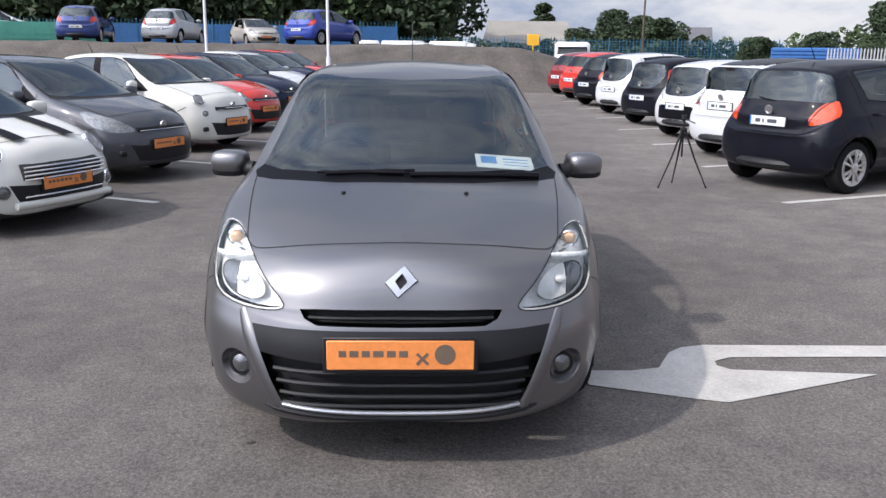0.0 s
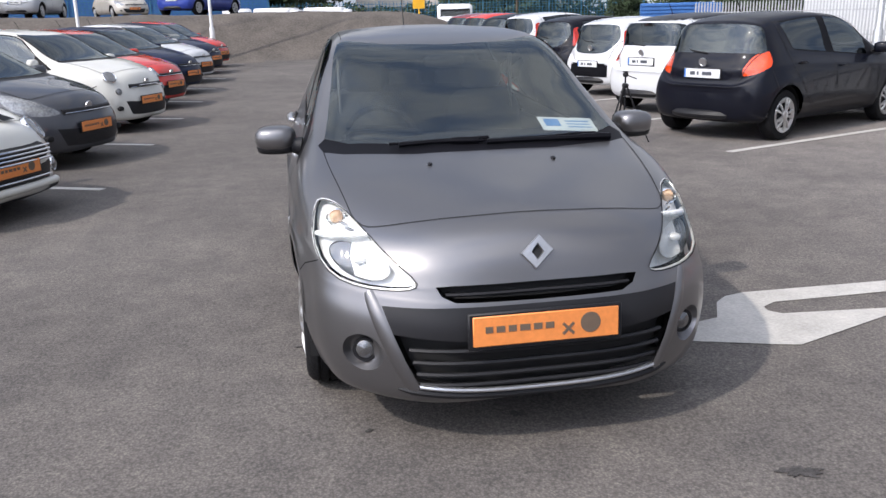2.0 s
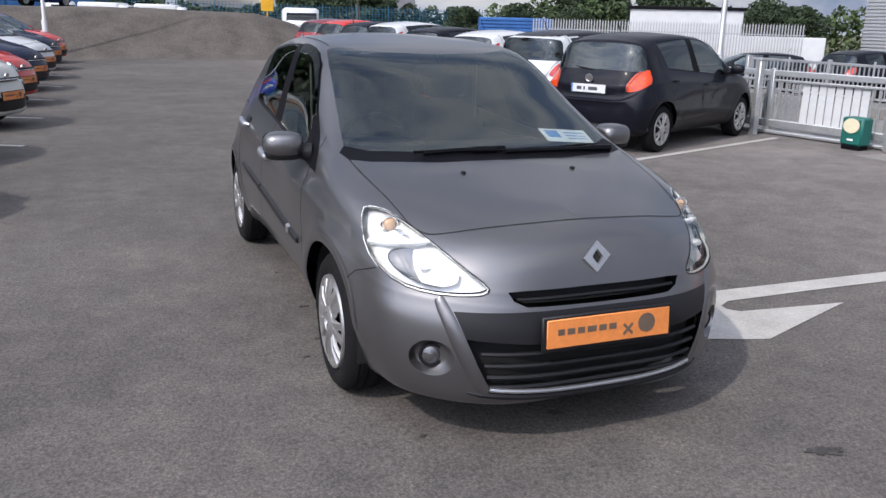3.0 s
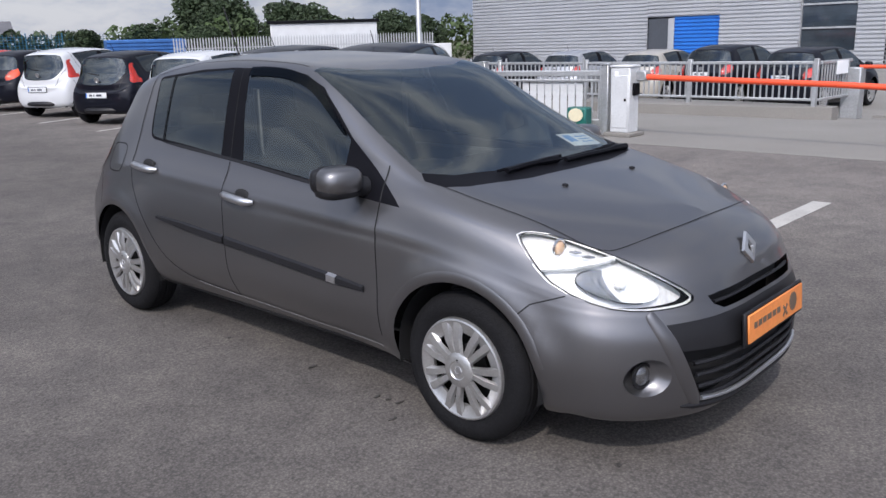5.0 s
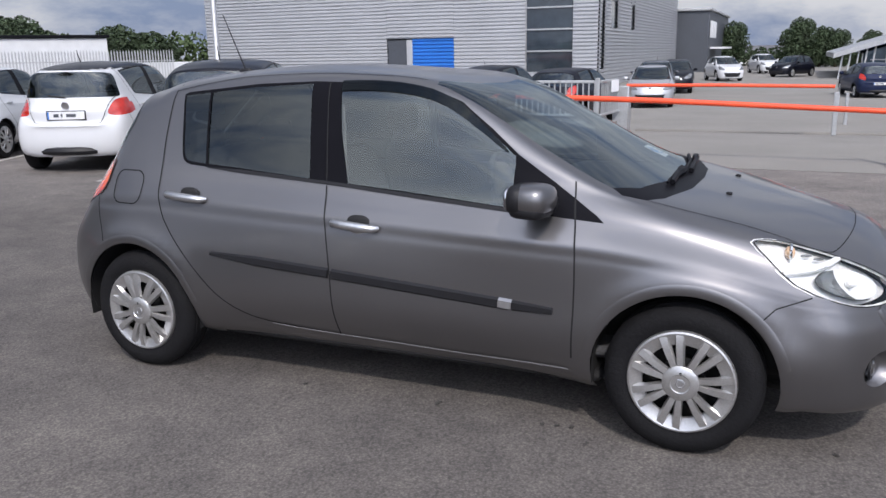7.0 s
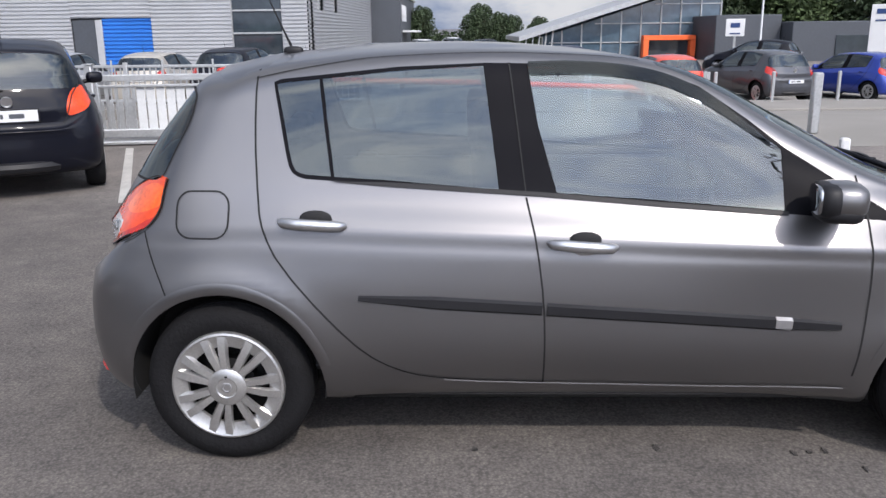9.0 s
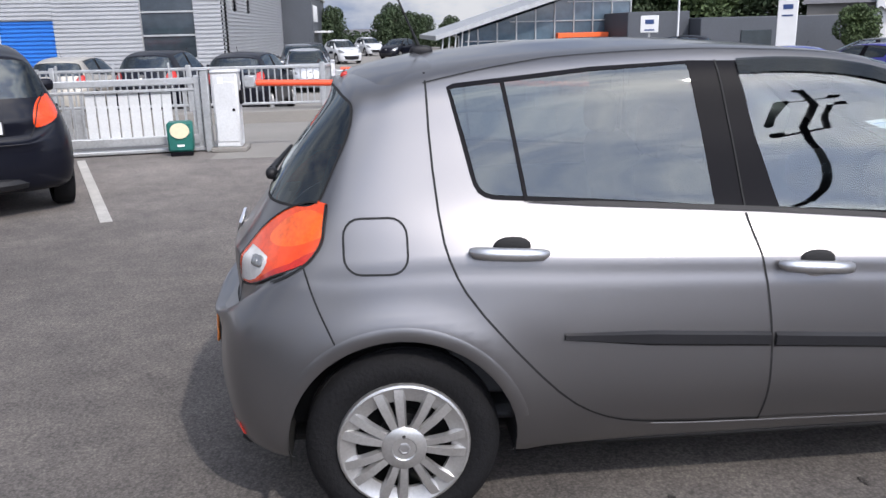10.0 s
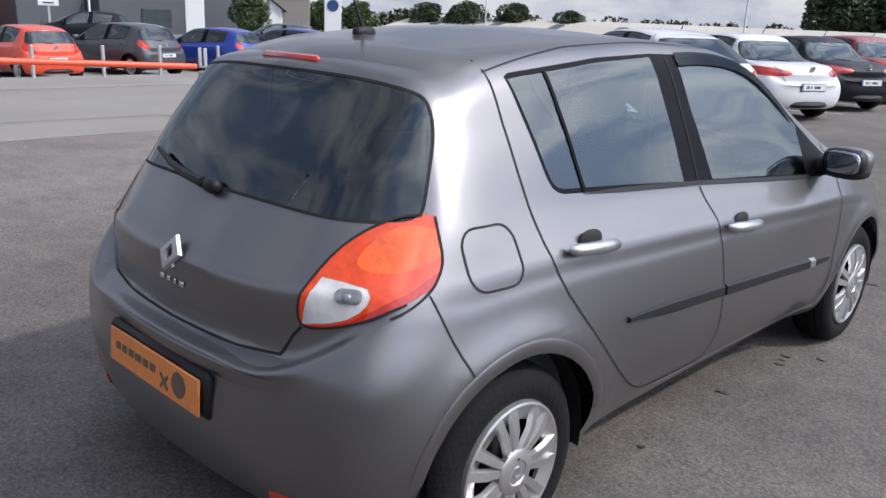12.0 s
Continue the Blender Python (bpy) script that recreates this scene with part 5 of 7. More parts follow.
sheet = part("parking_slip", slip.moved(sm), PAPER, hero, "white paper slip behind the windscreen", None)
part("slip_print", Shape().box((-.075, .01, .002), (.075, .06, .001), 0).box((.055, .025, .002), (.12, .008, .001), 0).box((.055, .0, .002), (.12, .006, .001), 0).box((.055, -.025, .002), (.12, .006, .001), 0).moved(sm), BLUE_PRINT, sheet, "", None)

# ---- ground: one sheet, with the gravel bank, the pale road and far grass as its own surfaces ----


def lie(x, y):
    """The height of the ground."""
    z = -0.65 * smoothstep(9, 22, x)
    z += 1.65 * smoothstep(25.4, 28.8, y - 0.10 * x) * (1 - smoothstep(3.5, 9.5, x)) * (1 - .85 * smoothstep(46, 56, y))
    z += 0.12 * smoothstep(12, 25, y) * (1 - smoothstep(9, 20, x))
    return z


def axis_steps(lo, hi, near, fine, grow=1.25):
    out, s, p = [], fine, near[0]
    left = []
    while p > lo:
        p -= s
        s *= grow
        left.append(max(p, lo))
    out = left[::-1] + list(np.arange(near[0], near[1], fine))
    p, s = near[1], fine
    while p < hi:
        out.append(p)
        p += s
        s *= grow
    return out + [hi]


gx, gy = axis_steps(-900, 900, (-32, 24), 0.8), axis_steps(-900, 900, (-16, 34), 0.8)
gx = sorted(set([round(v, 3) for v in gx] + [7.4, 8.5]))
gy = sorted(set([round(v, 3) for v in gy] + [3.4]))
gv = []
for y in gy:
    for x in gx:
        bank = smoothstep(25.4, 26.6, y - 0.10 * x) * (1 - smoothstep(28.6, 30, y - 0.10 * x)) * (1 - smoothstep(3.5, 9.5, x))
        gv.append((x, y, lie(x, y) + bank * 0.16 * noise.noise((x * 0.5, y * 0.6, 0)) + bank * 0.10 * noise.noise((x * 1.7, y * 1.7, 3))))
gf, gm = [], []
for j in range(len(gy) - 1):
    for i in range(len(gx) - 1):
        k = j * len(gx) + i
        gf.append((k, k + 1, k + 1 + len(gx), k + len(gx)))
        cx, cy = (gx[i] + gx[i + 1]) / 2, (gy[j] + gy[j + 1]) / 2
        mt = 0
        if 25.4 < cy - 0.10 * cx < 29.6 and cx < 8.2 and cx > -40:
            mt = 1
        elif (cx > 7.4 and -14 < cy < 3.4 or cx > 8.5 and cy >= 3.4) and cx < 110 and cy < 36:
            mt = 2
        elif cy > 60 or cx > 110 or cx < -45 or cy < -45:
            mt = 3
        gm.append(mt)
gme = bpy.data.meshes.new("ground")
gme.from_pydata(gv, [], gf)
for mt in (ASPHALT, GRAVEL, CONCRETE, GRASS):
    gme.materials.append(mt)
gme.polygons.foreach_set("material_index", gm)
gme.polygons.foreach_set("use_smooth", [True] * len(gf))
tagged(new("ground", gme), "worn grey asphalt car park with pale concrete road and gravel bank", "ground", kind="structure")


def flat_mark(name, ring, material, label, category, group="", lift=.004):
    s = Shape().plate([(x, y, lie(x, y) + lift) for x, y in ring], (0, 0, 1), .002)
    return single(name, s, material, label, category, group, "structure", smooth=None)


def bay_line(x, y, ang, length, group):
    d, e = Vector((math.cos(ang), math.sin(ang))), Vector((-math.sin(ang), math.cos(ang))) * .05
    o = Vector((x, y))
    flat_mark("bay_line", [tuple(o - e), tuple(o + d * length - e), tuple(o + d * length + e), tuple(o + e)], LINE_PAINT, "worn white parking bay line on asphalt", "road marking", group)


for k in (-8, -7, -6, -5, -4, 0, 1, 2, 3, 4, 5, 6, 7, 8):
    bay_line(3.90 + .08 * k, 3.61 + 2.83 * k, radians(21), 4.0, "bay lines beside the far row")
for k in range(1, 8):
    bay_line(-2.64 + .03 * k, .50 + 2.92 * k, radians(156), 4.6, "bay lines beside the near row")
# big painted arrow: a bar with a hooked head
flat_mark("road_arrow", [(.86, -1.10), (1.10, -1.10), (1.25, -1.06), (1.36, -.85), (1.45, -.77), (1.58, -.735), (2.55, -.745), (4.6, -.77), (4.6, -.93), (2.50, -.905), (1.66, -.915), (1.56, -.97), (1.55, -1.03), (1.60, -1.085), (2.30, -1.15), (1.45, -1.475), (1.30, -1.43), (.86, -1.275)], LINE_PAINT, "large worn white arrow painted on the asphalt", "road marking")
rs = random.Random(4)
for cx, cy, r in ((-.56, -2.43, .07), (.80, -2.46, .075), (-.02, -1.84, .04), (-.72, -.86, .022), (-.73, -.80, .018), (-.74, -.74, .02), (-.70, -.25, .026), (-.72, .42, .018), (-.85, -.95, .02), (-.60, -1.85, .02)):
    k1, k2, k3 = (rs.uniform(0, 6.28) for _ in range(3))
    ring = []
    for k in range(40):
        a = 2 * math.pi * k / 40
        q = r * (.78 + .20 * math.sin(2 * a + k1) + .16 * math.sin(5 * a + k2) + .14 * math.sin(11 * a + k3) + .16 * (rs.random() - .5))
        ring.append((cx + q * math.cos(a), cy + q * .62 * math.sin(a)))
    flat_mark("oil_spot", ring, OIL, "dark oil spot soaked into the asphalt", "stain", "oil spots round the car", .003)
flat_mark("road_seam", [(7.36, -14), (7.40, -14), (7.39, 3.1), (7.37, 3.1)], SEAM, "pale seam between asphalt and concrete", "seam")

# ---- parked cars: the same shell at low cost, drawn out to each car's own size ----
WIDE_GLASS = [(.02, 1.0), (-.40, 1.0), (-.60, 1.0), (-.655, 1.005), (-.66, 1.03), (-.61, 1.18), (-.56, 1.29), (-.50, 1.325), (-.30, 1.335), (.02, 1.338)]
DEEP_GLASS = [(.02, .79), (-.30, .80), (-.44, .84), (-.53, .95), (-.58, 1.06), (-.56, 1.18), (-.52, 1.28), (-.46, 1.31), (-.30, 1.325), (.02, 1.328)]
BLOCK_LAMP = [(-.80, .99), (-.80, .78), (-.72, .755), (-.60, .76), (-.545, .785), (-.56, .86), (-.60, .95), (-.66, .985)]
SLIM_LAMP = [(-.66, 1.29), (-.72, 1.14), (-.80, .93), (-.80, .84), (-.70, .83), (-.655, .93), (-.625, 1.07), (-.585, 1.24)]
BROAD_LAMP = [(-.84, .93), (-.84, .80), (-.70, .765), (-.50, .77), (-.36, .80), (-.36, .855), (-.50, .885), (-.68, .925)]
STYLES = {}
for style, lamp_ring, glass_ring, trimmed in (("plain", TAIL_LAMP, HATCH_GLASS, True), ("block", BLOCK_LAMP, WIDE_GLASS, False), ("slim", SLIM_LAMP, DEEP_GLASS, False), ("broad", BROAD_LAMP, WIDE_GLASS, False)):
    low_bm, low_ly = cut_car(4, 3, False, lamp_ring, glass_ring, trimmed)
    STYLES[style] = ({t: harvest(low_bm, low_ly, t, False) for t in (BODY, GLASS_R, GLASS_F, FRAME, SAIL_T, LAMP_F, LAMP_R)},
                     {t: harvest(low_bm, low_ly, t, True) for t in (BODY, SCREEN_T, HATCH_T, MOUTH, COWL_T)}, harvest(low_bm, low_ly, BODY, True, .007))
CAR_TYRE = Shape().lathe([(.20, -.18), (.27, -.185), (.297, -.15), (.297, -.04), (.285, -.01), (.235, .003), (.205, -.004)], 24, close=True).mesh("tyre", 40)
CAR_RIM = fan_rim(.207, 5, .06).mesh("rim", 30)
CAR_DISC = Shape().lathe([(.20, -.02), (.0005, -.03)], 20).mesh("brake_disc", 40)
PAINTS = {}
SEAMS = Shape()
for line in (eased(REAR_DOOR[:11], 1), eased(REAR_DOOR[10:15], 1), eased(FRONT_DOOR[11:15], 1), [(-.86, .287), (-.4, .285), (.181, .300), (.40, .308)], [(1.54, .80), (1.50, .62)], [(-1.715, .650), (-1.60, .610), (-1.555, .565)]):
    seam = strip("side", line, .009, .004, step=.06)
    SEAMS.add(seam.v, seam.f)
BONNET_SEAM = strip("top", eased([(-.001, -1.874)] + BONNET[1:7], 1), .009, .004, step=.06)
mirror_into(BONNET_SEAM)
GATE_SEAM = strip("rear", [(0, .645), (-.30, .648), (-.455, .665), (-.50, .748), (-.56, .93), (-.63, 1.03)], .010, .005, step=.06)
mirror_into(GATE_SEAM)
GLASS_EDGE = strip("top", [(-.001, -1.165), (-.30, -1.15), (-.57, -1.08), (-.668, -.99), (-.612, -.62), (-.575, -.36), (-.53, -.20)], .022, .004, step=.06)
mirror_into(GLASS_EDGE)
HANDLE_SEATS = [on_shell("side", y, z)[0] for y, z in ((.955, .878), (.048, .808))]


def car_paint(key):
    table = {"black": ((.003, .0036, .008), 0), "navy": ((.010, .016, .045), .3), "white": ((.56, .57, .585), 0), "red": ((.55, .025, .015), 0), "grey": ((.055, .058, .068), .5),
             "silver": ((.42, .43, .45), .6), "blue": ((.010, .030, .15), .3), "orange": ((.62, .055, .018), 0), "dark_red": ((.22, .01, .015), .2), "beige": ((.42, .39, .34), .3),
             "bright_blue": ((.012, .038, .28), .3), "cream": ((.60, .595, .55), 0), "purple": ((.03, .03, .22), .3)}
    if key not in PAINTS:
        base, metal = table[key]
        PAINTS[key] = paint(key + "_car_paint", base, metal, 0.5, 0.10 if key in ("black", "navy") else 0.4, 0.4 if key in ("black", "navy") else 0.95)
    return PAINTS[key]


def build_car(name, label, colour, size, m, group, fast=0.0, rear_plate="white", roof=None, lift=0.0, badge=True, front_plate=True, extra=None, category="car", boxy=0.0, tail=None, lamps=True, style="plain", boot=0.0, snub=0.0):
    """A parked car. size: length, width, height; fast leans the tail forward; boxy fills it out; boot cuts a step above the boot; snub lifts the bonnet."""
    LOW, LOW_BOTH, lifted = STYLES[style]
    L, W, H = size
    sx, sy, sz = W / 1.70, L / 4.03, H / 1.487

    def warp(p):
        x, y, z = p
        up = smoothstep(.9, 1.40, z)
        if y > 0:
            y = y - fast * up * smoothstep(.2, 1.4, y) + boxy * up * smoothstep(.6, 1.5, y)
            y -= boot * smoothstep(.93, 1.04, z) * smoothstep(.5, 1.5, y)
        else:
            z += snub * smoothstep(.45, .8, z) * smoothstep(-.7, -1.3, y) * (1 - smoothstep(1.1, 1.3, z))
        x = x * (1 + .12 * boxy * up)
        zz = z * sz + lift * smoothstep(.12, .5, z)
        return (x * sx, y * sy, zz)

    def bent(s):
        o = Shape()
        o.v, o.f = [warp(p) for p in s.v], s.f
        return o

    root = thing(name, m, label, category, group)
    col = car_paint(colour)
    part("body", hull_mesh(bent(LOW_BOTH[BODY]), "body"), col, root)
    for t, nm, mt in ((SCREEN_T, "windscreen", GLASS_TINT), (HATCH_T, "rear_window", GLASS_DARK), (MOUTH, "grille", BLACK_PLASTIC), (COWL_T, "scuttle", BLACK_PLASTIC)):
        ob = part(nm, hull_mesh(bent(LOW_BOTH[t]), nm), mt, root)
    for t, nm, mt in ((GLASS_R, "rear_side_window", GLASS_DARK), (GLASS_F, "front_side_window", GLASS_TINT), (FRAME, "window_frame", SATIN_BLACK), (SAIL_T, "mirror_sail", SATIN_BLACK), (LAMP_F, "headlamp" if lamps else "wing_corner", HEADLAMP_GREY if lamps else col), (LAMP_R, "tail_lamp", tail or TAIL_RED)):
        for s in (LOW[t], mirrored(LOW[t])):
            part(nm, hull_mesh(bent(s), nm), mt, root)
    for sh in (SEAMS, mirrored(SEAMS)):
        part("panel_seams", hull_mesh(bent(sh), "panel_seams"), GAP, root)
    part("bonnet_seam", hull_mesh(bent(BONNET_SEAM), "bonnet_seam"), GAP, root)
    part("tailgate_seam", hull_mesh(bent(GATE_SEAM), "tailgate_seam"), GAP, root)
    part("screen_seal", hull_mesh(bent(GLASS_EDGE), "screen_seal"), GAP, root)
    for p in HANDLE_SEATS:
        for sgn in (-1, 1):
            part("door_handle", Shape().blob(warp((sgn * (abs(p.x) + .012), p.y, p.z)), (.018, .10, .016), .7, 8), col, root)
    hz = .297 + lift * .6
    for y in (AXLE_F, AXLE_R):
        for sgn in (-1, 1):
            wm = Matrix.Translation((.80 * sx * sgn, y * sy, hz)) @ (Matrix.Identity(4) if sgn > 0 else Matrix.Rotation(math.pi, 4, "Z")) @ Matrix.Scale(hz / .297, 4)
            wh = part("wheel", CAR_TYRE, RUBBER, root)
            wh.matrix_basis = wm
            part("rim", CAR_RIM, ALLOY, wh)
            part("brake_disc", CAR_DISC, GAP, wh)
            ln = Shape().lathe([(.345, -.005), (.35, -.24), (.1, -.25)], 20).moved(Matrix.Translation((.79 * sx * sgn, y * sy, hz)) @ (Matrix.Identity(4) if sgn > 0 else Matrix.Rotation(math.pi, 4, "Z")))
            ln.f = [f for f in ln.f if all(ln.v[i][2] > .2 for i in f)]
            part("arch_liner", ln, GAP, root)
    part("underbody", Shape().box((0, 0, .25 + lift), (1.3 * sx, 3.5 * sy, .05), .02), GAP, root)
    cab = Shape().blob((-.36 * sx, .15, .62 * sz), (.24, .34, .36 * sz), .5, 12).blob((.36 * sx, .15, .62 * sz), (.24, .34, .36 * sz), .5, 12)
    part("front_seats", cab, SEAT_CLOTH, root)
    part("dashboard", Shape().blob((0, -.80 * sy, .82 * sz), (.64 * sx, .26, .10), .5, 12), BLACK_PLASTIC, root)
    part("rear_bench", Shape().blob((0, 1.0 * sy - fast * .5, .70 * sz), (.58 * sx, .22, .30 * sz), .45, 12), SEAT_CLOTH, root)
    for sgn in (-1, 1):
        c = warp((.90 * sgn, -.74, .99))
        part("door_mirror", Shape().blob(c, (.10, .06, .07), .65, 12, Matrix.Rotation(sgn * radians(-12), 3, "Z")), col, root, "", 60)
        part("mirror_foot", Shape().tube([warp((.77 * sgn, -.75, .94)), warp((.86 * sgn, -.74, .96))], .03, 6), BLACK_PLASTIC, root)
    rp = warp((0, 1.83, .77)) if rear_plate == "high" else warp((0, 1.90, .60))
    if rear_plate == "orange":
        trade_plate(root, Matrix.Translation((0, rp[1] + .02, rp[2])) @ Matrix.Rotation(math.pi, 4, "Z"))
    else:
        pl = part("rear_plate", Shape().box((0, rp[1] + .012, rp[2]), (.50, .012, .105), .003), PLATE_WHITE, root)
        part("plate_frame", Shape().box((0, rp[1] + .004, rp[2]), (.53, .012, .13), .003), BLACK_PLASTIC, pl)
        part("plate_mark", Shape().box((.236, rp[1] + .019, rp[2]), (.020, .002, .10), 0), BLUE_DOOR, pl)
        for wd, x0 in ((.07, .13), (.025, .055), (.13, -.07)):
            part("plate_bar", Shape().box((x0, rp[1] + .0185, rp[2]), (wd, .003, .042), 0), DARK_CLAD, pl)
    if front_plate:
        fp = warp((0, -2.13, .45))
        trade_plate(root, Matrix.Translation((0, fp[1] - .015, fp[2])))
    part("rear_bumper_skirt", Shape().tube([warp((x, 1.915 - .30 * abs(x / .6) ** 2.2, .30)) for x in np.linspace(-.6, .6, 11)], .055, 8), BLACK_PLASTIC, root)
    if badge:
        for y, z, sg in ((-2.05, .66, -1), (1.82, .90, 1)):
            c = warp((0, y, z))
            part("badge", Shape().lathe([(.052, -.004), (.052, .010), (.044, .012), (.040, .008), (.0005, .008)], 18).moved(Matrix.Translation((0, c[1] + sg * .012, c[2])) @ Matrix.Rotation(math.pi / 2 * sg, 4, "Z") @ Matrix.Rotation(radians(14), 4, "Y")), SATIN_SILVER, root)
    part("rear_wiper", Shape().tube([warp((.02, 1.72, 1.0)), warp((.22, 1.70, 1.02)), warp((.42, 1.60, 1.06))], .010, 6), BLACK_PLASTIC, root)
    a = warp((0, 1.05, 1.46))
    part("aerial", Shape().tube([a, (0, a[1] + .10, a[2] + .16)], [.008, .004], 5), BLACK_PLASTIC, root)
    if roof:
        s = Shape()
        s.v, s.f = lifted.v, [f for f in lifted.f if all(lifted.v[i][2] > 1.36 for i in f)]
        part("roof_skin", hull_mesh(bent(s), "roof_skin"), car_paint(roof), root)
    if front_plate and badge:
        part("upper_grille", Shape().tube([warp((x, -2.055 + .22 * x * x, .625)) for x in np.linspace(-.40, .40, 11)], .030, 8), BLACK_PLASTIC, root)
        part("grille_trim", Shape().tube([warp((x, -2.095 + .22 * x * x, .612)) for x in np.linspace(-.39, .39, 11)], .006, 5), CHROME, root)
        for sgn in (-1, 1):
            part("fog_lamp", Shape().blob(warp((.58 * sgn, -1.975, .36)), (.07, .03, .035), .7, 12), GAP, root)
    if extra:
        extra(root, warp)
    return root


def stand(x, y, heading, z=None):
    """A pose on the ground; heading is the compass way (degrees from +x) in which the car's nose points."""
    return pose(x, y, lie(x, y) if z is None else z, 0, 0, heading + 90)


def ring_on(root, warp, name, x, z, r, material, out=0.0, label=""):
    """A round lamp or ring that lies in the front of the shell, facing along it."""
    p, nrm = on_shell("front", -abs(x), z)
    sg = 1 if x > 0 else -1
    face = Vector((-nrm.x * sg * .6, nrm.y, nrm.z * .7)).normalized()
    q = Vector(warp((abs(p.x) * sg, p.y, p.z))) + face * out
    part(name, Shape().lathe([(r, -.05), (r, .004), (r * .93, .012), (r * .84, .006), (r * .5, .014), (.0005, .017)], 20).moved(Matrix.Translation(q) @ face.to_track_quat("X", "Z").to_matrix().to_4x4()), material, root, label)


def mini_extra(root, warp):
    for sgn in (-1, 1):
        s = Shape()
        rows = [warp((sgn * x, y, z)) for y, z in ((-1.90, .812), (-1.70, .865), (-1.45, .918), (-1.22, .962)) for x in (.20, .33)]
        s.add([(p[0], p[1], p[2] + .012) for p in rows], [(0, 1, 3, 2), (2, 3, 5, 4), (4, 5, 7, 6)])
        part("bonnet_stripe", s, SATIN_BLACK, root, "black bonnet stripe")
        ring_on(root, warp, "lamp_ring", sgn * .56, .72, .115, CHROME, .002)
        ring_on(root, warp, "round_headlamp", sgn * .56, .72, .100, HEADLAMP_GREY, .008)
    for z in (.60, .565, .53, .495):
        part("grille_bar", Shape().tube([warp((x, -2.150 + .16 * x * x, z)) for x in np.linspace(-.42, .42, 9)], .010, 6), CHROME, root)
    for sgn in (-1, 1):
        ring_on(root, warp, "fog_lamp_ring", sgn * .56, .40, .060, CHROME, .004)
        ring_on(root, warp, "fog_lamp", sgn * .56, .40, .048, FOG_GLASS, .010)
    part("bumper_bar", Shape().tube([warp((x, -2.120 + .17 * x * x, .275)) for x in np.linspace(-.50, .50, 11)], .034, 8), car_paint("cream"), root, "", 60)
    part("mouth_trim", Shape().tube([warp((x, -2.125 + .17 * x * x, .345)) for x in np.linspace(-.42, .42, 9)], .007, 6), CHROME, root)
    part("front_skirt", Shape().tube([warp((x, -2.03 + .30 * x * x, .205)) for x in np.linspace(-.70, .70, 11)], .035, 8), BLACK_PLASTIC, root)
    part("grille_back", Shape().tube([warp((x, -2.06 + .16 * x * x, .545)) for x in np.linspace(-.40, .40, 9)], .075, 8), GAP, root)


def fiat_extra(root, warp):
    for sgn in (-1, 1):
        ring_on(root, warp, "lamp_ring", sgn * .58, .74, .098, CHROME, .002)
        ring_on(root, warp, "round_headlamp", sgn * .58, .74, .086, HEADLAMP_GREY, .008)
        ring_on(root, warp, "side_lamp", sgn * .57, .575, .045, HEADLAMP_GREY, .004)
    part("chrome_bar", Shape().tube([warp((x, -2.11 + .12 * x * x, .63)) for x in np.linspace(-.25, .25, 7)], .008, 6), CHROME, root)


def black_skirt(root, warp):
    s = Shape()
    s.v = STYLES["slim"][2].v
    s.f = [f for f in STYLES["slim"][2].f if all(s.v[i][1] > 1.70 and .36 < s.v[i][2] < .62 and abs(s.v[i][0]) < .55 for i in f)]
    o = Shape()
    o.v, o.f = [warp(p) for p in s.v], s.f
    part("bumper_insert", hull_mesh(o, "bumper_insert"), SATIN_BLACK, root, "black bumper insert")


def spot(k, heading=24):
    """A place in the far row, whose cars stand nose away from the aisle."""
    a = radians(20)
    return stand(4.55 + .02 * k + (.38 + .03 * k if k > 0 else 0) + 1.27 * math.cos(a), 4.90 + 2.86 * k + 1.27 * math.sin(a), heading)


FAR, NEAR = "cars in the far row", "cars in the near row"
build_car("hatchback_car", "black small hatchback with orange-red tail lamps parked tail to the aisle", "black", (3.95, 1.70, 1.51), stand(5.69, 5.50, 27), FAR, rear_plate="high", front_plate=False, tail=RED_LENS, boxy=.14)
build_car("hatchback_car", "white hatchback with a black roof parked in a bay", "white", (4.0, 1.64, 1.50), spot(1), FAR, rear_plate="high", roof="black", front_plate=False, boxy=.22, style="block")
build_car("city_car", "white city car with black tail panel parked in a bay", "white", (3.46, 1.62, 1.46), spot(2), FAR, front_plate=False, extra=black_skirt, style="slim", boxy=.14)
build_car("city_car", "black city car with a dark glass tail", "black", (3.54, 1.64, 1.48), spot(3), FAR, front_plate=False, style="slim", boxy=.16)
build_car("city_car", "white upright city car with tall tail lamps", "white", (3.65, 1.64, 1.55), spot(4), FAR, front_plate=False, boxy=.2, style="slim")
build_car("hatchback_car", "black hatchback with high orange tail lamps", "black", (3.97, 1.72, 1.49), spot(5), FAR, front_plate=False, tail=RED_LENS)
build_car("hatchback_car", "bright red hatchback parked in a bay", "red", (3.95, 1.70, 1.50), spot(6), FAR, front_plate=False)
build_car("hatchback_car", "dark red hatchback parked in a bay", "dark_red", (4.0, 1.70, 1.50), spot(7), FAR, front_plate=False)
build_car("liftback_car", "white aerodynamic liftback car with a dark tail strip", "white", (4.47, 1.82, 1.45), stand(5.30, -9.35, -24), FAR, fast=.35, front_plate=False, style="broad")
build_car("saloon_car", "white saloon car with wide red tail lamps", "white", (4.7, 1.82, 1.42), stand(5.28, -12.20, -24), FAR, fast=.25, boot=.42, front_plate=False, style="broad")
build_car("coupe_car", "black low coupe with a pale rear plate", "black", (4.63, 1.85, 1.40), stand(5.26, -15.05, -24), FAR, fast=.30, boot=.36, front_plate=False, style="broad")
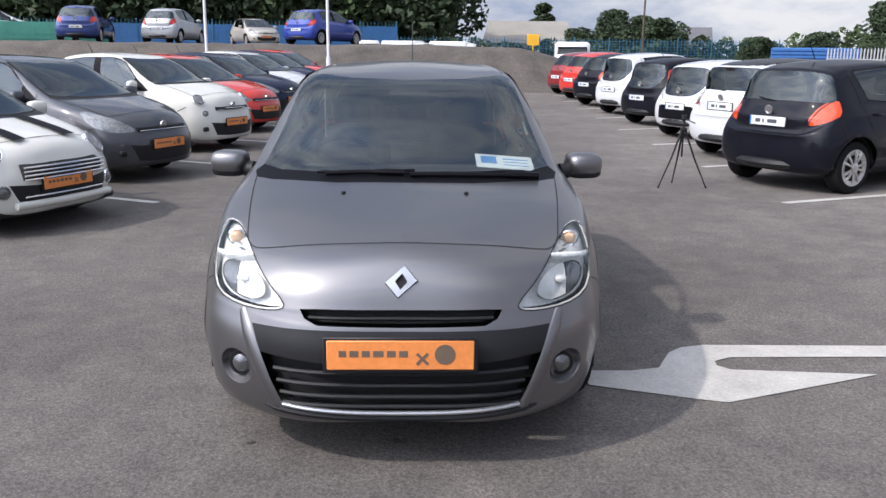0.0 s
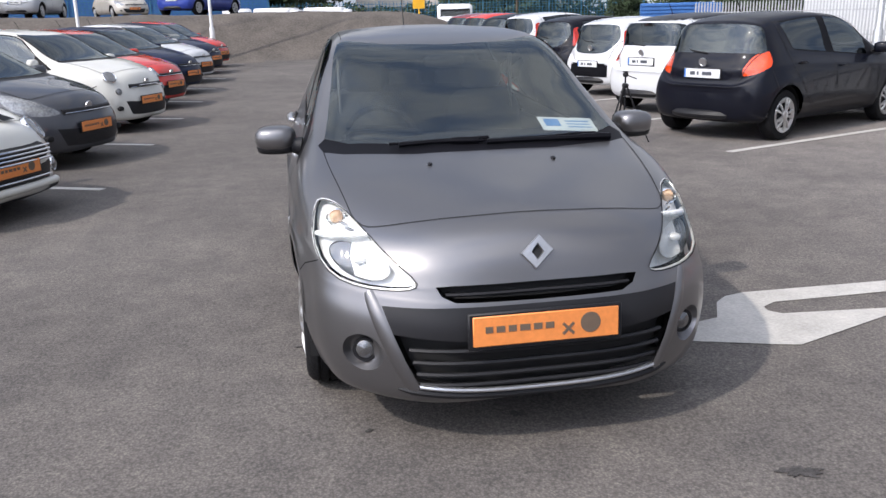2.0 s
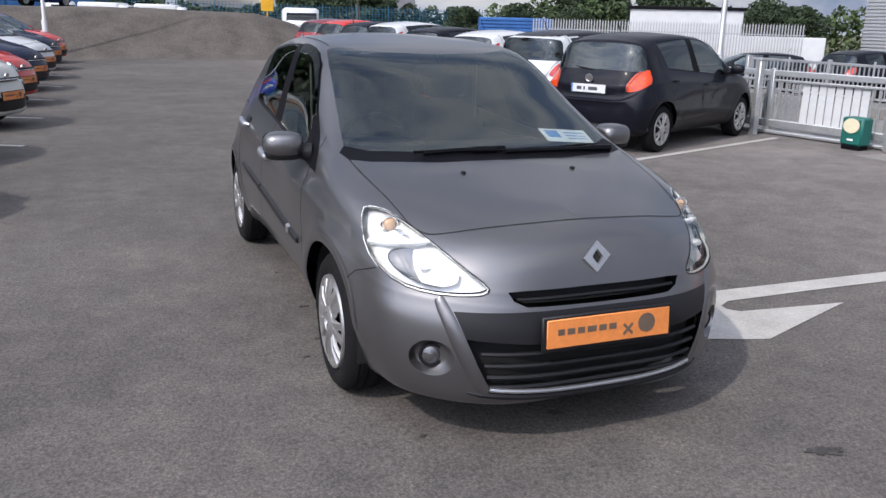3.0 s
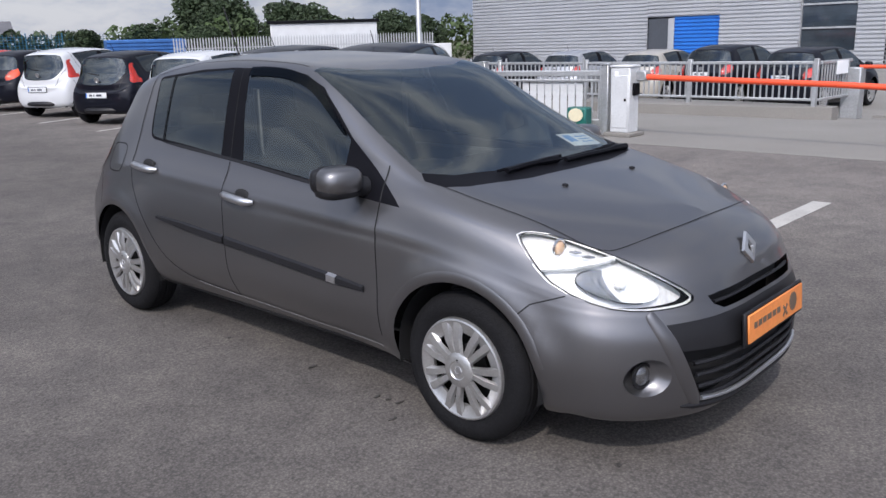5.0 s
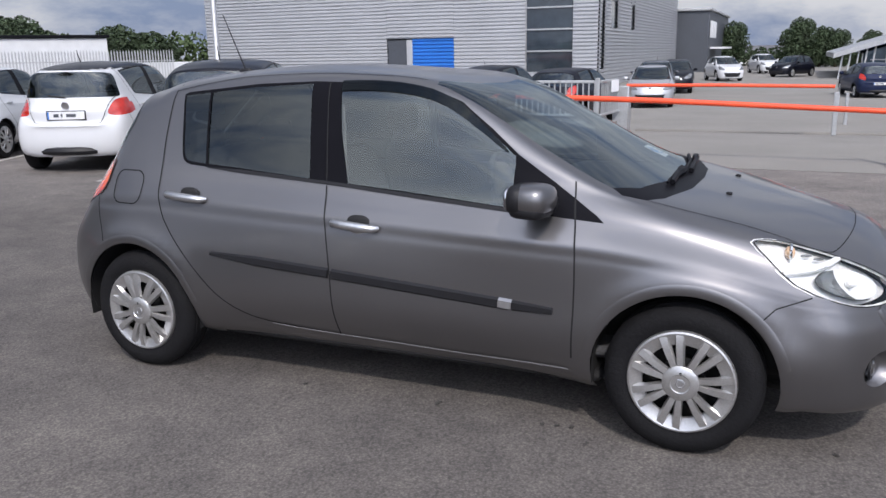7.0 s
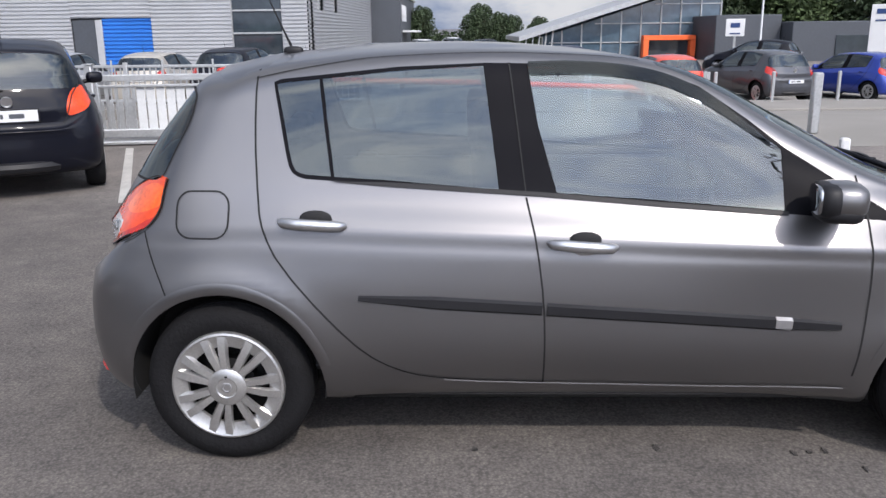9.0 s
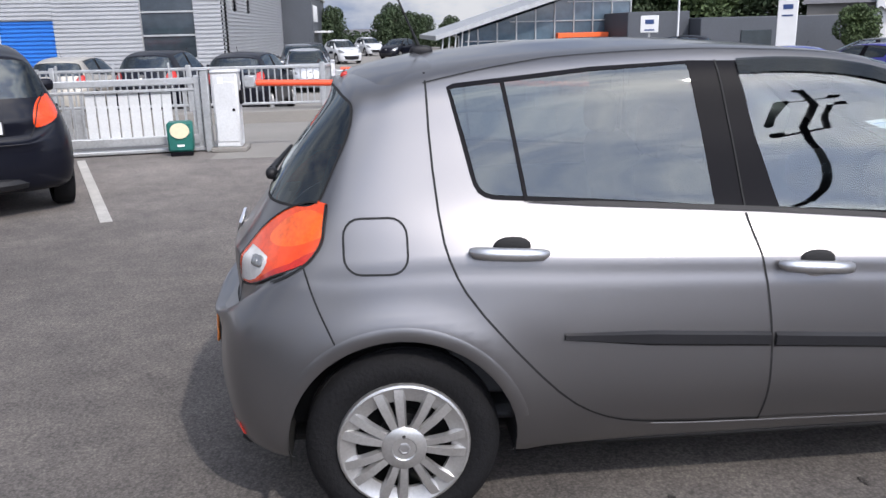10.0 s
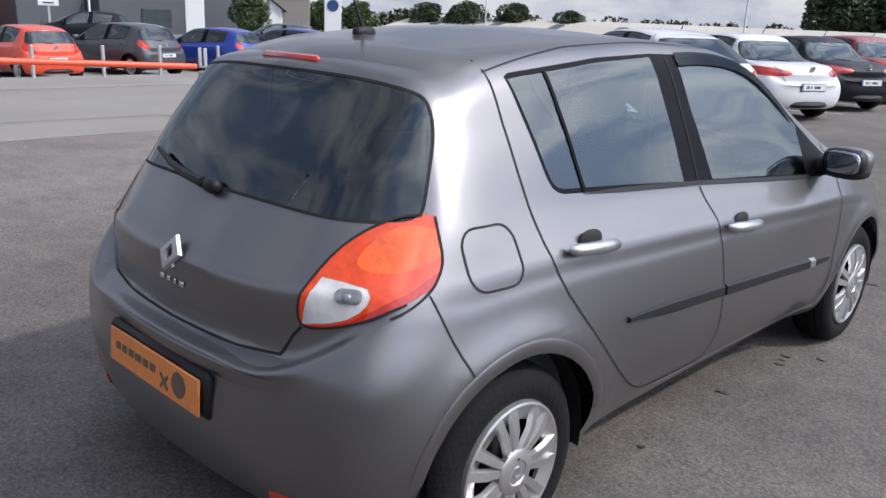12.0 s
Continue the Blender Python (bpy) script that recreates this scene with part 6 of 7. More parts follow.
build_car("saloon_car", "dark red saloon car parked in a bay", "dark_red", (4.6, 1.82, 1.44), stand(5.24, -17.90, -24), FAR, fast=.25, boot=.40, front_plate=False, style="broad")


def nose(px, py, L, heading=-24):
    """A place in the near row, given by where the car's nose is."""
    a = radians(heading)
    d = 2.13 * L / 4.03
    return stand(px - d * math.cos(a), py - d * math.sin(a), heading)


build_car("mini_car", "white small car with black bonnet stripes and chrome grille", "cream", (3.72, 1.68, 1.41), nose(-2.96, 2.20, 3.72), NEAR, extra=mini_extra, badge=False, lamps=False)
build_car("hatchback_car", "dark grey hatchback with an orange dealer plate", "grey", (3.97, 1.68, 1.46), nose(-2.95, 5.05, 3.97), NEAR)
build_car("city_car", "white rounded city car with round headlamps", "cream", (3.55, 1.63, 1.49), nose(-2.80, 8.05, 3.55), NEAR, extra=fiat_extra, lamps=False, snub=.055)
build_car("hatchback_car", "bright red hatchback with an orange dealer plate", "red", (3.97, 1.68, 1.46), nose(-2.84, 11.15, 3.97), NEAR)
build_car("hatchback_car", "navy blue hatchback with an orange dealer plate", "navy", (4.0, 1.70, 1.47), nose(-2.82, 14.1, 4.0), NEAR)
build_car("hatchback_car", "white hatchback with an orange dealer plate", "white", (4.0, 1.70, 1.48), nose(-2.80, 17.0, 4.0), NEAR)
build_car("hatchback_car", "navy hatchback near the end of the row", "navy", (4.0, 1.70, 1.46), nose(-2.78, 19.9, 4.0), NEAR)
build_car("hatchback_car", "red hatchback at the end of the row", "red", (4.0, 1.70, 1.46), nose(-2.76, 22.8, 4.0), NEAR)
BACK = "cars in the row behind"
for x, y, c, lb in ((-12.2, 8.3, "white", "white hatchback parked behind the near row"), (-11.6, 11.4, "red", "red hatchback parked behind the near row"), (-11.6, 14.3, "dark_red", "dark red hatchback parked behind the near row")):
    build_car("hatchback_car", lb, c, (4.0, 1.70, 1.47), stand(x, y, 156), BACK, front_plate=False)
UP = "cars on the raised lot"
build_car("hatchback_car", "blue hatchback on the raised lot above the bank", "blue", (4.15, 1.75, 1.49), stand(-13.9, 30.8, 100), UP, front_plate=False)
build_car("hatchback_car", "silver hatchback on the raised lot", "silver", (3.95, 1.70, 1.53), stand(-11.0, 33.2, 85), UP, front_plate=False)
build_car("family_car", "beige family car on the raised lot facing the car park", "beige", (4.4, 1.80, 1.48), stand(-9.1, 41.5, -62), UP)
build_car("hatchback_car", "bright blue hatchback on the raised lot", "bright_blue", (4.15, 1.75, 1.49), stand(-4.2, 31.8, 62), UP, front_plate=False)
build_car("hatchback_car", "white hatchback on the raised lot", "white", (4.15, 1.75, 1.49), stand(-19.0, 33.0, 40), UP, front_plate=False)
SHOW = "display cars beyond the barrier"
for x, y, h, c, size, lf, nm, lb in ((22.5, -5.65, 4, "orange", (4.05, 1.75, 1.47), 0, "hatchback_car", "bright orange-red hatchback on display beyond the barrier"), (23.2, -8.7, 14, "grey", (4.4, 1.83, 1.55), .02, "suv_car", "brownish grey compact suv on display"),
                                  (23.4, -11.9, 22, "bright_blue", (4.05, 1.75, 1.46), 0, "hatchback_car", "bright blue hatchback on display"), (24.1, -15.4, 24, "purple", (4.1, 1.75, 1.46), 0, "hatchback_car", "dark blue hatchback on display"),
                                  (38.0, -4.4, 10, "navy", (4.2, 1.8, 1.5), 0, "hatchback_car", "navy hatchback beyond the second barrier"), (66.0, -1.0, 150, "black", (4.2, 1.8, 1.55), .05, "hatchback_car", "black hatchback beyond the second barrier"),
                                  (76.0, 1.5, -160, "white", (4.4, 1.8, 1.6), .1, "family_car", "white family car by the showroom"), (36, -13, 60, "black", (4.4, 1.8, 1.6), .1, "suv_car", "black suv by the dark building"), (30, -19, 60, "grey", (4.3, 1.8, 1.5), 0, "hatchback_car", "grey hatchback by the dark building")):
    build_car(nm, lb, c, size, stand(x, y, h), SHOW, lift=lf, front_plate=False)
YARD = "cars parked before the workshop"
for x, y, hd, c, size, lf, nm, lb in ((21.6, 12.5, 2, "silver", (4.4, 1.80, 1.62), .10, "estate_car", "silver estate parked behind the railing"), (21.9, 9.75, 0, "beige", (4.4, 1.82, 1.60), .10, "hatchback_car", "grey-beige hatchback parked behind the railing"),
                                 (21.3, 7.1, -4, "black", (4.6, 1.88, 1.68), .14, "suv_car", "black suv parked behind the railing"), (21.2, 4.75, -6, "black", (4.7, 1.90, 1.62), .10, "estate_car", "black estate parked behind the railing"),
                                 (30.6, 3.9, 188, "silver", (4.6, 1.84, 1.55), .05, "saloon_car", "silver saloon facing the barriers"), (36.0, 4.6, 186, "grey", (4.6, 1.84, 1.62), .1, "suv_car", "dark grey suv facing the barriers"), (41.5, 4.4, 186, "black", (4.5, 1.84, 1.6), .1, "estate_car", "black estate beside the workshop"),
                                 (58.0, 3.4, 200, "white", (4.5, 1.84, 1.6), .1, "estate_car", "white estate beside the workshop"), (21.5, 15.6, 4, "black", (4.5, 1.84, 1.62), .1, "suv_car", "black suv behind the sliding gate"), (20.0, 19.5, 150, "black", (4.7, 1.84, 1.46), 0, "saloon_car", "black saloon behind the sliding gate")):
    build_car(nm, lb, c, size, stand(x, y, hd), YARD, lift=lf, front_plate=False, rear_plate="high")

# ---- sliding gate, cabinet and barriers ----
A, B = Vector((8.22, 3.62)), Vector((7.30, 9.4))
gd = (B - A).normalized()
gate_turn = math.atan2(gd.y, gd.x)
gate = thing("sliding_gate", pose(A.x, A.y, 0, 0, 0, math.degrees(gate_turn)), "galvanised steel sliding gate with one white slatted panel", "gate")
GL = (B - A).length
part("top_beam", Shape().box((GL / 2, 0, .93), (GL, .07, .09), .01), GALV, gate)
part("middle_rail", Shape().box((GL / 2, 0, .82), (GL, .05, .04), .008), GALV, gate)
part("bottom_beam", Shape().box((GL / 2, 0, .17), (GL, .08, .12), .012), GALV, gate)
part("ground_track", Shape().box((GL / 2, 0, .04), (GL + .4, .14, .05), .01), GALV, gate, "rusty ground track")
bar_mesh = Shape().box((0, 0, .50), (.035, .018, .62), .003).mesh("bar", 30)
n_bar = int(GL / .115)
for k in range(n_bar):
    x = .08 + k * .115
    if .38 < x < 1.42:
        continue
    part("bar", bar_mesh, GALV, gate).location = (x, 0, 0)
slat_mesh = Shape().box((0, -.025, .50), (.115, .012, .60), .004).mesh("slat", 30)
for k in range(8):
    part("slat", slat_mesh, WHITE_METAL, gate, "white flat slat").location = (.42 + k * .135, 0, 0)
low_mesh = Shape().box((0, -.02, .40), (.10, .010, .42), .003).mesh("slat", 30)
for k in range(30):
    part("slat", low_mesh, GALV, gate).location = (1.53 + k * .13, 0, 0)
for x in (.02, 1.95, 3.6, GL - .02):
    part("post", Shape().box((x, 0, .52), (.08, .08, .96), .01), GALV, gate)
spike = Shape().box((0, 0, 1.05), (.025, .025, .24), .004).mesh("spike", 30)
for k in range(9):
    part("spike", spike, GALV, gate).location = (.35 + k * .68, 0, 0)
single("gate_post", Shape().box((0, 0, .56), (.10, .10, 1.12), .012).box((0, .0, 1.13), (.12, .12, .02), .005), GALV, "galvanised gate post beside the sliding gate", "post", m=pose(7.55, 5.45, 0))
single("gate_post", Shape().box((0, 0, .53), (.10, .10, 1.06), .012).box((0, .0, 1.07), (.12, .12, .02), .005), GALV, "galvanised gate post beside the barrier cabinet", "post", m=pose(8.13, 3.52, 0))
cab = thing("barrier_cabinet", pose(8.22, 3.26, 0, 0, 0, 0), "white and grey barrier cabinet beside the gate", "cabinet")
part("case", Shape().box((0, 0, .54), (.29, .33, .98), .02), WHITE_METAL, cab)
part("lid", Shape().box((0, 0, 1.04), (.32, .36, .04), .015), WHITE_METAL, cab)
part("plinth", Shape().box((0, 0, .03), (.44, .46, .06), .01), CONCRETE, cab)
part("door_panel", Shape().box((-.150, 0, .52), (.012, .28, .78), .006), WHITE_METAL, cab)
part("lock", Shape().lathe([(.018, 0), (.018, .015), (.0005, .018)], 12).moved(Matrix.Translation((-.155, -.10, .55)) @ Matrix.Rotation(math.pi, 4, "Z")), SATIN_BLACK, cab)
part("notice", Shape().box((-.158, .05, .93), (.004, .07, .08), 0), PAPER, cab)
part("side_box", Shape().box((.02, -.18, .70), (.16, .05, .18), .01), SATIN_BLACK, cab)
boom = thing("barrier_boom", Matrix(), "red barrier boom lowered across the road", "barrier")
part("arm", Shape().tube([(8.18, 2.98, .885), (8.12, .2, .815), (8.06, -2.75, .70)], [.042, .039, .036], 12), ORANGE_RED, boom)
part("hub_plate", Shape().box((8.18, 2.94, .90), (.12, .16, .16), .02), GALV, boom)
rest_post = thing("barrier_rest", pose(8.06, -2.85, 0), "grey forked post that holds the boom's end", "post")
part("post", Shape().box((0, 0, .32), (.10, .10, .64), .012), GALV, rest_post)
for dx in (-.07, .07):
    part("fork", Shape().box((dx, 0, .82), (.02, .05, .24), .006), GALV, rest_post)
part("foot", Shape().box((0, 0, .02), (.26, .26, .04), .008), GALV, rest_post)
box = thing("green_feeder_box", pose(7.86, 3.83, 0, 0, 0, 8), "dark green box with a cream round front beside the gate", "box")
part("case", Shape().box((0, 0, .25), (.24, .32, .38), .025), GREEN_PAINT, box)
ring = [(-.126, .12 * math.cos(a), .35 + .10 * math.sin(a) - .02) for a in (2 * math.pi * k / 24 for k in range(24))]
part("front_disc", Shape().plate(ring, (-1, 0, 0), .01), CREAM, box, "cream round sticker")
part("label_bar", Shape().box((-.124, 0, .14), (.006, .09, .025), 0), PAPER, box)
part("foot", Shape().box((0, 0, .03), (.20, .28, .06), .01), SATIN_BLACK, box)

# ---- tripod beside the car ----
tri = thing("tripod", pose(3.11, 4.68, 0) @ Matrix.Scale(.84, 4), "black folding camera tripod standing on the asphalt", "tripod")
for a in (200, 340, 90):
    c, s_ = math.cos(radians(a)), math.sin(radians(a))
    leg = part("leg", Shape().tube([(.02 * c, .02 * s_, .80), (.175 * c, .175 * s_, .40), (.35 * c, .35 * s_, .02)], [.016, .013, .009], 8), BLACK_PLASTIC, tri)
    part("rubber_foot", Shape().blob((.355 * c, .355 * s_, .012), (.014, .014, .012), .9, 8), RUBBER, leg)
part("centre_column", Shape().tube([(0, 0, .42), (0, 0, .92)], .013, 8), BLACK_PLASTIC, tri)
part("spider", Shape().blob((0, 0, .80), (.045, .045, .035), .7, 12), BLACK_PLASTIC, tri)
part("head", Shape().blob((0, 0, .95), (.035, .045, .035), .7, 12).box((0, 0, .99), (.07, .07, .012), .004), BLACK_PLASTIC, tri)
part("pan_handle", Shape().tube([(0, -.02, .95), (.10, -.16, .90)], .008, 6), BLACK_PLASTIC, tri)

# ---- island with railing beyond the road ----
RL = 10.5
kz = lie(13.6, 4)
isl = Shape().plate(rounded([(13.0, 1.9, 0), (14.4, 1.9, 0), (14.6, 13.0, 0), (13.2, 13.0, 0)], 2), (0, 0, 1), .26)
single("kerb_island", isl.moved(Matrix.Translation((0, 0, kz - .02))), CONCRETE, "raised concrete kerb island along the road", "kerb", kind="structure")
rail = thing("railing", pose(13.7, 2.3, kz + .22, 0, 0, 89), "grey steel railing with close vertical bars", "railing")
part("top_rail", Shape().box((RL / 2, 0, .84), (RL, .06, .06), .01), GALV, rail)
part("bottom_rail", Shape().box((RL / 2, 0, .14), (RL, .05, .05), .01), GALV, rail)
rbar = Shape().box((0, 0, .49), (.028, .028, .68), .003).mesh("bar", 30)
for k in range(int(RL / .125)):
    part("bar", rbar, GALV, rail).location = (.06 + k * .125, 0, 0)
for x in (0, 2.6, 5.2, 7.8, RL):
    part("post", Shape().box((x, 0, .36), (.09, .09, 1.12), .01), GALV, rail)
rail2 = thing("railing", pose(13.75, 2.25, kz + .22, 0, 0, -4), "short grey railing with a white notice board", "railing")
part("top_rail", Shape().box((.75, 0, .84), (1.5, .06, .06), .01), GALV, rail2)
part("bottom_rail", Shape().box((.75, 0, .14), (1.5, .05, .05), .01), GALV, rail2)
for k in range(11):
    part("bar", rbar, GALV, rail2).location = (.1 + k * .13, 0, 0)
part("notice_board", Shape().box((.95, -.05, .72), (.55, .02, .26), .004), PAPER, rail2)
boom2 = thing("barrier_boom", Matrix(), "second red barrier boom farther along the road", "barrier")
bz = lie(15.4, 0)
part("arm", Shape().tube([(15.35, 2.0, bz + 1.05), (15.42, .0, bz + 1.05), (15.5, -2.3, bz + 1.02)], .04, 10), ORANGE_RED, boom2)
part("cabinet", Shape().box((15.35, 2.1, bz + .52), (.34, .36, 1.04), .02), GALV, boom2)
part("rest", Shape().box((15.5, -2.35, bz + .45), (.10, .10, .9), .01), GALV, boom2)
BOL = Shape().box((0, 0, .48), (.08, .08, .96), .015).mesh("bollard", 30)
for x, y in ((18.6, -2.7), (18.6, -4.42), (18.6, -6.1), (18.6, -7.6), (18.6, -9.3), (18.6, -11.0)):
    single("bollard", BOL, GALV, "pale square bollard at the edge of the display lot", "bollard", "bollards along the display lot", m=pose(x, y, lie(x, y)))
single("wooden_post", Shape().box((0, 0, .44), (.13, .13, .88), .02), GALV, "thick pale post beside the entrance road", "post", m=pose(8.8, -4.66, 0))
single("wooden_post", Shape().box((0, 0, .16), (.10, .10, .32), .02), WHITE_METAL, "short white marker post beside the entrance road", "post", m=pose(5.75, -3.76, 0))
kerb = Shape().box((17.75, -7.5, lie(17.5, -6) + .02), (2.5, 19, .22), .03)
single("pavement", kerb, CONCRETE, "raised concrete pavement before the display lot", "kerb", kind="structure")

# ---- lamp posts and poles ----


def lamp_post(x, y, h, label, z=None, arm=True, base=True):
    z = lie(x, y) if z is None else z
    p = thing("lamp_post", pose(x, y, z), label, "lamp post", "lamp posts")
    part("shaft", Shape().tube([(0, 0, 0), (0, 0, 1.1), (0, 0, 1.15), (0, 0, h)], [.085, .085, .055, .04], 12), GALV if base else WHITE_METAL, p)
    if arm:
        part("lantern", Shape().blob((.25, 0, h), (.32, .12, .06), .6, 12), GALV, p)
    return p


lamp_post(-3.30, 25.5, 8, "pale steel lamp post at the foot of the bank", arm=False, base=False)
lamp_post(-7.5, 25.0, 8, "pale steel lamp post at the foot of the bank", arm=False, base=False)
lamp_post(9.65, 8.9, 9, "tall grey lamp post behind the sliding gate")
lamp_post(35.5, -13.0, 10, "thin grey lamp post by the dark building", arm=False)
lamp_post(38.0, -42.0, 11, "thin grey lamp post beyond the far row", arm=True)
lamp_post(18.0, -40.0, 9, "grey lamp post beyond the far row", arm=True)
single("telegraph_pole", Shape().tube([(0, 0, 0), (0, 0, 6.6)], [.09, .06], 10), BARK, "wooden telegraph pole beyond the fence", "pole", m=pose(16.5, 58, 0))

mast = thing("camera_mast", pose(-9.7, -5.1, 0, 0, 0, 112), "tall dark steel mast with cross arms and lamp heads", "mast")
part("shaft", Shape().tube([(0, 0, 0), (0, 0, 4.0), (0, 0, 7.9)], [.075, .065, .055], 10), SATIN_BLACK, mast)
for z in (6.7, 7.2):
    part("cross_arm", Shape().tube([(-.46, 0, z), (.46, 0, z)], .035, 8), SATIN_BLACK, mast)
    for x in (-.38, .38):
        part("lamp_head", Shape().box((x, -.06, z + .05), (.20, .20, .11), .03), SATIN_BLACK, mast)
part("top_camera", Shape().box((0, -.12, 7.95), (.20, .44, .20), .04), SATIN_BLACK, mast)

# ---- workshop with ribbed silver cladding ----
WZ = -.7
shop = thing("workshop_building", Matrix(), "long workshop clad in ribbed silver metal with a blue roller door", "building")


def ribbed(p0, p1, z0, z1, out, holes=()):
    """A wall of horizontal ribs between two points, with rectangular openings left out."""
    p0, p1, out = Vector(p0), Vector(p1), Vector(out)
    s = Shape()
    cuts = sorted({0.0, 1.0, *[h[0] for h in holes], *[h[1] for h in holes]})
    pitch = .22
    for a, b in zip(cuts, cuts[1:]):
        zs = [(z0, z1)]
        for h in holes:
            if h[0] <= a and h[1] >= b:
                zs = [q for lo, hi in zs for q in ((lo, min(hi, h[2])), (max(lo, h[3]), hi)) if q[1] - q[0] > .02]
        for lo, hi in zs:
            n = max(1, int((hi - lo) / pitch))
            st = (hi - lo) / n
            prof = []
            for k in range(n):
                prof += [(lo + k * st, 0), (lo + (k + .30) * st, 0), (lo + (k + .34) * st, .075), (lo + (k + .90) * st, .075)]
            prof.append((hi, 0))
            q0, q1 = p0.lerp(p1, a), p0.lerp(p1, b)
            v = []
            for z, o in prof:
                v += [(q0.x + out.x * o, q0.y + out.y * o, z), (q1.x + out.x * o, q1.y + out.y * o, z)]
            s.add(v, [(2 * i, 2 * i + 1, 2 * i + 3, 2 * i + 2) for i in range(len(prof) - 1)])
    return s


def along(y):
    """How far along the front wall y lies."""
    return (38.5 - y) / (38.5 - YC)


X0, YC = 46.5, 9.7
front = ribbed((X0, 38.5), (X0, YC), WZ, 9.2, (-1, 0), ((along(23.8), along(19.0), WZ, 2.5), (along(14.25), along(11.2), .2, 6.6)))
part("front_wall", front, CLADDING, shop, "silver ribbed front wall", None)
def bayx(f):
    return X0 + 33.5 * f


for f0, f1, holes in ((0, .07, ((.286, .643, .4, 5.0),)), (.07, .23, ((.1875, .5625, 2.9, 4.6),)), (.23, 1.0, ((.091, .143, 2.9, 4.6),))):
    part("side_wall", ribbed((bayx(f0), YC), (bayx(f1), YC), WZ, 9.2, (0, -1), holes), CLADDING, shop, "silver ribbed side wall", None)
part("core", Shape().box((63.4, 24.2, 4.2), (33.0, 28.2, 9.5), .05), DARK_CLAD, shop)
part("roof_edge", Shape().box((63.3, 24.2, 9.3), (34.2, 29.4, .3), .05), CLADDING, shop)
part("roller_door", ribbed((X0 + .15, 22.0), (X0 + .15, 19.0), WZ, 2.5, (-1, 0)), BLUE_DOOR, shop, "bright blue roller door", None)
part("side_door", Shape().box((X0 + .1, 23.1, .9), (.08, 1.4, 3.0), .02), DARK_CLAD, shop)
part("door_frame", Shape().box((X0 + .05, 22.2, .9), (.12, .4, 3.0), .02), CLADDING, shop)
bay = part("glazed_bay", Shape().box((X0 + .2, 12.72, 3.4), (.1, 3.0, 6.3), .02), BUILDING_GLASS, shop, "tall dark glazed bay")
for z in (.25, 1.55, 2.85, 4.15, 5.45, 6.6):
    part("transom", Shape().box((X0 + .10, 12.72, z), (.10, 3.1, .10), .01), GALV, bay)
for y in (11.2, 14.25):
    part("mullion", Shape().box((X0 + .09, y, 3.4), (.14, .12, 6.4), .01), GALV, bay)
for x0, x1, z0, z1 in ((.02, .045, .4, 5.0), (.10, .16, 2.9, 4.6), (.30, .34, 2.9, 4.6)):
    part("side_window", Shape().box((X0 + 33.5 * (x0 + x1) / 2, YC + .1, (z0 + z1) / 2), (33.5 * (x1 - x0), .1, z1 - z0), .02), BUILDING_GLASS, shop)
dark = thing("dark_office_building", Matrix(), "dark grey two-storey office beyond the workshop", "building")
part("wall", Shape().box((92, 9.4, 2.2), (22, 5.2, 5.8), .05), DARK_CLAD, dark)
part("roof_edge", Shape().box((92, 9.4, 5.2), (22.5, 5.6, .25), .05), GALV, dark)
for k in range(4):
    part("window", Shape().box((83 + k * 1.6, 6.78, 3.4), (1.1, .08, 1.6), .03), PLATE_WHITE, dark)
part("canopy", Shape().box((86, 6.0, 1.6), (6, 1.6, .2), .03), WHITE_METAL, dark)

# ---- showroom, dark hall, signs ----
show = thing("glass_showroom", Matrix(), "glass car showroom with a sloping roof and orange entrance portal", "building")
sv = [(62, -5.5, -.6), (62, -19, -.6), (80, -19, -.6), (80, -5.5, -.6), (62, -5.5, 1.05), (62, -19, 5.2), (80, -19, 5.2), (80, -5.5, 1.05)]
part("glass_wall", Shape().add(sv, [(0, 1, 5, 4), (1, 2, 6, 5), (2, 3, 7, 6), (3, 0, 4, 7)]), SHOW_GLASS, show, "blue-grey glass wall", None)
rv = [(60.2, -3.6, .75), (60.2, -20, 5.7), (81, -20, 5.7), (81, -3.6, .75)]
part("roof", Shape().add(rv + [(x, y, z + .35) for x, y, z in rv], [(0, 1, 2, 3), (7, 6, 5, 4), (0, 4, 5, 1), (1, 5, 6, 2), (2, 6, 7, 3), (3, 7, 4, 0)]), GALV, show, "thin sloping metal roof", None)
for k in range(10):
    y = -5.5 - 1.5 * k
    top = 1.05 + 4.15 * (1.5 * k) / 13.5
    part("mullion", Shape().box((61.95, y, (top - .6) / 2), (.12, .10, top + .6), .01), GALV, show)
for z, y0 in ((.6, -6.0), (2.0, -9.5), (3.4, -14.0)):
    part("transom", Shape().box((61.94, (y0 - 19) / 2, z), (.10, 19 + y0, .08), .01), GALV, show)
for k in range(5):
    part("strut", Shape().tube([(60.6, -4.0 - k * .5, -.7), (60.8, -4.2 - k * .5, .9 + k * .15)], .06, 6), GALV, show)
por = thing("entrance_portal", pose(60.9, -14.9, -.7), "orange-red framed showroom entrance", "portal")
for dy in (-1.75, 1.75):
    part("jamb", Shape().box((0, dy, .72), (.9, .40, 1.44), .03), ORANGE_FRAME, por)
part("lintel", Shape().box((0, 0, 1.62), (.9, 3.90, .36), .03), ORANGE_FRAME, por)
part("door_glass", Shape().box((.3, 0, .72), (.06, 3.1, 1.42), .01), BUILDING_GLASS, por)
hall = thing("dark_hall", Matrix(), "low dark grey clad hall beside the showroom", "building")
part("front_block", Shape().box((60, -19.2, .85), (8, 4.5, 3.2), .05), DARK_CLAD, hall)
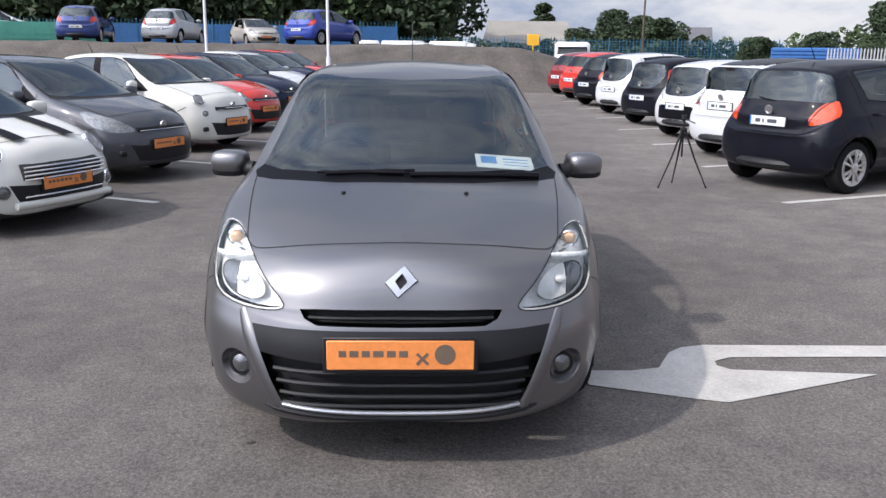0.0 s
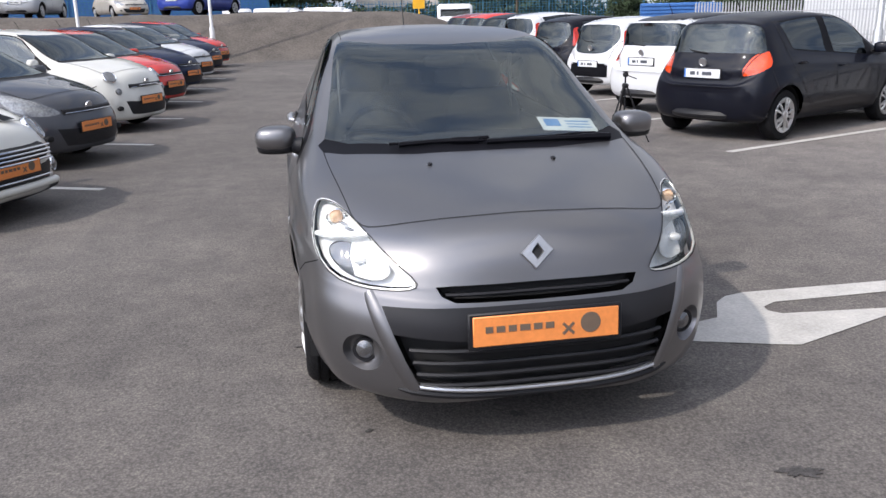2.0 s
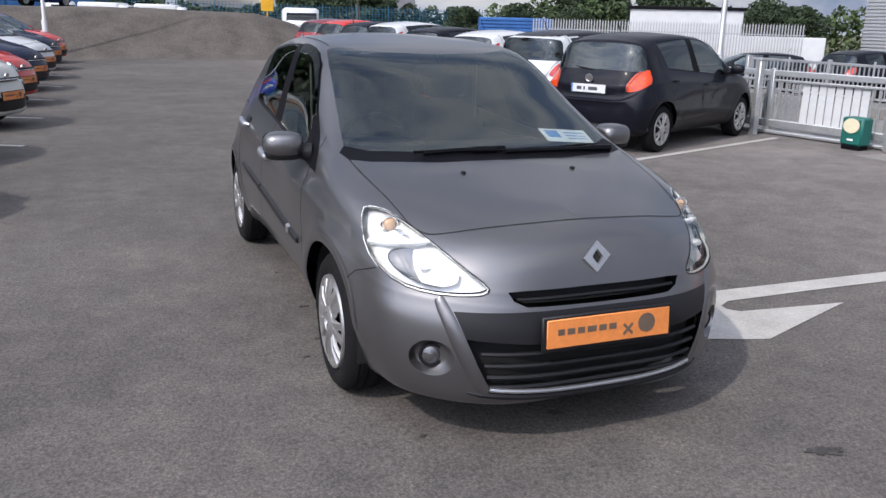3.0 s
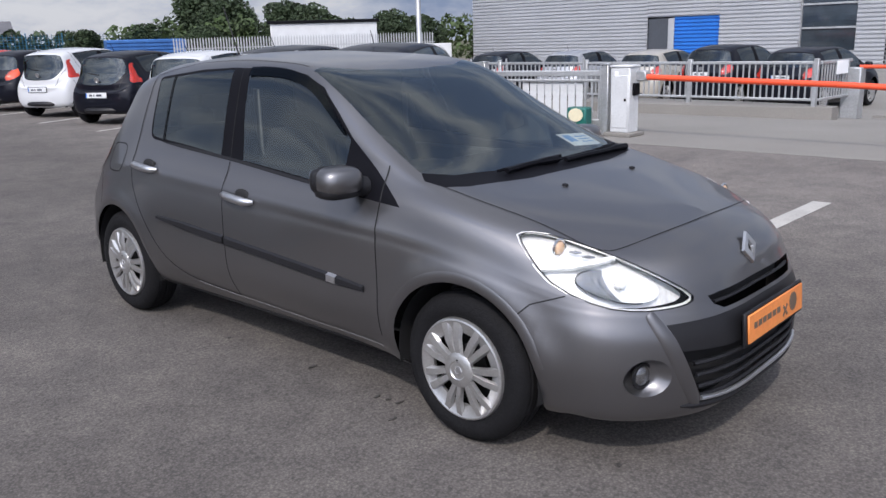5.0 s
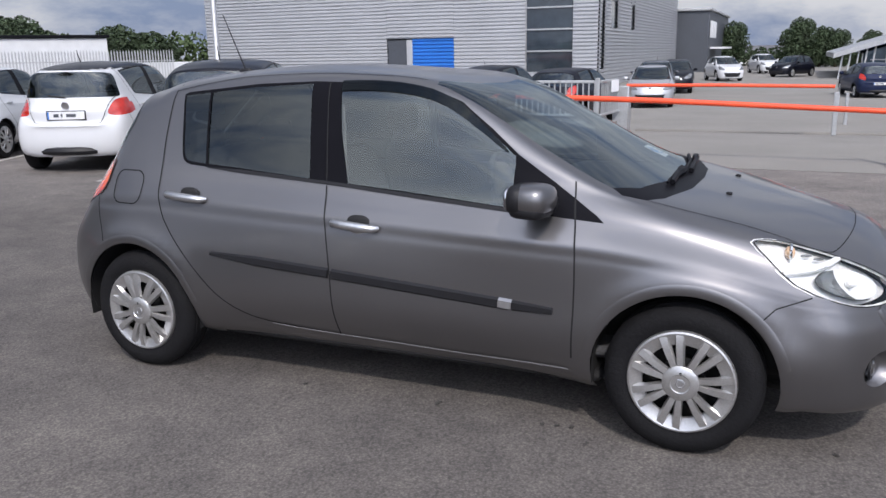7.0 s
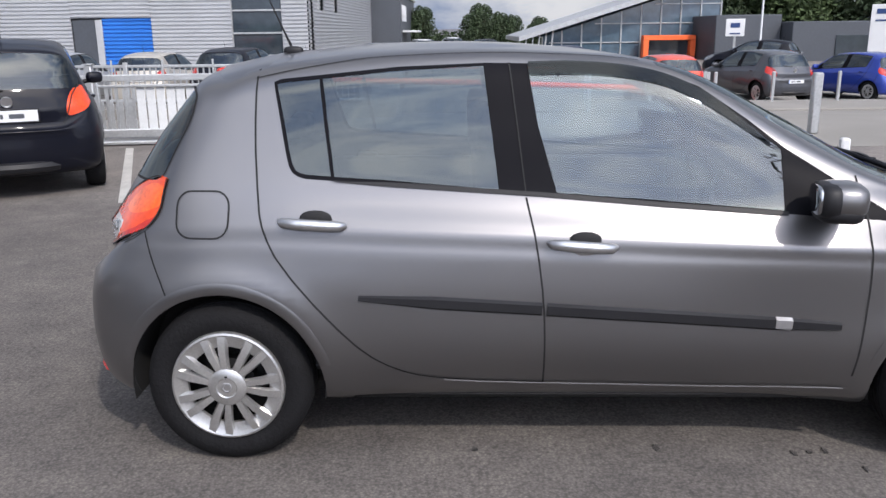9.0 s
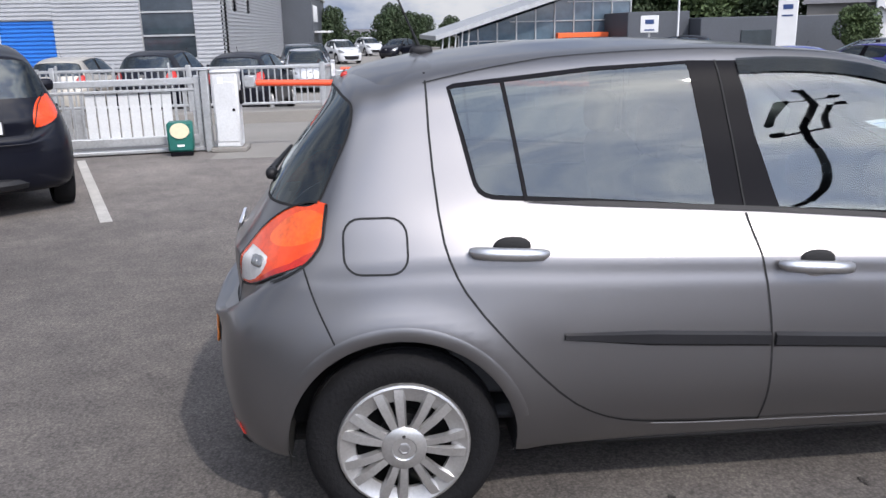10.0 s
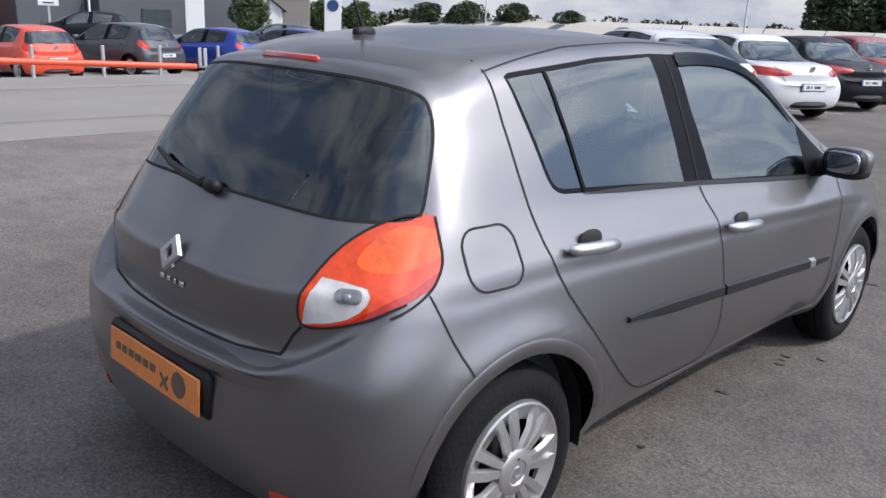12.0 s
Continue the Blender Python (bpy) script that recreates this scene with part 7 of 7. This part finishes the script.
part("long_block", Shape().box((58, -27.9, .60), (8, 12.8, 2.7), .05), DARK_CLAD, hall)
part("window", Shape().box((53.95, -25.5, .4), (.08, 2.2, 1.3), .02), BUILDING_GLASS, hall)


def totem(x, y, w, h, z0, label, mark):
    t = thing("sign_totem", pose(x, y, lie(x, y), 0, 0, math.degrees(math.atan2(y - 2, x + 2)) - 90), label, "sign", "dealer signs")
    part("panel", Shape().box((0, 0, z0 + h / 2), (w, .25, h), .02), SIGN_WHITE, t)
    if z0 > .3:
        part("post", Shape().box((0, 0, z0 / 2), (.12, .12, z0), .01), GALV, t)
    if mark == "round":
        part("round_mark", Shape().lathe([(w * .34, 0), (w * .34, .02), (w * .27, .025), (w * .26, .01), (.0005, .01)], 28).moved(Matrix.Translation((0, -.13, z0 + h - w * .55)) @ Matrix.Rotation(-math.pi / 2, 4, "Z")), NAVY, t)
    else:
        part("mark_bar", Shape().box((0, -.135, z0 + h - w * .35), (w * .5, .01, w * .25), 0), NAVY, t)
        part("name_bar", Shape().box((0, -.135, z0 + h - w * .8), (w * .55, .01, w * .08), 0), NAVY, t)
    return t


totem(38.8, -19.95, .95, 3.25, 0, "tall white dealer totem with plain marks", "bars")
totem(34.35, -25.6, .90, 2.35, .5, "white square dealer sign with a round dark mark", "round")
totem(44.6, -14.7, 1.0, .95, 1.75, "small white square sign on a post", "bars")

# ---- low buildings and fences at the back of the lot ----
cabin = thing("portable_cabin", pose(30.2, 36.6, -.25, 0, 0, -38), "white flat-roofed cabin behind palisade fencing", "building")
part("wall", Shape().box((0, 0, 1.45), (6.2, 3.0, 2.9), .04), WHITE_METAL, cabin)
part("roof", Shape().box((0, 0, 2.98), (6.5, 3.3, .16), .03), SATIN_BLACK, cabin)
single("low_wall", Shape().box((0, 0, .9), (5.5, .2, 1.8), .03), WHITE_METAL, "low white rendered wall", "wall", m=pose(32.5, 32.0, -.5, 0, 0, -42), kind="structure")
pal = thing("palisade_fence", pose(20.5, 37.2, -.3, 0, 0, -32), "grey steel palisade fence before the cabin", "fence")
pl_mesh = Shape().box((0, 0, 1.1), (.07, .02, 2.1), .006).add([(-.035, 0, 2.15), (.035, 0, 2.15), (0, 0, 2.28)], [(0, 1, 2)]).mesh("pale", 30)
for k in range(95):
    part("pale", pl_mesh, GALV, pal).location = (k * .15, 0, 0)
for z in (.5, 1.7):
    part("rail", Shape().box((7.1, .03, z), (14.3, .04, .05), .006), GALV, pal)
for x, y, w in ((24.6, 48.0, 4.6), (27.6, 52.0, 4.0)):
    c = thing("shipping_container", pose(x, y, 0, 0, 0, -22), "blue steel shipping container by the fence", "container", "blue containers")
    part("wall", ribbed((-w / 2, -1.2), (w / 2, -1.2), 0, 2.0, (0, -1)), BLUE_SHEET, c, "", None)
    part("case", Shape().box((0, 0, 1.02), (w, 2.36, 2.04), .04), BLUE_SHEET, c)
house = thing("low_house", pose(11.0, 85, -.1, 0, 0, -4), "low white house with a grey-beige gabled roof beyond the fence", "house")
part("wall", Shape().box((0, 0, 1.4), (8.8, 7, 2.8), .05), RENDER_WALL, house)
part("roof", Shape().add([(-4.6, -4, 2.6), (4.8, -4, 2.6), (4.8, 4, 2.6), (-4.6, 4, 2.6), (-4.0, 0, 4.95), (4.3, 0, 4.95)], [(0, 1, 5, 4), (1, 2, 5), (2, 3, 4, 5), (3, 0, 4), (3, 2, 1, 0)]), ROOF_BEIGE, house, "grey-beige tiled roof", None)
for x in (-3, 0, 3):
    part("window", Shape().box((x, -3.52, 1.5), (1.2, .08, 1.1), .02), BUILDING_GLASS, house)
house = thing("low_house", pose(27, 92, 0, 0, 0, -16), "long low white house beyond the hedge", "house")
part("wall", Shape().box((0, 0, 1.4), (11, 7, 2.8), .05), RENDER_WALL, house)
part("roof", Shape().add([(-6, -4, 2.6), (6, -4, 2.6), (6, 4, 2.6), (-6, 4, 2.6), (-6, 0, 4.6), (6, 0, 4.6)], [(0, 1, 5, 4), (1, 2, 5), (2, 3, 4, 5), (3, 0, 4), (3, 2, 1, 0)]), ROOF_SLATE, house, "grey slate roof", None)


def gable_house(x, y, turn, w, d, hw, hr, label, walls=RENDER_WALL):
    h = thing("gabled_house", pose(x, y, -.6, 0, 0, turn), label, "house", "houses beyond the road")
    part("wall", Shape().box((0, 0, hw / 2), (w, d, hw), .05).add([(-w / 2, -d / 2, hw), (-w / 2, d / 2, hw), (-w / 2, 0, hr), (w / 2, -d / 2, hw), (w / 2, d / 2, hw), (w / 2, 0, hr)], [(0, 1, 2), (3, 5, 4)]), walls, h)
    part("roof", Shape().add([(-w / 2 - .3, -d / 2 - .4, hw - .15), (w / 2 + .3, -d / 2 - .4, hw - .15), (w / 2 + .3, 0, hr + .1), (-w / 2 - .3, 0, hr + .1), (-w / 2 - .3, d / 2 + .4, hw - .15), (w / 2 + .3, d / 2 + .4, hw - .15)], [(0, 1, 2, 3), (3, 2, 5, 4)]), ROOF_SLATE, h, "grey slate roof", None)
    part("chimney", Shape().box((-w / 2 + .5, 0, hr + .3), (.8, .6, 1.6), .04), walls, h)
    part("chimney", Shape().box((w / 2 - .5, 0, hr + .3), (.8, .6, 1.6), .04), walls, h)
    for k in range(3):
        part("window", Shape().box((-w / 3 + k * w / 3, -d / 2 - .02, hw * .62), (1.0, .1, 1.3), .02), BUILDING_GLASS, h)
    return h


gable_house(62, -38.6, 59, 9, 7, 3.6, 6.8, "grey rendered house with a steep slate roof", CONCRETE)
gable_house(57.5, -36.6, -31, 3.4, 2.8, 1.9, 3.0, "small white gabled annexe before the house", SIGN_WHITE)
gable_house(122, 3.4, -90, 10, 7, 1.3, 2.4, "long cream house far along the road")
low = thing("long_low_shed", pose(22, -58, -1.0, 0, 0, 18), "very long low pale-roofed shed with roof lights", "shed")
part("wall", Shape().box((0, 0, .70), (60, 14, 1.40), .05), DARK_CLAD, low)
part("roof", Shape().add([(-30.5, 7.5, 1.35), (30.5, 7.5, 1.35), (30.5, 0, 2.45), (-30.5, 0, 2.45), (30.5, -7.5, 1.35), (-30.5, -7.5, 1.35)], [(0, 1, 2, 3), (3, 2, 4, 5)]), SHED_ROOF, low, "pale sheet roof", None)
for k in range(12):
    part("roof_light", Shape().box((-27 + k * 4.9, 4.0, 1.90), (.7, 2.4, .08), .02, Matrix.Rotation(radians(-8.3), 3, "X")), DARK_CLAD, low)


def mesh_fence(x0, y0, x1, y1, z0, h, label, material=FENCE_BLUE, sheet=None):
    d = Vector((x1 - x0, y1 - y0))
    L = d.length
    f = thing("mesh_fence", pose(x0, y0, z0, 0, 0, math.degrees(math.atan2(d.y, d.x))), label, "fence", "boundary fences")
    wires = Shape()
    for k in range(int(L / .30)):
        wires.box((k * .30, 0, h / 2), (.035, .02, h), 0)
    for k in range(int(h / .22)):
        wires.box((L / 2, 0, .1 + k * .22), (L, .015, .03), 0)
    tagged(part("mesh_panel", wires, material, f, "", None), kind="stuff")
    for k in range(int(L / 3) + 1):
        part("post", Shape().box((k * 3, .03, h / 2 + .05), (.08, .08, h + .1), .01), material, f)
    if sheet:
        part("sheeting", Shape().box((L / 2, .1, h * .45), (L, .03, h * .9), .01), sheet, f, "blue sheeting on the fence")
    return f


mesh_fence(-44, 63, -2, 66, .4, 3.5, "tall blue mesh fence with sheeting behind the raised lot", FENCE_BLUE, BLUE_SHEET)
mesh_fence(-2, 66, 38, 68, .3, 2.5, "tall blue-green mesh fence at the back of the lot")
mesh_fence(-30, 28.2, -14, 33.5, 1.65, 1.1, "low green hoarding on the raised lot", GREEN_SHEET, GREEN_SHEET)
single("yellow_sign", Shape().box((0, 0, .52), (.50, .04, .45), .01).box((0, -.022, .54), (.12, .02, .24), 0).box((0, 0, .15), (.05, .05, .4), .01), YELLOW, "yellow warning sign by the back fence", "sign", m=pose(4.7, 30.5, lie(4.7, 30.5) - .05, 0, 0, -6))
for x, y, h in ((-.9, 58, 60), (2.7, 59, 75), (7.7, 38.0, -10), (-4.1, 58, 10)):
    v = thing("white_van", pose(x, y, lie(x, y) - (.0 if x < 5 else .35), 0, 0, h), "white panel van parked by the back fence", "van", "vans by the back fence")
    part("load_body", Shape().box((0, .55, 1.15), (1.75, 2.9, 1.65), .12), SIGN_WHITE, v)
    part("cab", Shape().box((0, -1.35, .85), (1.70, 1.3, 1.05), .18).box((0, -1.05, 1.45), (1.6, .9, .75), .2), SIGN_WHITE, v)
    part("windscreen", Shape().box((0, -1.52, 1.48), (1.45, .06, .55), .02, Matrix.Rotation(radians(24), 3, "X")), GLASS_DARK, v)
    for yy in (-1.25, 1.25):
        for sx in (-1, 1):
            wv = part("wheel", CAR_TYRE, RUBBER, v)
            wv.matrix_basis = Matrix.Translation((.86 * sx, yy, .297)) @ (Matrix.Identity(4) if sx > 0 else Matrix.Rotation(math.pi, 4, "Z"))

# ---- trees and hedges ----


def crown(rng, blobs, leaf, n):
    """Leaves scattered through clumps: many small tilted quads with gaps between."""
    s = Shape()
    for _ in range(n):
        cx, cy, cz, r = blobs[rng.randrange(len(blobs))]
        while True:
            p = Vector((rng.uniform(-1, 1), rng.uniform(-1, 1), rng.uniform(-1, 1)))
            if .25 < p.length < 1:
                break
        p = p.normalized() * (p.length ** .5)
        c = Vector((cx, cy, cz)) + p * r
        a, b = Vector((rng.gauss(0, 1), rng.gauss(0, 1), rng.gauss(0, 1))).normalized(), Vector((rng.gauss(0, 1), rng.gauss(0, 1), rng.gauss(0, 1)))
        b = a.cross(b).normalized()
        k = leaf * rng.uniform(.6, 1.3)
        s.add([c - a * k, c + b * k * .55, c + a * k, c - b * k * .55], [(0, 1, 2, 3)])
    return s


def tree_mesh(seed, h, wide, kind):
    rng = random.Random(seed)
    wood = Shape().tube([(0, 0, 0), (.05, .03, h * .3), (-.04, .05, h * .6), (0, 0, h * .88)], [h * .032, h * .024, h * .015, h * .005], 8)
    blobs = []
    for k in range(11):
        a, t = k * 2.4 + rng.random(), .30 + .62 * k / 11
        if kind == "cone":
            r = wide * (1.05 - t) * 1.1
        else:
            r = wide * (.55 + .45 * math.sin(math.pi * min(1, t * 1.05)))
        tip = Vector((r * .62 * math.cos(a), r * .62 * math.sin(a), h * t + r * .1))
        wood.tube([(0, 0, h * t * .8), tip * .5 + Vector((0, 0, h * t * .45)), tip], [h * .010, h * .007, h * .003], 5)
        blobs.append((tip.x, tip.y, tip.z, r * rng.uniform(.45, .7)))
    blobs.append((0, 0, h * .88, wide * (.25 if kind == "cone" else .5)))
    blobs += [(0, 0, h * .55, wide * .6), (0, 0, h * .4, wide * .6)]
    return wood.mesh("trunk", 50), crown(rng, blobs, h * .030, 7500).mesh("crown", None)


TREES = {(k, c): tree_mesh(s, 8, w, c) for s, (k, c, w) in enumerate((("a", "round", 3.0), ("b", "round", 3.6), ("c", "cone", 2.2), ("d", "oval", 2.4)))}


def tree(key, x, y, h, material, label, z=None, widen=1.0, turn=0.0):
    t = thing("tree", pose(x, y, lie(x, y) if z is None else z, 0, 0, turn) @ Matrix.Diagonal((h / 8 * widen, h / 8 * widen, h / 8, 1)), label, "tree", "trees round the lot")
    w, c = TREES[key]
    part("trunk", w, BARK, t)
    ob = new("crown", c)
    ob.parent = t
    if not c.materials:
        c.materials.append(LEAF_DARK)
    ob.material_slots[0].link = "OBJECT"
    ob.material_slots[0].material = material
    return t


rt = random.Random(11)
for k in range(20):
    tree((("a", "round"), ("b", "round"), ("d", "oval"))[k % 3], -62 + k * 3.3 + rt.uniform(-.8, .8), 75 + rt.uniform(-3, 4), rt.uniform(11, 15), LEAF_DARK if k % 4 else LEAF_MID, "dense dark green tree behind the blue fence", .2, 1.15, rt.uniform(0, 360))
tree(("c", "cone"), 15.0, 100, 7.6, LEAF_DARK, "dark conifer behind the low house", .3, 1.7)
for x, y, h in ((21, 88, 5.5), (24.5, 90, 5.0)):
    tree(("a", "round"), x, y, h, LEAF_DARK, "round dark tree beyond the fence", .5)
for x, y, h in ((98, 5.9, 5.2), (98, -1.1, 5.4), (98.5, -3.4, 4.5), (98, -5.0, 4.2), (98, -8.2, 4.0)):
    tree(("b", "round"), x, y, h, LEAF_DARK, "clipped round dark tree along the road", -1.2, .85, x * 7)
for x, y, h in ((72, -21, 8), (75, -26, 8.5), (70, -27.5, 7.5), (74, -31, 8), (69, -34, 7), (50, -30.5, 3.2), (62, -46, 3.0), (58, -47, 3.0), (72, -44, 4.0)):
    tree((("a", "round"), ("b", "round"))[int(x) % 2], x, y, h, LEAF_MID if int(x) % 3 else LEAF_DARK, "leafy tree behind the dark hall and houses", -.8, 1.1, x * 11)
for x, y, h in ((42, -50, 3.4), (45, -47.5, 3.3), (38, -52, 3.0), (48, -46, 3.2), (20, -72, 7.0), (8, -74, 5.5), (3, -72, 5.2), (-2, -75, 5.5), (-7, -74, 5.8), (24, -70, 6.0)):
    tree((("a", "round"), ("b", "round"))[int(y) % 2], x, y, h, LEAF_DARK, "dark bushy tree beyond the long shed", -1.0, 1.25, x * 5)
for x, y, h in ((24.5, 56, 3.0), (28, 54, 3.3), (31.5, 52, 3.0), (18, 72, 4.2), (22, 72, 4.8), (14.8, 74, 4.0), (40, 66, 6.2), (41, 63.6, 5.4), (40, 61.2, 5.6), (40, 53, 4.9), (41, 50.6, 4.5), (41, 41.4, 3.7), (42, 39.6, 3.4)):
    tree((("a", "round"), ("b", "round"))[int(x) % 2], x, y, h, LEAF_DARK, "bushy dark tree behind the containers", -.3, 1.25, x * 13)


def hedge(name, pts, h, w, n, material, label):
    rng = random.Random(len(pts) + n)
    blobs = []
    for a, b in zip(pts, pts[1:]):
        L = math.dist(a, b)
        for k in range(int(L / 1.4) + 1):
            t = k * 1.4 / L
            x, y = a[0] + (b[0] - a[0]) * t, a[1] + (b[1] - a[1]) * t
            hh = h * rng.uniform(.7, 1.15)
            blobs += [(x, y, -.5 + hh * .35, w), (x + rng.uniform(-.4, .4), y, -.5 + hh * .75, w * .8)]
    return single(name, crown(rng, blobs, .26, n), material, label, "hedge", kind="stuff", smooth=None)


hedge("hedge", [(30, 62), (60, 48), (90, 40)], 4.0, 1.3, 12000, LEAF_MID, "uneven green hedge beyond the yard")
hedge("hedge", [(0, 66), (34, 72)], 3.2, 1.2, 8000, LEAF_DARK, "dark hedge beyond the back fence")
hedge("hedge", [(66, -48), (40, -78), (-30, -84)], 2.0, 1.0, 12000, LEAF_DARK, "dark hedge beyond the shed")
hedge("hedge", [(110, 20), (110, -30), (80, -60)], 1.8, 1.0, 12000, LEAF_DARK, "far dark hedge along the road")
# added unseen: a dark horizon for the car's glass and paint to reflect
hedge("hedge", [(-52, -70), (-54, 0), (-50, 50)], 5.0, 1.8, 9000, LEAF_DARK, "tall dark hedge added out of view to darken reflections")
